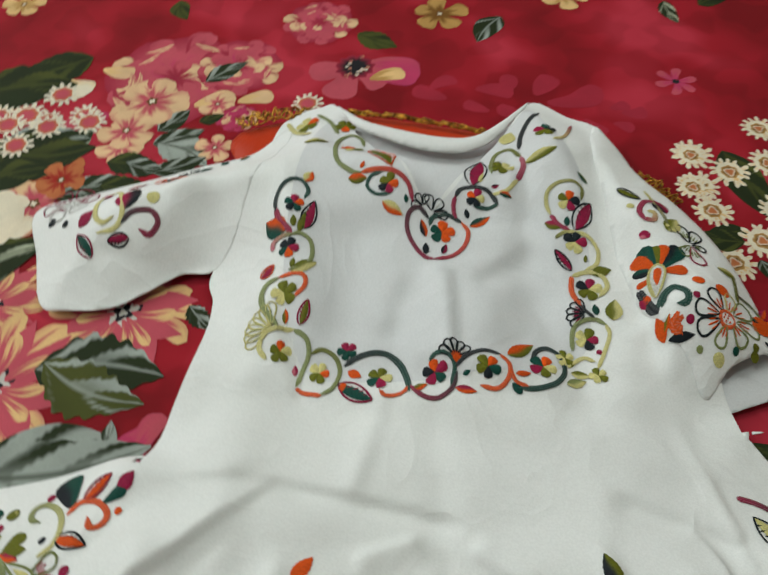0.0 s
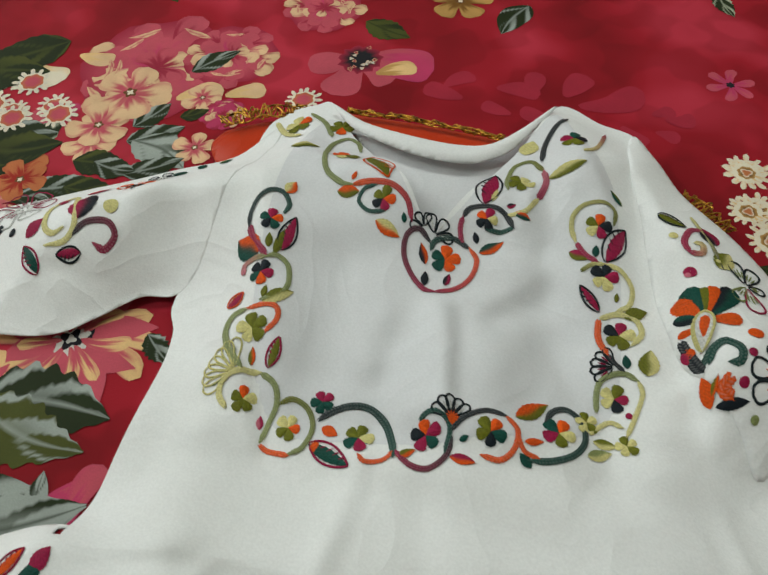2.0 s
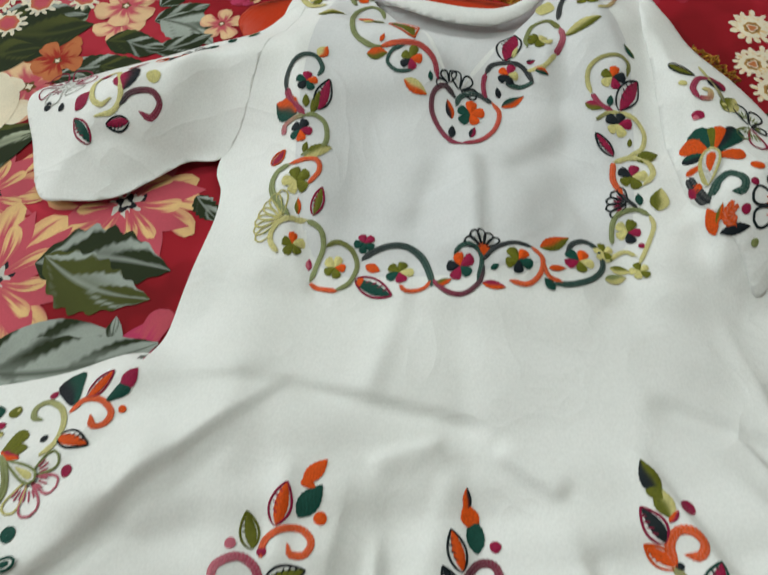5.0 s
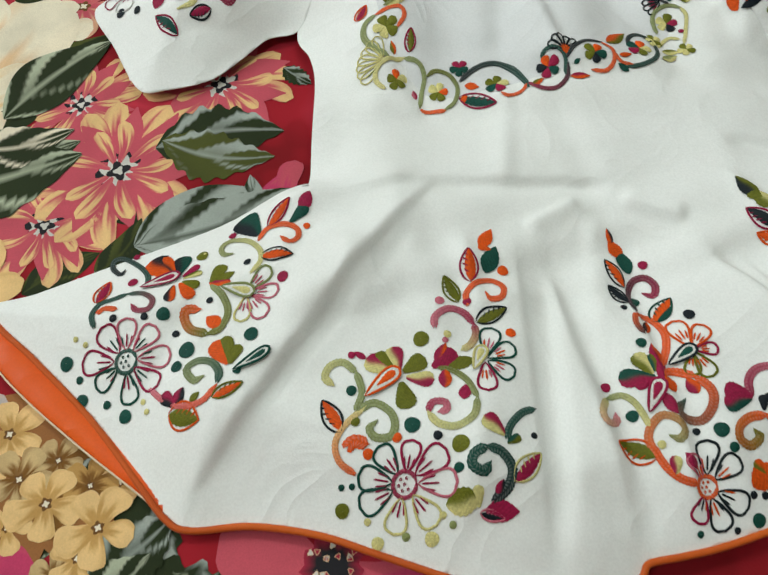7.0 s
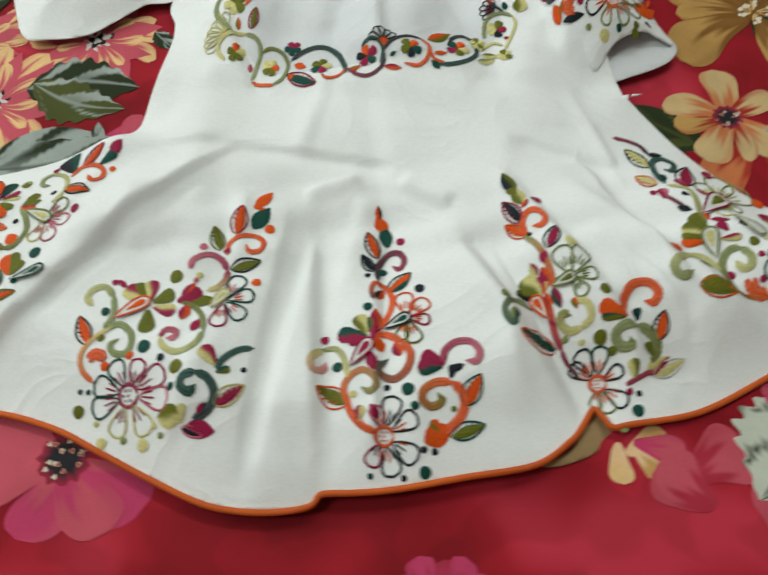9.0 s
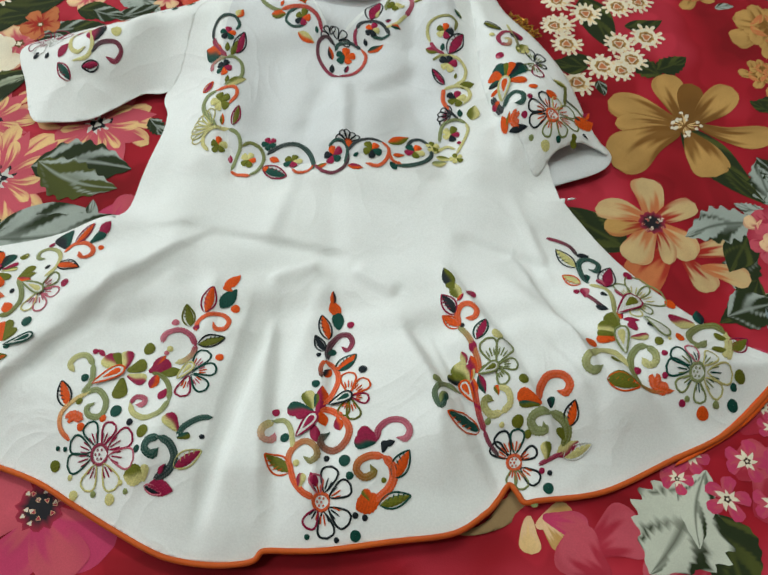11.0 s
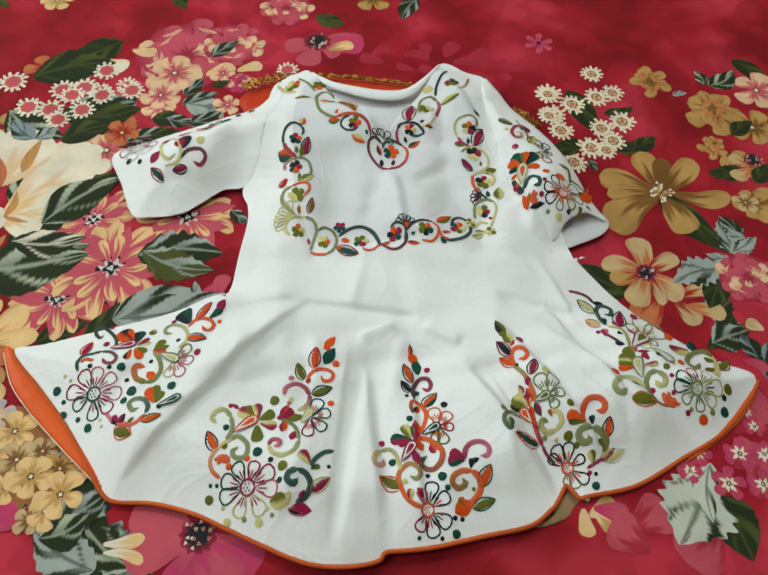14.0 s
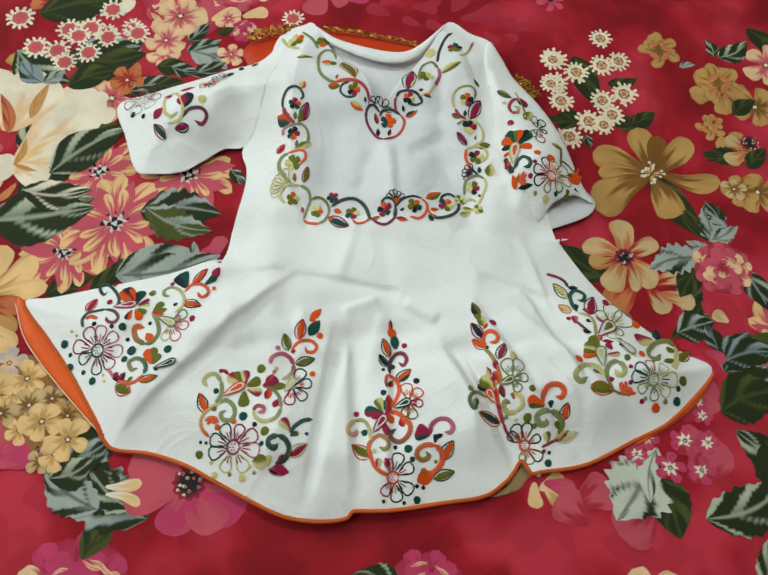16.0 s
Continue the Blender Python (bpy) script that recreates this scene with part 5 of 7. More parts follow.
vine("y", "y", 0.00123, (-0.0982, 0.0044), (-0.1030, 0.0108), (-0.1016, 0.0178), (-0.0937, 0.0212), (-0.0850, 0.0215))
vine("s", "s", 0.00111, (-0.0850, 0.0215), (-0.0771, 0.0160), (-0.0751, 0.0085), (-0.0778, 0.0009), (-0.0803, -0.0079))
blossom((-0.0910, 0.0092), 0.00654, "lloyl")
leaf("m", "p", .5, (-0.0818, -0.0025), (-0.0824, 0.0040))
vine("l", "s", 0.00102, (-0.0740, 0.0086), (-0.0676, 0.0111), (-0.0604, 0.0076), (-0.0571, -0.0004), (-0.0603, -0.0092), (-0.0665, -0.0126))
vine("o", "o", 0.00100, (-0.0805, -0.0091), (-0.0757, -0.0117), (-0.0664, -0.0132))
blossom((-0.0683, -0.0010), 0.00629, "yolly")
blossom((-0.0542, 0.0113), 0.00579, "gmmgg")
vine("b", "g", 0.00134, (-0.0554, 0.0029), (-0.0492, 0.0072), (-0.0406, 0.0100), (-0.0317, 0.0091), (-0.0246, 0.0028), (-0.0205, -0.0062), (-0.0192, -0.0130))
vine("o", "o", 0.00084, (-0.0191, -0.0097), (-0.0229, -0.0140), (-0.0310, -0.0156), (-0.0345, -0.0127))
leaf("o", "o", .6, (-0.0528, 0.0002), (-0.0452, -0.0034))
blossom((-0.0356, -0.0043), 0.00709, "ymgll")
leaf("g", "m", .4, (-0.0573, -0.0070), (-0.0382, -0.0176), True)
dot("o", (-0.0547, -0.0091), 0.00244)
leaf("o", "l", .45, (-0.0178, -0.0131), (-0.0098, -0.0094))
vine("m", "b", 0.00105, (-0.0191, -0.0097), (-0.0124, -0.0160), (-0.0042, -0.0174), (0.0026, -0.0118), (0.0051, -0.0038))
blossom((-0.0062, -0.0031), 0.00700, "omgmb")
vine("g", "g", 0.00094, (-0.0097, 0.0024), (-0.0058, 0.0059), (0.0004, 0.0048), (0.0039, -0.0002), (0.0025, -0.0097))
half_flower("k", "w", (0.0042, 0.0037), (0.0027, 0.0136), 5)
dot("o", (0.0042, 0.0037), 0.00308)
vine("b", "b", 0.00101, (0.0039, -0.0011), (0.0097, 0.0049), (0.0189, 0.0099), (0.0275, 0.0095))
vine("o", "o", 0.00101, (0.0275, 0.0095), (0.0326, 0.0034), (0.0316, -0.0050), (0.0258, -0.0104), (0.0176, -0.0094))
leaf("g", "g", .6, (0.0082, -0.0046), (0.0121, -0.0026))
blossom((0.0211, 0.0002), 0.00703, "gbllo")
leaf("o", "m", .4, (0.0046, -0.0112), (0.0158, -0.0129))
vine("o", "o", 0.00086, (0.0326, 0.0012), (0.0358, -0.0054), (0.0420, -0.0074))
leaf("o", "o", .4, (0.0357, -0.0014), (0.0441, 0.0002))
leaf("l", "o", .45, (0.0318, 0.0102), (0.0464, 0.0201))
vine("b", "g", 0.00121, (0.0448, 0.0101), (0.0483, 0.0167), (0.0550, 0.0193), (0.0614, 0.0147), (0.0629, 0.0058), (0.0576, -0.0028), (0.0481, -0.0075), (0.0379, -0.0089))
blossom((0.0509, 0.0063), 0.00805, "ylmgo")
leaf("g", "g", .6, (0.0390, -0.0117), (0.0338, -0.0066))
blossom((0.0637, 0.0153), 0.00585, "ylyyl")
vine("y", "y", 0.00097, (0.0645, 0.0098), (0.0736, 0.0170), (0.0796, 0.0150))
blossom((0.0809, 0.0061), 0.00535, "ylyyl")
leaf("y", "l", .5, (0.0665, 0.0069), (0.0768, 0.0055))
leaf("y", "s", .5, (0.0633, -0.0017), (0.0745, 0.0023))
vine("s", "s", 0.00113, (0.0686, 0.0211), (0.0695, 0.0333), (0.0728, 0.0389), (0.0816, 0.0420), (0.0877, 0.0386))
vine("y", "y", 0.00092, (0.0877, 0.0386), (0.0892, 0.0316), (0.0851, 0.0198), (0.0812, 0.0106))
blossom((0.0769, 0.0294), 0.00720, "lmbyy")
dot("m", (0.0828, 0.0210), 0.00161)
half_flower("k", "m", (0.0773, 0.0445), (0.0669, 0.0475), 5)
leaf("y", "l", .7, (0.0920, 0.0410), (0.0943, 0.0547))
vine("o", "o", 0.00132, (0.0709, 0.0697), (0.0705, 0.0596), (0.0745, 0.0511))
vine("b", "b", 0.00102, (0.0745, 0.0511), (0.0775, 0.0470), (0.0817, 0.0432))
vine("y", "y", 0.00120, (0.0709, 0.0697), (0.0791, 0.0730), (0.0878, 0.0707), (0.0906, 0.0631), (0.0859, 0.0570))
blossom((0.0802, 0.0619), 0.00757, "myllb")
leaf("g", "g", .55, (0.0835, 0.0446), (0.0828, 0.0520))
leaf("l", "l", .6, (0.0824, 0.0718), (0.0940, 0.0755))
vine("y", "y", 0.00107, (0.0734, 0.0976), (0.0818, 0.0951), (0.0871, 0.0876), (0.0856, 0.0783), (0.0791, 0.0743))
vine("l", "y", 0.00092, (0.0617, 0.0931), (0.0675, 0.0971), (0.0734, 0.0976))
blossom((0.0735, 0.0913), 0.00717, "bmyyb")
leaf("l", "l", .5, (0.0793, 0.0792), (0.0798, 0.0841))
leaf("m", "k", .38, (0.0710, 0.0734), (0.0616, 0.0855), True)
vine("m", "m", 0.00103, (0.0594, 0.1082), (0.0640, 0.1018), (0.0699, 0.0984))
vine("y", "l", 0.00103, (0.0594, 0.1082), (0.0569, 0.1156), (0.0579, 0.1230), (0.0641, 0.1296), (0.0739, 0.1314), (0.0790, 0.1275), (0.0780, 0.1189))
leaf("l", "g", .35, (0.0832, 0.1344), (0.0773, 0.1422))
blossom((0.0699, 0.1170), 0.00742, "obmyl")
leaf("g", "g", .6, (0.0687, 0.1007), (0.0691, 0.1067))
leaf("m", "k", .45, (0.0734, 0.0987), (0.0847, 0.1202), True)
leaf("l", "m", .5, (0.0561, 0.1038), (0.0652, 0.0994))
vine("y", "y", 0.00146, (-0.1175, 0.2028), (-0.1080, 0.1882), (-0.0968, 0.1805))
blossom((-0.1016, 0.1955), 0.00902, "ollyy")
leaf("l", "y", .4, (-0.0976, 0.1604), (-0.0809, 0.1604))
vine("s", "s", 0.00134, (-0.0959, 0.2063), (-0.0851, 0.1961), (-0.0779, 0.1804))
blossom((-0.0741, 0.1920), 0.00813, "lolll")
vine("s", "s", 0.00124, (-0.0586, 0.1651), (-0.0616, 0.1756), (-0.0692, 0.1796), (-0.0756, 0.1679), (-0.0745, 0.1447), (-0.0706, 0.1336), (-0.0631, 0.1267), (-0.0565, 0.1251))
blossom((-0.0648, 0.1533), 0.00803, "lyool")
leaf("o", "o", .6, (-0.0567, 0.1274), (-0.0546, 0.1313))
leaf("l", "o", .45, (-0.0511, 0.1605), (-0.0378, 0.1275), True)
leaf("l", "o", .6, (-0.0639, 0.1218), (-0.0523, 0.1214))
vine("o", "m", 0.00117, (-0.0565, 0.1251), (-0.0464, 0.1259), (-0.0350, 0.1241), (-0.0270, 0.1178), (-0.0237, 0.1083))
vine("g", "g", 0.00086, (-0.0375, 0.1112), (-0.0462, 0.1109), (-0.0518, 0.1162), (-0.0499, 0.1224), (-0.0437, 0.1242))
blossom((-0.0393, 0.1172), 0.00648, "lombl")
leaf("o", "y", .45, (-0.0420, 0.1064), (-0.0291, 0.1001))
leaf("g", "g", .55, (-0.0273, 0.1067), (-0.0282, 0.1115))
half_flower("k", "w", (-0.0174, 0.1069), (-0.0216, 0.1126), 3)
half_flower("k", "w", (-0.0118, 0.1045), (-0.0059, 0.1122), 3)
vine("b", "m", 0.00111, (-0.0132, 0.1004), (-0.0198, 0.1058), (-0.0256, 0.1016), (-0.0260, 0.0923), (-0.0215, 0.0825), (-0.0150, 0.0753), (-0.0089, 0.0737))
vine("m", "o", 0.00107, (-0.0089, 0.0737), (0.0016, 0.0772), (0.0084, 0.0847), (0.0105, 0.0949), (0.0065, 0.1014))
vine("b", "g", 0.00111, (0.0065, 0.1014), (-0.0024, 0.1049), (-0.0108, 0.1020), (-0.0129, 0.0968))
blossom((-0.0053, 0.0929), 0.00783, "ooggo")
leaf("o", "b", .4, (-0.0148, 0.0887), (-0.0180, 0.0995))
leaf("b", "b", .5, (-0.0143, 0.0768), (-0.0145, 0.0848))
leaf("m", "b", .5, (-0.0044, 0.0780), (-0.0024, 0.0850))
vine("m", "m", 0.00112, (0.0028, 0.1022), (0.0010, 0.1102), (0.0018, 0.1165))
vine("b", "b", 0.00114, (0.0018, 0.1165), (0.0053, 0.1229), (0.0139, 0.1252), (0.0228, 0.1221), (0.0279, 0.1143))
vine("g", "g", 0.00096, (0.0279, 0.1143), (0.0221, 0.1127), (0.0145, 0.1123))
blossom((0.0142, 0.1174), 0.00650, "bomyb")
leaf("b", "b", .55, (0.0101, 0.1046), (0.0085, 0.1104))
leaf("o", "g", .42, (0.0115, 0.0993), (0.0235, 0.1074))
leaf("g", "o", .4, (0.0276, 0.1219), (0.0363, 0.1186))
leaf("m", "k", .5, (0.0114, 0.1266), (0.0177, 0.1525), True)
leaf("y", "y", .4, (0.0163, 0.1283), (0.0186, 0.1366))
vine("y", "y", 0.00099, (0.0241, 0.1211), (0.0335, 0.1224), (0.0399, 0.1317))
vine("m", "p", 0.00141, (0.0399, 0.1317), (0.0439, 0.1437), (0.0428, 0.1526))
vine("l", "s", 0.00113, (0.0428, 0.1526), (0.0370, 0.1624), (0.0280, 0.1594), (0.0237, 0.1448), (0.0240, 0.1358))
blossom((0.0307, 0.1425), 0.00755, "llyyl")
leaf("m", "b", .6, (0.0238, 0.1261), (0.0287, 0.1266))
leaf("y", "y", .8, (0.0335, 0.1708), (0.0378, 0.1836))
leaf("l", "y", .35, (0.0452, 0.1471), (0.0647, 0.1569))
vine("b", "b", 0.00122, (0.0419, 0.1612), (0.0440, 0.1774), (0.0500, 0.1943), (0.0578, 0.2054))
blossom((0.0591, 0.1788), 0.00834, "bllmg")
vine("y", "m", 0.00099, (0.0627, 0.1647), (0.0721, 0.1747), (0.0795, 0.1966))

SPOT.update(cloth=SLEEVE_L, part=sleeve_a)
open_flower("m", "w", (-0.2492, 0.1193), 0.01882, 6)
dot("b", (-0.2555, 0.1013), 0.00300)
dot("b", (-0.2434, 0.0965), 0.00234)
vine("y", "y", 0.00137, (-0.2067, 0.0937), (-0.2135, 0.0898), (-0.2202, 0.0965), (-0.2230, 0.1157), (-0.2149, 0.1233), (-0.2023, 0.1000), (-0.2044, 0.0873), (-0.2156, 0.0835))
leaf("m", "m", .7, (-0.2310, 0.0905), (-0.2228, 0.1006))
leaf("g", "m", .42, (-0.2183, 0.0703), (-0.2308, 0.0858), True)
leaf("m", "k", .5, (-0.1956, 0.0816), (-0.2090, 0.0797), True)
vine("b", "m", 0.00135, (-0.2021, 0.0893), (-0.1954, 0.0964), (-0.1843, 0.0978), (-0.1790, 0.0920), (-0.1836, 0.0850), (-0.1897, 0.0869))
leaf("b", "m", .8, (-0.1999, 0.0977), (-0.2014, 0.1195))
dot("y", (-0.1836, 0.1060), 0.00401)
open_flower("o", "k", (-0.1827, 0.1337), 0.01058, 5)
open_flower("k", "w", (-0.1751, 0.1489), 0.00955, 5)
leaf("m", "o", .5, (-0.2111, 0.1278), (-0.1966, 0.1302))
dot("g", (-0.1660, 0.1544), 0.00418)
dot("g", (-0.1562, 0.1650), 0.00301)
leaf("g", "l", .5, (-0.1465, 0.1684), (-0.1393, 0.1720))
dot("m", (-0.2211, 0.1183), 0.00392)

SPOT.update(cloth=SLEEVE_R, part=sleeve_b)
leaf("l", "k", 0.5, (0.1007, 0.1298), (0.1140, 0.1228), True)
dot("y", (0.1063, 0.1139), 0.0023)
vine("m", "m", 0.00140, (0.1240, 0.1235), (0.1165, 0.1208), (0.1108, 0.1100), (0.1125, 0.1026))
vine("m", "y", 0.00140, (0.1125, 0.1026), (0.1187, 0.1033), (0.1198, 0.1100), (0.1159, 0.1095))
leaf("m", "b", 0.7, (0.1281, 0.1121), (0.1229, 0.1257))
vine("y", "k", 0.00100, (0.1193, 0.1350), (0.1247, 0.1127), (0.1275, 0.0953))
leaf("y", "l", 0.7, (0.1255, 0.0950), (0.1337, 0.1078))
dot("y", (0.1263, 0.0998), 0.0020)
bloom((0.1378, 0.0875), "ss", "", 0.8, ("k", (0.1337, 0.1028)), ("k", (0.1455, 0.1007)), ("k", (0.1476, 0.0865)), ("m", (0.1400, 0.0698)), ("s", (0.1303, 0.0762)))
dot("m", (0.1116, 0.0910), 0.0031)
dot("p", (0.1105, 0.0895), 0.0018)
petal("l", "l", 0.5, (0.1146, 0.0652), (0.1161, 0.0805))
petal("o", "o", 0.6, (0.1154, 0.0655), (0.1212, 0.0812))
petal("g", "b", 0.6, (0.1167, 0.0648), (0.1302, 0.0813))
petal("o", "o", 0.65, (0.1169, 0.0628), (0.1302, 0.0632))
petal("g", "g", 0.6, (0.1138, 0.0659), (0.1091, 0.0816))
petal("o", "o", 0.65, (0.1125, 0.0651), (0.1058, 0.0780))
petal("g", "b", 0.55, (0.1122, 0.0624), (0.1048, 0.0693))
petal("o", "o", 0.6, (0.1124, 0.0595), (0.1057, 0.0608))
drop("y", "o", 0.6, (0.1129, 0.0485), (0.1142, 0.0663))
dot("l", (0.1140, 0.0635), 0.0017)
vine("b", "b", 0.00130, (0.1065, 0.0583), (0.1098, 0.0494), (0.1130, 0.0400))
vine("g", "g", 0.00150, (0.1139, 0.0414), (0.1162, 0.0481), (0.1215, 0.0516), (0.1263, 0.0460), (0.1258, 0.0408), (0.1215, 0.0402))
dot("o", (0.1340, 0.0552), 0.0033)
dot("o", (0.1479, 0.0523), 0.0044)
dot("m", (0.1310, 0.0447), 0.0020)
dot("m", (0.1276, 0.0329), 0.0022)
leaf("o", "m", 0.5, (0.1100, 0.0463), (0.1080, 0.0552))
leaf("o", "o", 0.3, (0.1162, 0.0246), (0.1126, 0.0377))
vine("o", "o", 0.00210, (0.1229, 0.0355), (0.1200, 0.0312), (0.1231, 0.0273))
leaf("b", "b", 0.35, (0.1176, 0.0247), (0.1306, 0.0264))
leaf("o", "l", 0.3, (0.1156, 0.0279), (0.1174, 0.0363))
bloom((0.1478, 0.0352), "oo", "o", 0.85, ("k", (0.1395, 0.0502)), ("k", (0.1301, 0.0396)), ("k", (0.1316, 0.0285)), ("s", (0.1435, 0.0220)), ("s", (0.1586, 0.0246)), ("s", (0.1693, 0.0350)), ("s", (0.1660, 0.0496)), ("y", (0.1530, 0.0513)))
leaf("y", "l", 0.5, (0.1629, 0.0712), (0.1506, 0.0731))
vine("l", "l", 0.00120, (0.1610, 0.0726), (0.1604, 0.0626), (0.1587, 0.0514))
vine("k", "s", 0.00100, (0.1587, 0.0570), (0.1683, 0.0552), (0.1752, 0.0507))
leaf("o", "o", 0.6, (0.1666, 0.0373), (0.1831, 0.0501))
leaf("b", "g", 0.5, (0.1662, 0.0451), (0.1736, 0.0439))
leaf("o", "m", 0.5, (0.1752, 0.0507), (0.1809, 0.0582))
petal("b", "b", 0.6, (0.1768, 0.0294), (0.1724, 0.0318))
dot("l", (0.1651, 0.0256), 0.0020)
dot("y", (0.1441, 0.0171), 0.0033)
dot("s", (0.1335, 0.0204), 0.0018)
dot("l", (0.1650, 0.0219), 0.0025)
dot("g", (0.1534, 0.0220), 0.0019)

# a tall spray on every panel of the skirt
SPOT.update(cloth=SKIRT, part=skirt)
# worked on the first panel
petal("g", "g", 0.6, (-0.1603, -0.0825), (-0.1499, -0.0752))
leaf("m", "m", 0.6, (-0.1534, -0.0781), (-0.1480, -0.0674))
leaf("o", "m", 0.42, (-0.1721, -0.0799), (-0.1589, -0.0690), True)
petal("g", "b", 0.9, (-0.1772, -0.0837), (-0.1874, -0.0661))
vine("o", "o", 0.00125, (-0.1779, -0.0883), (-0.1729, -0.0816), (-0.1639, -0.0817), (-0.1567, -0.0871), (-0.1570, -0.0931), (-0.1614, -0.0954), (-0.1653, -0.0901))
dot("m", (-0.1918, -0.0778), 0.0022)
dot("o", (-0.1518, -0.0859), 0.0018)
leaf("o", "k", 0.5, (-0.1762, -0.1006), (-0.1598, -0.1044), True)
vine("y", "s", 0.00125, (-0.1822, -0.1102), (-0.1761, -0.1042), (-0.1767, -0.0954), (-0.1828, -0.0860), (-0.1920, -0.0817), (-0.1975, -0.0844), (-0.1968, -0.0896), (-0.1917, -0.0910))
dot("l", (-0.2083, -0.0869), 0.0033)
dot("b", (-0.1832, -0.1018), 0.0020)
dot("y", (-0.2072, -0.0861), 0.0015)
petal("b", "o", 0.75, (-0.2215, -0.0993), (-0.2368, -0.0807))
petal("o", "b", 0.5, (-0.2212, -0.0988), (-0.2321, -0.0802))
petal("g", "b", 0.8, (-0.2204, -0.0984), (-0.2185, -0.0834))
petal("m", "m", 0.5, (-0.2179, -0.0999), (-0.2093, -0.0935))
petal("y", "l", 0.45, (-0.2175, -0.1017), (-0.2074, -0.0990))
petal("l", "l", 0.7, (-0.2174, -0.1039), (-0.2088, -0.1086))
petal("o", "o", 0.65, (-0.2189, -0.1048), (-0.2122, -0.1152))
petal("b", "o", 0.7, (-0.2218, -0.1055), (-0.2240, -0.1159))
drop("m", "m", 0.5, (-0.2399, -0.1014), (-0.2192, -0.0980))
vine("g", "b", 0.00125, (-0.2373, -0.1013), (-0.2373, -0.0936), (-0.2424, -0.0851), (-0.2513, -0.0768), (-0.2574, -0.0764), (-0.2583, -0.0814), (-0.2533, -0.0876), (-0.2512, -0.0851))
dot("m", (-0.2458, -0.0762), 0.0018)
dot("m", (-0.2451, -0.0958), 0.0027)
leaf("m", "o", 0.55, (-0.2635, -0.1059), (-0.2578, -0.0921), True)
vine("g", "g", 0.00125, (-0.2621, -0.1222), (-0.2634, -0.1151), (-0.2612, -0.1078), (-0.2537, -0.1055), (-0.2467, -0.1037))
vine("g", "m", 0.00125, (-0.2467, -0.1037), (-0.2382, -0.1061), (-0.2322, -0.1126), (-0.2338, -0.1177), (-0.2398, -0.1175), (-0.2429, -0.1131))
vine("o", "o", 0.00150, (-0.2608, -0.1150), (-0.2575, -0.1115), (-0.2508, -0.1141))
dot("b", (-0.2518, -0.1194), 0.0020)
dot("b", (-0.2359, -0.1218), 0.0019)
dot("g", (-0.2265, -0.1220), 0.0034)
dot("b", (-0.2210, -0.1327), 0.0019)
dot("g", (-0.2153, -0.1433), 0.0041)
dot("g", (-0.2206, -0.1505), 0.0029)
dot("g", (-0.1830, -0.1433), 0.0035)
dot("g", (-0.2790, -0.1346), 0.0036)
dot("g", (-0.2722, -0.1440), 0.0019)
dot("g", (-0.2715, -0.1542), 0.0032)
dot("g", (-0.2582, -0.1592), 0.0021)
dot("g", (-0.2488, -0.1669), 0.0033)
dot("m", (-0.1657, -0.1163), 0.0028)
dot("y", (-0.2728, -0.1245), 0.0014)
dot("y", (-0.2677, -0.1283), 0.0014)
dot("y", (-0.2387, -0.1627), 0.0014)
dot("y", (-0.2371, -0.1677), 0.0014)
bloom((-0.2461, -0.1421), "mg", "g", 0.9, ("p", (-0.2448, -0.1210)), ("p", (-0.2304, -0.1278)), ("p", (-0.2238, -0.1430)), ("m", (-0.2308, -0.1569)), ("g", (-0.2456, -0.1620)), ("g", (-0.2634, -0.1500)), ("m", (-0.2701, -0.1365)), ("m", (-0.2585, -0.1228)))
bloom((-0.1846, -0.1189), "pp", "", 0.75, ("s", (-0.1714, -0.1096)), ("p", (-0.1683, -0.1228)), ("p", (-0.1760, -0.1358)), ("y", (-0.1878, -0.1354)))
drop("s", "y", 0.5, (-0.1969, -0.1129), (-0.1803, -0.1203))
petal("l", "l", 0.7, (-0.2030, -0.1086), (-0.1964, -0.0966))
leaf("l", "l", 0.6, (-0.2013, -0.1079), (-0.1898, -0.1058))
leaf("o", "m", 0.4, (-0.2040, -0.1075), (-0.1917, -0.1112))
vine("s", "l", 0.00150, (-0.2030, -0.1086), (-0.1965, -0.1182), (-0.1941, -0.1285), (-0.1978, -0.1362), (-0.2044, -0.1379))
vine("l", "o", 0.00190, (-0.2044, -0.1379), (-0.2130, -0.1328), (-0.2167, -0.1252), (-0.2149, -0.1208), (-0.2090, -0.1218))
leaf("o", "o", 0.7, (-0.1979, -0.1354), (-0.2050, -0.1277))
dot("b", (-0.2035, -0.1183), 0.0018)
petal("o", "o", 0.7, (-0.1946, -0.1563), (-0.2021, -0.1426))
petal("l", "l", 0.6, (-0.1941, -0.1564), (-0.1958, -0.1410))
petal("l", "l", 0.7, (-0.1937, -0.1564), (-0.1889, -0.1471))
vine("g", "s", 0.00160, (-0.1999, -0.1653), (-0.1990, -0.1593), (-0.2030, -0.1529), (-0.2097, -0.1505), (-0.2152, -0.1538), (-0.2114, -0.1607), (-0.2067, -0.1601))
drop("g", "g", 0.35, (-0.1921, -0.1600), (-0.1741, -0.1533))
dot("g", (-0.1905, -0.1602), 0.0020)
vine("p", "o", 0.00120, (-0.2354, -0.1569), (-0.2272, -0.1658), (-0.2174, -0.1714), (-0.2073, -0.1718), (-0.2002, -0.1661))
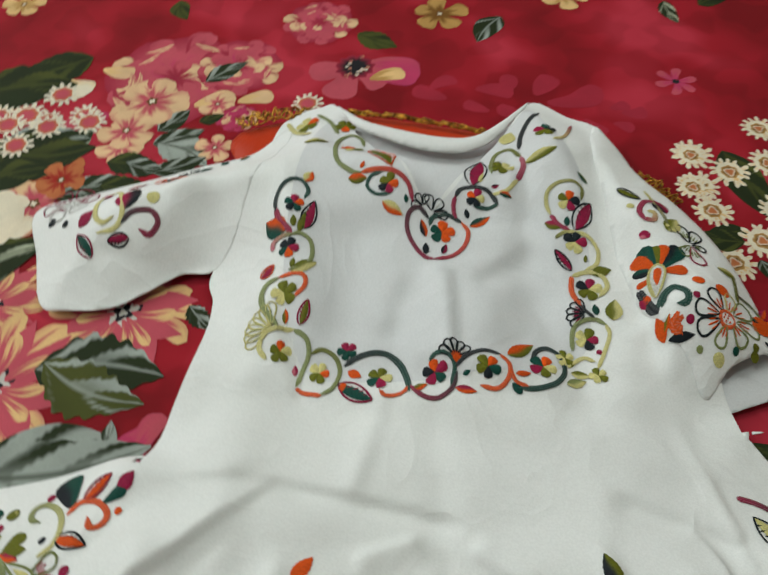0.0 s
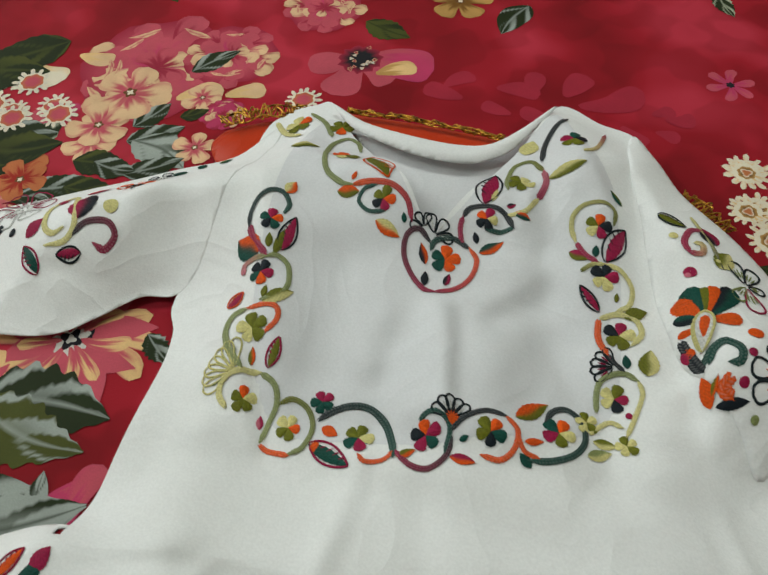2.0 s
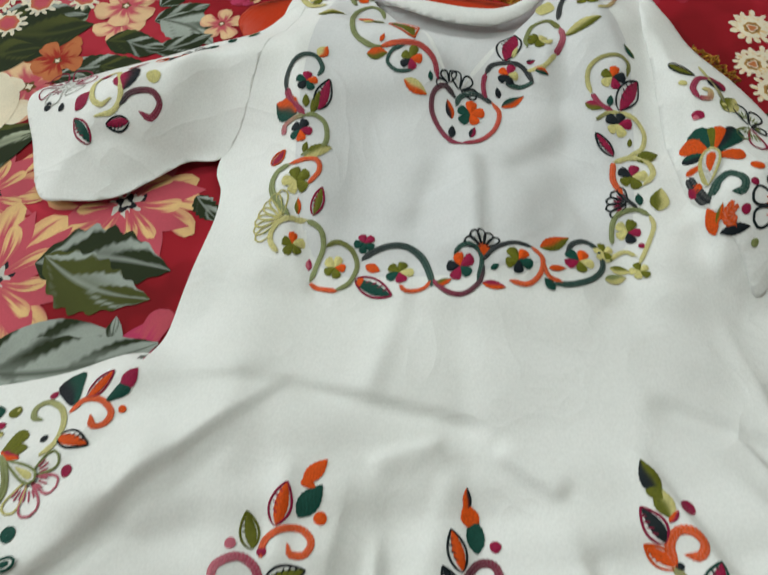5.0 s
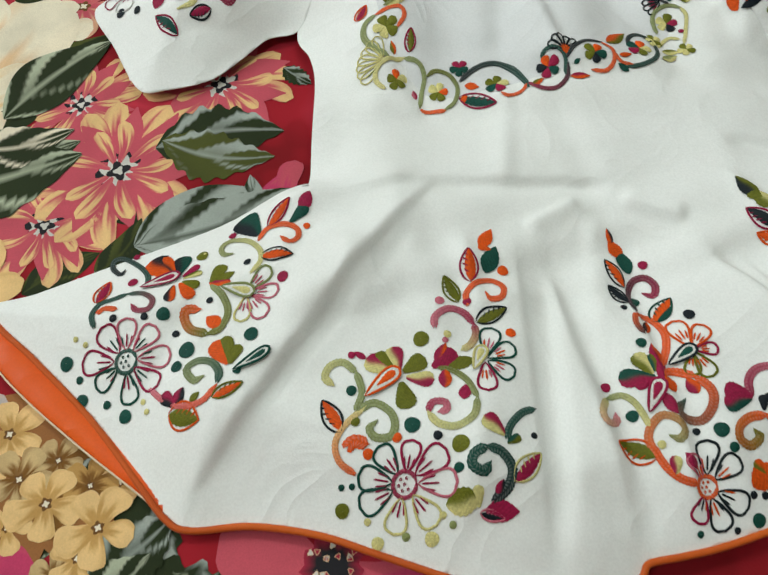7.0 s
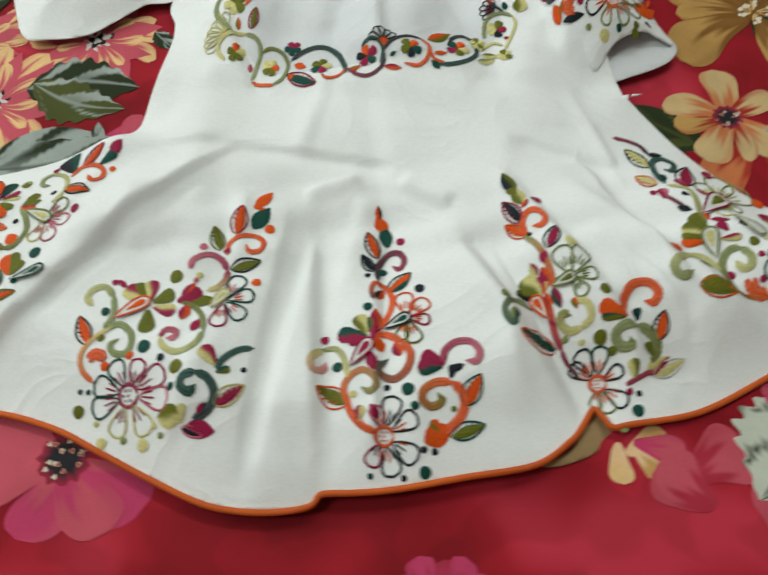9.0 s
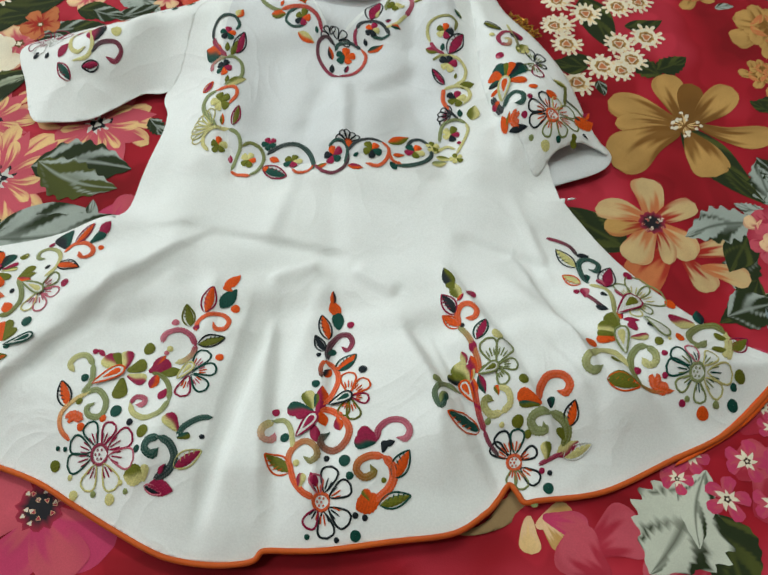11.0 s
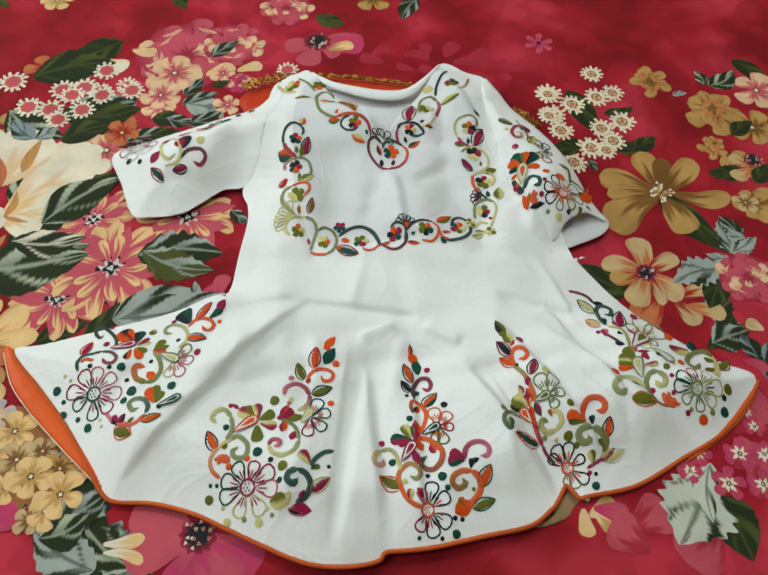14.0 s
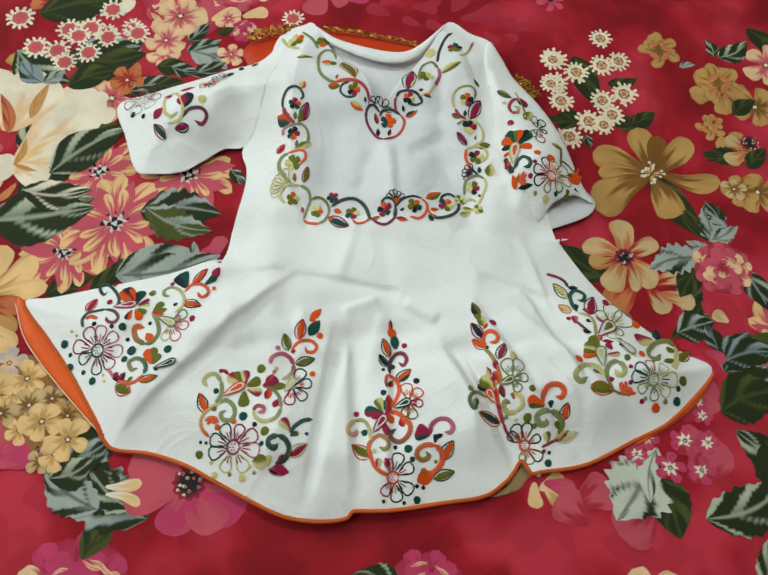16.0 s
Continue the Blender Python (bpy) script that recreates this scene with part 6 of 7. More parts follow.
leaf("o", "l", 0.4, (-0.2026, -0.1714), (-0.1881, -0.1665), True)
petal("m", "b", 0.8, (-0.2217, -0.1701), (-0.2283, -0.1624))
leaf("b", "m", 0.7, (-0.2218, -0.1693), (-0.2165, -0.1626))
leaf("l", "l", 0.6, (-0.2137, -0.1703), (-0.2085, -0.1674))
leaf("l", "o", 0.75, (-0.2250, -0.1720), (-0.2099, -0.1796), True)
# worked on the second panel
leaf("o", "o", 0.5, (-0.0667, -0.1106), (-0.0584, -0.0990))
petal("o", "o", 0.8, (-0.0615, -0.1124), (-0.0675, -0.1092))
leaf("g", "g", 0.55, (-0.0671, -0.1248), (-0.0587, -0.1105))
leaf("o", "m", 0.5, (-0.0759, -0.1294), (-0.0730, -0.1114), True)
leaf("l", "l", 0.5, (-0.0837, -0.1394), (-0.0878, -0.1248), True)
vine("o", "o", 0.00125, (-0.0793, -0.1427), (-0.0788, -0.1355), (-0.0727, -0.1305), (-0.0652, -0.1295), (-0.0601, -0.1340), (-0.0618, -0.1393), (-0.0673, -0.1399), (-0.0692, -0.1365))
dot("o", (-0.0579, -0.1243), 0.0028)
dot("p", (-0.0923, -0.1378), 0.0023)
dot("m", (-0.0793, -0.1398), 0.0021)
leaf("l", "b", 0.45, (-0.0768, -0.1503), (-0.0608, -0.1453), True)
vine("p", "m", 0.00150, (-0.0973, -0.1528), (-0.0961, -0.1467), (-0.0887, -0.1426), (-0.0818, -0.1454), (-0.0780, -0.1516))
vine("m", "y", 0.00150, (-0.0780, -0.1516), (-0.0784, -0.1573), (-0.0819, -0.1624), (-0.0865, -0.1648))
dot("y", (-0.0919, -0.1561), 0.0019)
dot("p", (-0.0934, -0.1590), 0.0015)
dot("l", (-0.1045, -0.1566), 0.0037)
dot("o", (-0.0619, -0.1588), 0.0025)
petal("m", "m", 0.8, (-0.1017, -0.1715), (-0.0893, -0.1655))
leaf("o", "m", 0.5, (-0.0997, -0.1700), (-0.0934, -0.1606))
leaf("l", "l", 0.5, (-0.0943, -0.1715), (-0.0811, -0.1706))
bloom((-0.0772, -0.1713), "po", "", 0.85, ("g", (-0.0701, -0.1549)), ("g", (-0.0620, -0.1668)), ("g", (-0.0658, -0.1816)), ("m", (-0.0791, -0.1873)))
drop("y", "y", 0.6, (-0.0834, -0.1760), (-0.0764, -0.1644))
vine("l", "s", 0.00125, (-0.0997, -0.1717), (-0.0927, -0.1744), (-0.0872, -0.1809), (-0.0847, -0.1900))
vine("s", "y", 0.00140, (-0.0847, -0.1900), (-0.0880, -0.1981), (-0.0961, -0.2015), (-0.1038, -0.1989), (-0.1074, -0.1929))
vine("m", "p", 0.00140, (-0.1074, -0.1929), (-0.1047, -0.1887), (-0.0993, -0.1897), (-0.0992, -0.1934), (-0.1027, -0.1939))
leaf("o", "m", 0.6, (-0.0979, -0.1827), (-0.0958, -0.1727))
leaf("m", "m", 0.7, (-0.0909, -0.1899), (-0.0883, -0.1825))
petal("m", "y", 0.8, (-0.1189, -0.1709), (-0.1314, -0.1618))
petal("l", "l", 0.7, (-0.1186, -0.1705), (-0.1264, -0.1595))
petal("m", "y", 0.8, (-0.1170, -0.1702), (-0.1182, -0.1574))
petal("l", "l", 0.9, (-0.1151, -0.1711), (-0.1041, -0.1659))
petal("m", "y", 0.75, (-0.1142, -0.1741), (-0.1019, -0.1777))
petal("l", "l", 0.85, (-0.1169, -0.1760), (-0.1158, -0.1894))
drop("o", "o", 0.5, (-0.1340, -0.1803), (-0.1167, -0.1693))
vine("s", "s", 0.00140, (-0.1393, -0.1862), (-0.1352, -0.1779), (-0.1366, -0.1682))
vine("s", "y", 0.00150, (-0.1366, -0.1682), (-0.1419, -0.1621), (-0.1481, -0.1630), (-0.1512, -0.1680), (-0.1479, -0.1722))
dot("g", (-0.1399, -0.1763), 0.0024)
leaf("o", "k", 0.5, (-0.1471, -0.1942), (-0.1536, -0.1785), True)
leaf("m", "m", 0.5, (-0.1314, -0.1618), (-0.1362, -0.1574))
vine("o", "y", 0.00120, (-0.1426, -0.2128), (-0.1491, -0.2066), (-0.1504, -0.1994), (-0.1467, -0.1931), (-0.1409, -0.1887), (-0.1347, -0.1850))
vine("s", "s", 0.00150, (-0.1393, -0.1869), (-0.1308, -0.1837), (-0.1240, -0.1891), (-0.1226, -0.1955), (-0.1254, -0.2001), (-0.1317, -0.1994), (-0.1341, -0.1951), (-0.1306, -0.1924))
dot("l", (-0.1400, -0.1907), 0.0022)
vine("o", "o", 0.00240, (-0.1461, -0.2019), (-0.1420, -0.1991), (-0.1365, -0.2011))
dot("o", (-0.1362, -0.2055), 0.0024)
dot("o", (-0.1226, -0.2012), 0.0022)
dot("g", (-0.1152, -0.1971), 0.0036)
dot("b", (-0.1050, -0.2040), 0.0020)
dot("l", (-0.0961, -0.2094), 0.0037)
dot("g", (-0.0984, -0.2187), 0.0021)
bloom((-0.1222, -0.2205), "mm", "m", 0.92, ("m", (-0.1159, -0.2038)), ("m", (-0.1024, -0.2103)), ("p", (-0.0998, -0.2239)), ("y", (-0.1111, -0.2387)), ("y", (-0.1301, -0.2389)), ("g", (-0.1431, -0.2258)), ("g", (-0.1419, -0.2135)), ("g", (-0.1314, -0.2035)))
leaf("y", "l", 0.7, (-0.1059, -0.2318), (-0.0903, -0.2324))
petal("y", "y", 0.7, (-0.0924, -0.2355), (-0.0917, -0.2271))
vine("b", "g", 0.00180, (-0.0868, -0.2345), (-0.0790, -0.2295), (-0.0760, -0.2225), (-0.0794, -0.2155), (-0.0854, -0.2128))
vine("g", "g", 0.00180, (-0.0854, -0.2128), (-0.0914, -0.2151), (-0.0927, -0.2194), (-0.0884, -0.2224), (-0.0854, -0.2197))
leaf("b", "m", 0.6, (-0.0840, -0.2326), (-0.0803, -0.2262))
leaf("m", "m", 0.6, (-0.0899, -0.2369), (-0.0755, -0.2394))
leaf("b", "p", 0.4, (-0.0922, -0.2374), (-0.0820, -0.2413), True)
petal("m", "y", 0.85, (-0.0763, -0.2084), (-0.0839, -0.1991))
vine("g", "g", 0.00140, (-0.0760, -0.2106), (-0.0730, -0.2045), (-0.0662, -0.1989), (-0.0598, -0.1975))
petal("l", "g", 0.7, (-0.0760, -0.2121), (-0.0694, -0.2093))
dot("b", (-0.0631, -0.2096), 0.0015)
leaf("m", "y", 0.5, (-0.0759, -0.2276), (-0.0619, -0.2175), True)
dot("g", (-0.1501, -0.2165), 0.0014)
dot("g", (-0.1453, -0.2170), 0.0014)
dot("l", (-0.1511, -0.2257), 0.0032)
dot("y", (-0.1374, -0.2413), 0.0028)
dot("s", (-0.1247, -0.2408), 0.0018)
dot("y", (-0.1138, -0.2436), 0.0031)
dot("y", (-0.1077, -0.2353), 0.0016)
dot("y", (-0.1406, -0.2320), 0.0016)
dot("m", (-0.1377, -0.1590), 0.0018)
dot("s", (-0.1041, -0.2398), 0.0016)
# worked on the third panel
leaf("b", "o", 0.4, (0.0027, -0.1145), (0.0020, -0.1048))
petal("o", "o", 0.9, (0.0058, -0.1176), (0.0000, -0.1164))
leaf("o", "o", 0.7, (0.0064, -0.1212), (0.0012, -0.1114))
leaf("g", "g", 0.5, (0.0077, -0.1311), (0.0051, -0.1160))
leaf("o", "k", 0.45, (0.0017, -0.1389), (-0.0037, -0.1225), True)
leaf("b", "k", 0.5, (0.0001, -0.1483), (-0.0064, -0.1375), True)
dot("b", (-0.0029, -0.1511), 0.0016)
dot("m", (0.0148, -0.1278), 0.0024)
vine("b", "m", 0.00140, (0.0028, -0.1547), (0.0025, -0.1446), (0.0074, -0.1355), (0.0139, -0.1348), (0.0170, -0.1403), (0.0145, -0.1459), (0.0108, -0.1430))
petal("g", "g", 0.8, (0.0019, -0.1508), (0.0066, -0.1451))
leaf("o", "g", 0.55, (0.0084, -0.1607), (0.0203, -0.1501), True)
leaf("g", "g", 0.4, (0.0103, -0.1615), (0.0191, -0.1548))
vine("o", "o", 0.00140, (0.0012, -0.1551), (0.0077, -0.1592), (0.0108, -0.1676), (0.0089, -0.1764), (0.0034, -0.1858))
vine("o", "b", 0.00120, (0.0012, -0.1551), (-0.0005, -0.1609), (0.0009, -0.1673))
leaf("o", "b", 0.6, (0.0026, -0.1671), (0.0057, -0.1599))
leaf("o", "m", 0.6, (0.0030, -0.1850), (0.0020, -0.1734))
dot("g", (-0.0022, -0.1722), 0.0025)
dot("b", (0.0251, -0.1610), 0.0027)
bloom((0.0185, -0.1803), "oo", "", 0.85, ("o", (0.0163, -0.1630)), ("o", (0.0290, -0.1686)), ("m", (0.0303, -0.1815)), ("l", (0.0232, -0.1945)), ("l", (0.0151, -0.1923)))
drop("k", "g", 0.6, (0.0066, -0.1850), (0.0201, -0.1788))
petal("g", "m", 0.7, (-0.0016, -0.1904), (-0.0176, -0.1879))
petal("m", "m", 0.6, (-0.0020, -0.1908), (-0.0118, -0.1936))
petal("y", "l", 0.8, (-0.0023, -0.1887), (-0.0072, -0.1772))
petal("l", "g", 0.6, (-0.0010, -0.1877), (-0.0003, -0.1787))
petal("m", "m", 0.6, (0.0001, -0.1931), (0.0033, -0.1825))
drop("m", "m", 0.55, (-0.0100, -0.2064), (0.0002, -0.1915))
petal("b", "b", 0.6, (-0.0075, -0.2027), (-0.0044, -0.1974))
vine("o", "o", 0.00160, (-0.0001, -0.1898), (0.0071, -0.1883), (0.0155, -0.1928))
vine("o", "g", 0.00170, (0.0155, -0.1928), (0.0201, -0.2001), (0.0187, -0.2075), (0.0127, -0.2128), (0.0064, -0.2112), (0.0040, -0.2069), (0.0082, -0.2027))
leaf("o", "o", 0.7, (0.0059, -0.1982), (0.0022, -0.1901))
leaf("o", "m", 0.7, (0.0148, -0.2009), (0.0121, -0.1930))
leaf("m", "m", 0.5, (0.0026, -0.2091), (-0.0014, -0.1977))
vine("y", "s", 0.00125, (-0.0109, -0.2132), (-0.0138, -0.2012), (-0.0185, -0.1958), (-0.0250, -0.1959))
vine("y", "p", 0.00160, (-0.0250, -0.1959), (-0.0300, -0.2028), (-0.0287, -0.2081), (-0.0241, -0.2074), (-0.0232, -0.2038))
dot("m", (-0.0240, -0.1906), 0.0023)
dot("g", (-0.0168, -0.2062), 0.0027)
vine("o", "s", 0.00150, (-0.0103, -0.2280), (-0.0131, -0.2185), (-0.0108, -0.2125), (-0.0045, -0.2084), (0.0013, -0.2114), (0.0032, -0.2162), (-0.0000, -0.2197), (-0.0037, -0.2179))
vine("o", "o", 0.00140, (-0.0125, -0.2204), (-0.0090, -0.2303), (-0.0034, -0.2363), (0.0032, -0.2393))
leaf("l", "o", 0.6, (-0.0121, -0.2263), (-0.0265, -0.2166), True)
petal("y", "m", 0.7, (-0.0063, -0.2354), (-0.0039, -0.2264))
leaf("m", "m", 0.6, (0.0043, -0.2330), (0.0002, -0.2260))
dot("y", (-0.0084, -0.2209), 0.0019)
dot("b", (0.0085, -0.2174), 0.0017)
dot("g", (0.0188, -0.2185), 0.0033)
dot("g", (0.0223, -0.2266), 0.0022)
bloom((0.0073, -0.2404), "ko", "o", 0.95, ("k", (0.0119, -0.2218)), ("k", (0.0231, -0.2312)), ("k", (0.0233, -0.2511)), ("k", (0.0117, -0.2586)), ("m", (0.0000, -0.2542)), ("p", (0.0024, -0.2270)))
petal("m", "m", 0.9, (0.0369, -0.2062), (0.0252, -0.2017))
petal("m", "g", 0.8, (0.0360, -0.2072), (0.0235, -0.2080))
vine("m", "p", 0.00160, (0.0365, -0.2065), (0.0372, -0.1996), (0.0427, -0.1944), (0.0504, -0.1941), (0.0547, -0.1992), (0.0530, -0.2045), (0.0484, -0.2046))
petal("b", "b", 0.8, (0.0401, -0.2132), (0.0414, -0.2064))
leaf("b", "b", 0.6, (0.0408, -0.2090), (0.0467, -0.2064))
vine("o", "o", 0.00200, (0.0351, -0.2398), (0.0437, -0.2322), (0.0468, -0.2254), (0.0453, -0.2191), (0.0407, -0.2151))
vine("o", "l", 0.00170, (0.0407, -0.2151), (0.0331, -0.2150), (0.0271, -0.2186), (0.0260, -0.2236), (0.0304, -0.2266), (0.0355, -0.2239), (0.0339, -0.2207))
leaf("o", "o", 0.7, (0.0268, -0.2434), (0.0404, -0.2353))
petal("o", "l", 0.7, (0.0350, -0.2405), (0.0307, -0.2326))
dot("l", (0.0414, -0.2273), 0.0015)
leaf("o", "g", 0.55, (0.0464, -0.2257), (0.0550, -0.2111), True)
leaf("l", "g", 0.45, (0.0396, -0.2399), (0.0569, -0.2340), True)
dot("b", (0.0266, -0.2465), 0.0017)
dot("b", (0.0319, -0.2473), 0.0017)
dot("g", (0.0272, -0.2566), 0.0030)
dot("b", (0.0169, -0.2592), 0.0015)
dot("g", (0.0005, -0.2585), 0.0015)
# worked on the fourth panel
leaf("l", "b", 0.5, (0.0784, -0.1044), (0.0727, -0.0895))
petal("l", "l", 0.8, (0.0807, -0.1076), (0.0754, -0.1002))
leaf("y", "l", 0.55, (0.0823, -0.1134), (0.0777, -0.1007))
dot("m", (0.0902, -0.1079), 0.0034)
leaf("k", "m", 0.5, (0.0801, -0.1230), (0.0718, -0.1089), True)
leaf("o", "o", 0.5, (0.0836, -0.1318), (0.0726, -0.1234), True)
leaf("m", "o", 0.5, (0.0814, -0.1153), (0.0850, -0.1104))
vine("o", "o", 0.00150, (0.0830, -0.1311), (0.0815, -0.1233), (0.0841, -0.1183), (0.0893, -0.1184), (0.0932, -0.1226), (0.0914, -0.1273), (0.0871, -0.1270))
leaf("m", "g", 0.5, (0.0921, -0.1430), (0.0987, -0.1289), True)
dot("y", (0.1051, -0.1397), 0.0037)
dot("b", (0.0844, -0.1312), 0.0016)
vine("s", "o", 0.00130, (0.0823, -0.1309), (0.0875, -0.1397), (0.0914, -0.1484), (0.0941, -0.1565), (0.0948, -0.1632))
leaf("m", "m", 0.5, (0.0916, -0.1510), (0.0893, -0.1423))
leaf("o", "m", 0.6, (0.0931, -0.1621), (0.0894, -0.1518))
leaf("m", "y", 0.5, (0.0872, -0.1554), (0.0840, -0.1481))
bloom((0.1040, -0.1596), "ss", "", 0.9, ("s", (0.0979, -0.1434)), ("s", (0.1114, -0.1430)), ("s", (0.1167, -0.1584)), ("s", (0.1098, -0.1696)))
drop("s", "l", 0.7, (0.0941, -0.1627), (0.1052, -0.1587))
dot("l", (0.0978, -0.1602), 0.0022)
petal("y", "l", 0.8, (0.0890, -0.1661), (0.0805, -0.1545))
petal("m", "y", 0.6, (0.0897, -0.1648), (0.0871, -0.1561))
petal("l", "b", 0.7, (0.0872, -0.1660), (0.0761, -0.1633))
petal("y", "o", 0.5, (0.0908, -0.1658), (0.0915, -0.1581))
drop("o", "o", 0.6, (0.0920, -0.1773), (0.0847, -0.1655))
leaf("o", "m", 0.5, (0.0925, -0.1740), (0.0915, -0.1646))
leaf("g", "m", 0.4, (0.0944, -0.1631), (0.0985, -0.1739))
vine("o", "m", 0.00130, (0.0915, -0.1649), (0.0932, -0.1741), (0.0954, -0.1834), (0.0992, -0.1928))
vine("m", "k", 0.00100, (0.0992, -0.1928), (0.1019, -0.1987), (0.1076, -0.2057))
vine("g", "s", 0.00140, (0.0752, -0.1806), (0.0722, -0.1847), (0.0689, -0.1802), (0.0690, -0.1749), (0.0751, -0.1694), (0.0838, -0.1717))
leaf("s", "g", 0.6, (0.0757, -0.1751), (0.0716, -0.1835))
leaf("g", "o", 0.55, (0.0962, -0.1928), (0.0763, -0.1875), True)
leaf("m", "m", 0.4, (0.0965, -0.1823), (0.0924, -0.1774))
vine("y", "y", 0.00150, (0.1054, -0.1703), (0.1110, -0.1736), (0.1126, -0.1799), (0.1082, -0.1843))
vine("y", "l", 0.00160, (0.1082, -0.1843), (0.1022, -0.1846), (0.0983, -0.1803), (0.0988, -0.1763), (0.1023, -0.1777))
petal("o", "l", 0.7, (0.1059, -0.1752), (0.1040, -0.1700))
dot("l", (0.1175, -0.1889), 0.0034)
dot("l", (0.1235, -0.1950), 0.0022)
dot("l", (0.1199, -0.1672), 0.0030)
dot("s", (0.1007, -0.1880), 0.0018)
dot("s", (0.0697, -0.1680), 0.0028)
dot("y", (0.1087, -0.1902), 0.0015)
vine("o", "o", 0.00190, (0.1286, -0.1784), (0.1306, -0.1691), (0.1351, -0.1635), (0.1426, -0.1627), (0.1470, -0.1676), (0.1450, -0.1725), (0.1409, -0.1722))
petal("g", "b", 0.9, (0.1369, -0.1807), (0.1363, -0.1749))
petal("o", "o", 0.65, (0.1306, -0.1801), (0.1163, -0.1751))
petal("g", "l", 0.45, (0.1294, -0.1815), (0.1174, -0.1798))
vine("l", "s", 0.00200, (0.1440, -0.2017), (0.1471, -0.1928), (0.1437, -0.1862), (0.1366, -0.1830))
vine("s", "s", 0.00190, (0.1366, -0.1830), (0.1274, -0.1854), (0.1247, -0.1888), (0.1277, -0.1936), (0.1327, -0.1937), (0.1319, -0.1910))
petal("l", "l", 0.8, (0.1463, -0.1977), (0.1409, -0.1908))
leaf("o", "k", 0.6, (0.1470, -0.1898), (0.1503, -0.1766), True)
vine("m", "m", 0.00100, (0.1302, -0.2109), (0.1401, -0.2059), (0.1477, -0.2010))
leaf("m", "y", 0.5, (0.1405, -0.2059), (0.1534, -0.1967))
leaf("y", "w", 0.4, (0.1445, -0.2062), (0.1613, -0.1980), True)
petal("l", "y", 0.8, (0.1348, -0.2085), (0.1338, -0.1990))
bloom((0.1168, -0.2093), "oo", "o", 0.9, ("k", (0.1072, -0.1939)), ("g", (0.1182, -0.1925)), ("k", (0.1288, -0.2027)), ("k", (0.1305, -0.2203)), ("s", (0.1220, -0.2242)), ("s", (0.1147, -0.2221)), ("k", (0.1034, -0.2003)))
dot("m", (0.1322, -0.2139), 0.0017)
dot("b", (0.1368, -0.2149), 0.0015)
dot("g", (0.1360, -0.2231), 0.0031)
dot("s", (0.1274, -0.2323), 0.0023)
# worked on the fifth panel
vine("m", "b", 0.00130, (0.1430, -0.0538), (0.1526, -0.0555), (0.1595, -0.0590), (0.1632, -0.0660))
leaf("b", "b", 0.5, (0.1626, -0.0666), (0.1722, -0.0649))
vine("g", "g", 0.00160, (0.1669, -0.0924), (0.1636, -0.0844), (0.1631, -0.0750), (0.1674, -0.0691), (0.1730, -0.0688), (0.1774, -0.0724), (0.1745, -0.0790), (0.1701, -0.0787))
petal("g", "b", 0.8, (0.1656, -0.0912), (0.1672, -0.0839))
leaf("y", "k", 0.55, (0.1600, -0.0784), (0.1490, -0.0633), True)
leaf("y", "o", 0.6, (0.1616, -0.0928), (0.1513, -0.0855), True)
leaf("m", "b", 0.5, (0.1767, -0.0947), (0.1857, -0.0728), True)
petal("p", "m", 0.8, (0.1774, -0.0941), (0.1736, -0.0874))
dot("m", (0.1975, -0.0773), 0.0035)
dot("m", (0.1584, -0.0992), 0.0019)
petal("p", "m", 0.9, (0.1635, -0.1045), (0.1635, -0.0963))
vine("m", "b", 0.00100, (0.1630, -0.1015), (0.1682, -0.1066), (0.1729, -0.1112))
leaf("b", "b", 0.5, (0.1691, -0.1106), (0.1764, -0.1134))
petal("b", "b", 0.9, (0.1769, -0.1033), (0.1730, -0.1009))
vine("y", "l", 0.00130, (0.1670, -0.0936), (0.1765, -0.0965), (0.1795, -0.1033), (0.1801, -0.1144), (0.1814, -0.1235))
bloom((0.1939, -0.1056), "yy", "", 0.95, ("s", (0.1873, -0.0882)), ("s", (0.2056, -0.0783)), ("s", (0.2191, -0.0881)), ("s", (0.2058, -0.1120)), ("y", (0.1929, -0.1190)))
drop("m", "l", 0.7, (0.1811, -0.1168), (0.1984, -0.1003))
leaf("m", "p", 0.4, (0.1828, -0.0963), (0.1884, -0.1029))
dot("o", (0.2230, -0.0974), 0.0040)
leaf("b", "g", 0.7, (0.2408, -0.1115), (0.2402, -0.1005))
petal("m", "m", 0.7, (0.2260, -0.1134), (0.2195, -0.1108))
petal("m", "y", 0.9, (0.2358, -0.1120), (0.2169, -0.1157))
leaf("m", "o", 0.5, (0.1837, -0.1209), (0.1804, -0.1130))
petal("l", "l", 0.8, (0.1816, -0.1273), (0.1752, -0.1163))
petal("l", "y", 0.8, (0.1807, -0.1287), (0.1695, -0.1234))
petal("l", "l", 0.6, (0.1805, -0.1310), (0.1686, -0.1286))
petal("o", "o", 0.5, (0.1811, -0.1326), (0.1677, -0.1333))
drop("s", "y", 0.65, (0.1848, -0.1425), (0.1814, -0.1260))
petal("l", "l", 0.7, (0.1837, -0.1375), (0.1830, -0.1307))
petal("m", "m", 0.9, (0.1915, -0.1291), (0.1873, -0.1233))
petal("y", "m", 0.5, (0.1876, -0.1330), (0.1979, -0.1331))
leaf("m", "m", 0.35, (0.1841, -0.1210), (0.1938, -0.1223))
drop("s", "w", 0.5, (0.1966, -0.1191), (0.2108, -0.1318))
petal("b", "b", 0.9, (0.2015, -0.1265), (0.1983, -0.1235))
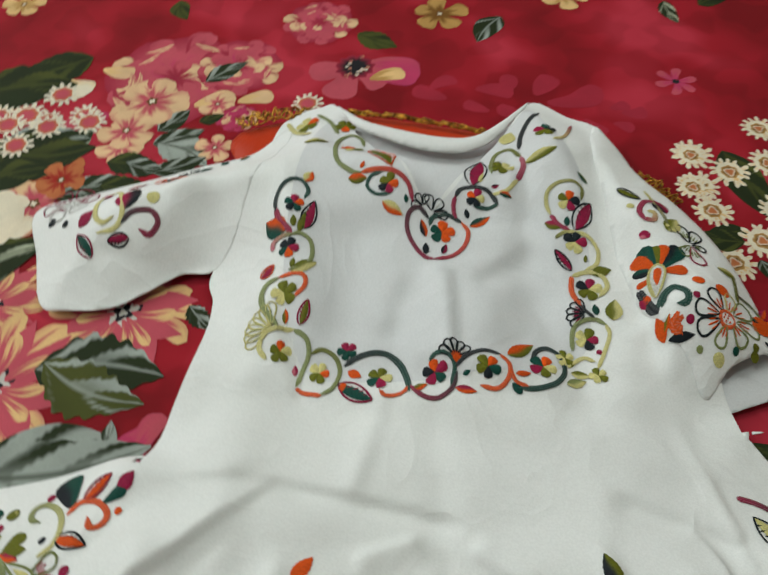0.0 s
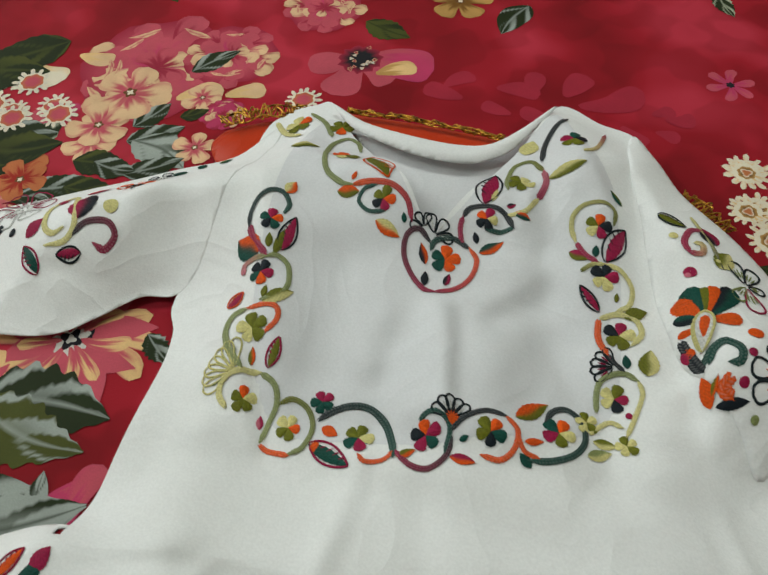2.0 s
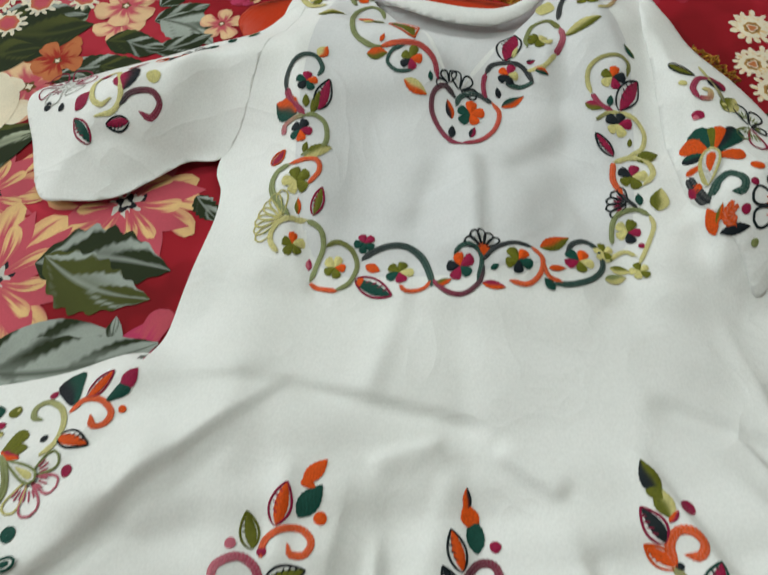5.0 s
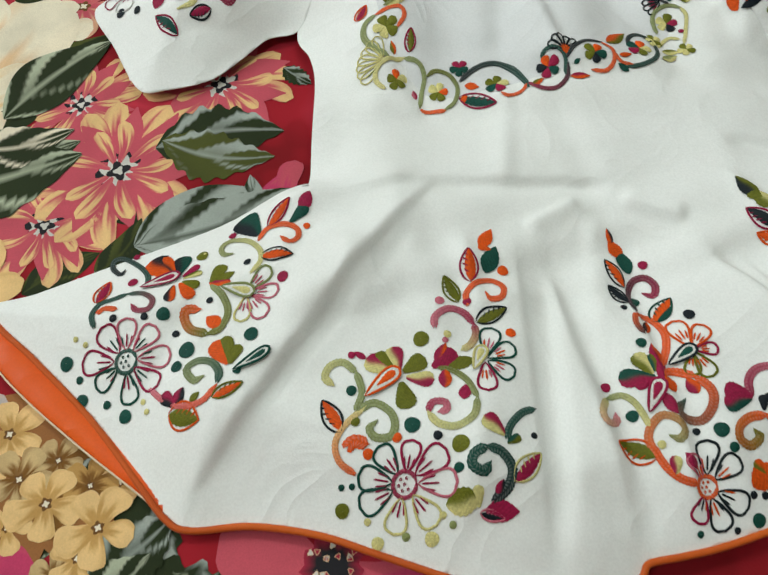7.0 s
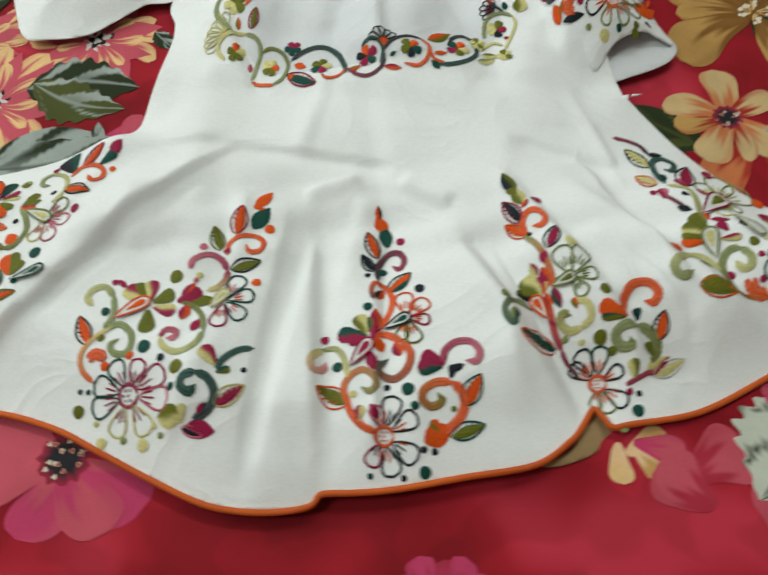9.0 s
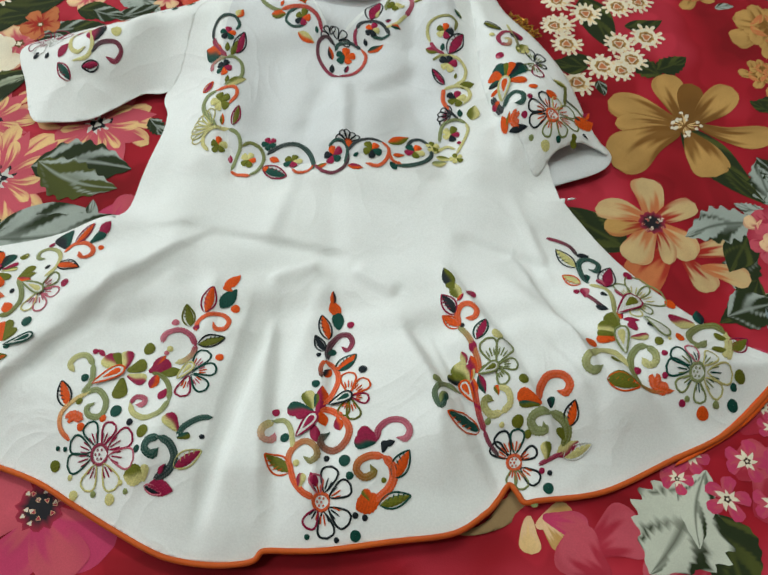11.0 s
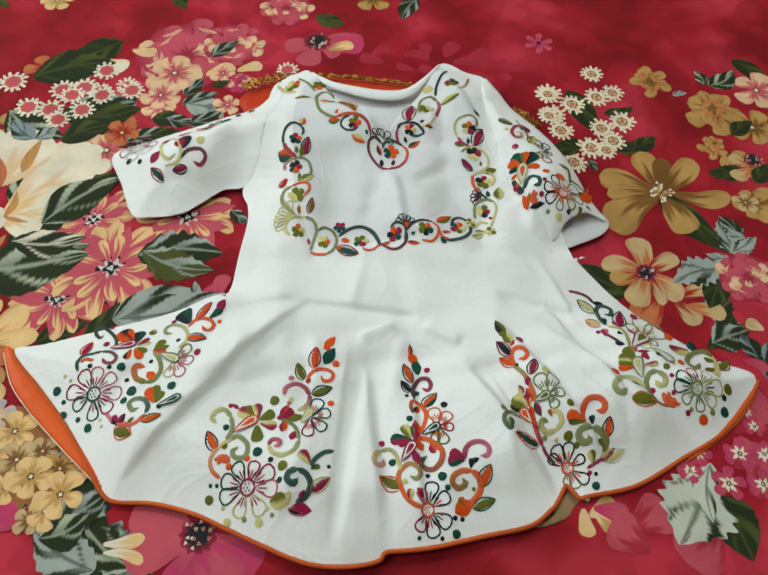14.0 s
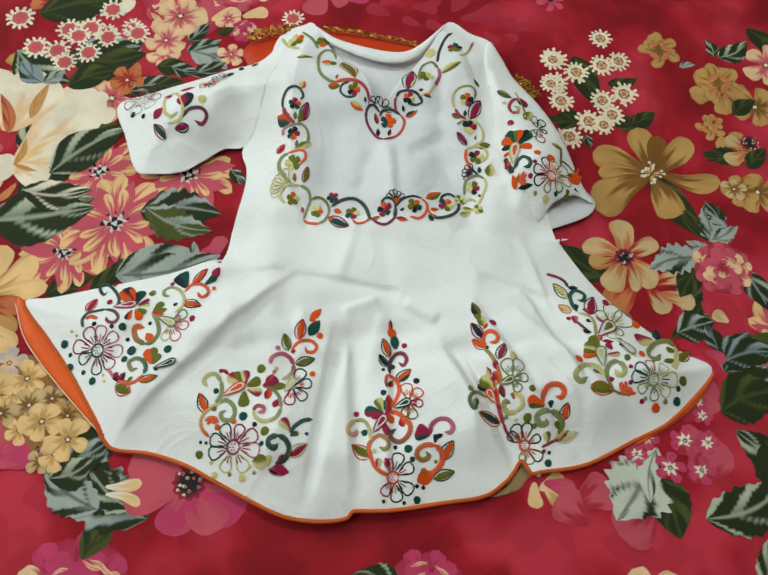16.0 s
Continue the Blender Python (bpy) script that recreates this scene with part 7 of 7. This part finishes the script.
leaf("g", "g", 0.6, (0.1984, -0.1178), (0.2027, -0.1211))
vine("y", "y", 0.00250, (0.2459, -0.1420), (0.2547, -0.1282), (0.2565, -0.1172))
vine("l", "s", 0.00190, (0.2565, -0.1172), (0.2504, -0.1113), (0.2389, -0.1146), (0.2270, -0.1253), (0.2255, -0.1322), (0.2318, -0.1340), (0.2380, -0.1279))
petal("l", "l", 0.8, (0.2565, -0.1215), (0.2467, -0.1201))
leaf("l", "l", 0.4, (0.2388, -0.1353), (0.2527, -0.1312))
leaf("l", "m", 0.6, (0.2545, -0.1304), (0.2698, -0.1197), True)
dot("l", (0.2036, -0.1360), 0.0027)
dot("o", (0.2179, -0.1311), 0.0030)
dot("s", (0.2276, -0.1364), 0.0020)
dot("m", (0.2058, -0.1439), 0.0018)
dot("o", (0.1635, -0.1375), 0.0039)
dot("m", (0.1902, -0.1538), 0.0024)
dot("m", (0.2061, -0.1563), 0.0018)
dot("l", (0.2555, -0.1506), 0.0041)
dot("g", (0.2509, -0.1573), 0.0025)
dot("g", (0.2503, -0.1675), 0.0038)
dot("s", (0.2389, -0.1688), 0.0023)
dot("o", (0.2303, -0.1744), 0.0039)
dot("s", (0.2201, -0.1678), 0.0017)
dot("m", (0.2172, -0.1702), 0.0021)
dot("y", (0.2103, -0.1337), 0.0013)
vine("l", "s", 0.00170, (0.1902, -0.1655), (0.1871, -0.1543), (0.1872, -0.1455), (0.1914, -0.1393), (0.1968, -0.1391))
vine("s", "y", 0.00170, (0.1968, -0.1391), (0.2007, -0.1439), (0.2004, -0.1493), (0.1963, -0.1502), (0.1939, -0.1466))
vine("y", "s", 0.00190, (0.1853, -0.1517), (0.1788, -0.1426), (0.1689, -0.1426), (0.1578, -0.1513), (0.1572, -0.1571), (0.1617, -0.1595), (0.1666, -0.1557))
petal("l", "l", 0.8, (0.1806, -0.1493), (0.1740, -0.1472))
leaf("l", "o", 0.5, (0.1691, -0.1632), (0.1896, -0.1656), True)
leaf("l", "l", 0.4, (0.1698, -0.1619), (0.1891, -0.1610))
vine("l", "o", 0.00110, (0.1871, -0.1630), (0.1970, -0.1654), (0.2111, -0.1642))
vine("o", "o", 0.00300, (0.2000, -0.1554), (0.2011, -0.1617), (0.2079, -0.1640))
bloom((0.2256, -0.1534), "gs", "s", 0.92, ("p", (0.2217, -0.1371)), ("y", (0.2380, -0.1397)), ("y", (0.2498, -0.1505)), ("y", (0.2424, -0.1633)), ("s", (0.2286, -0.1692)), ("s", (0.2135, -0.1629)), ("g", (0.2066, -0.1514)), ("g", (0.2100, -0.1419)))

# lace of the garment underneath
lace([(-0.1522, 0.2000), (-0.1381, 0.2090), (-0.1199, 0.2134), (-0.1014, 0.2161)], 0.011, 0.014)
lace([(-0.0759, 0.2200), (-0.0370, 0.2158), (-0.0065, 0.2102), (0.0232, 0.2036)], 0.003, 0.013)
lace([(0.1235, 0.1673), (0.1322, 0.1626), (0.1388, 0.1543), (0.1461, 0.1429)], 0.010, 0.010)
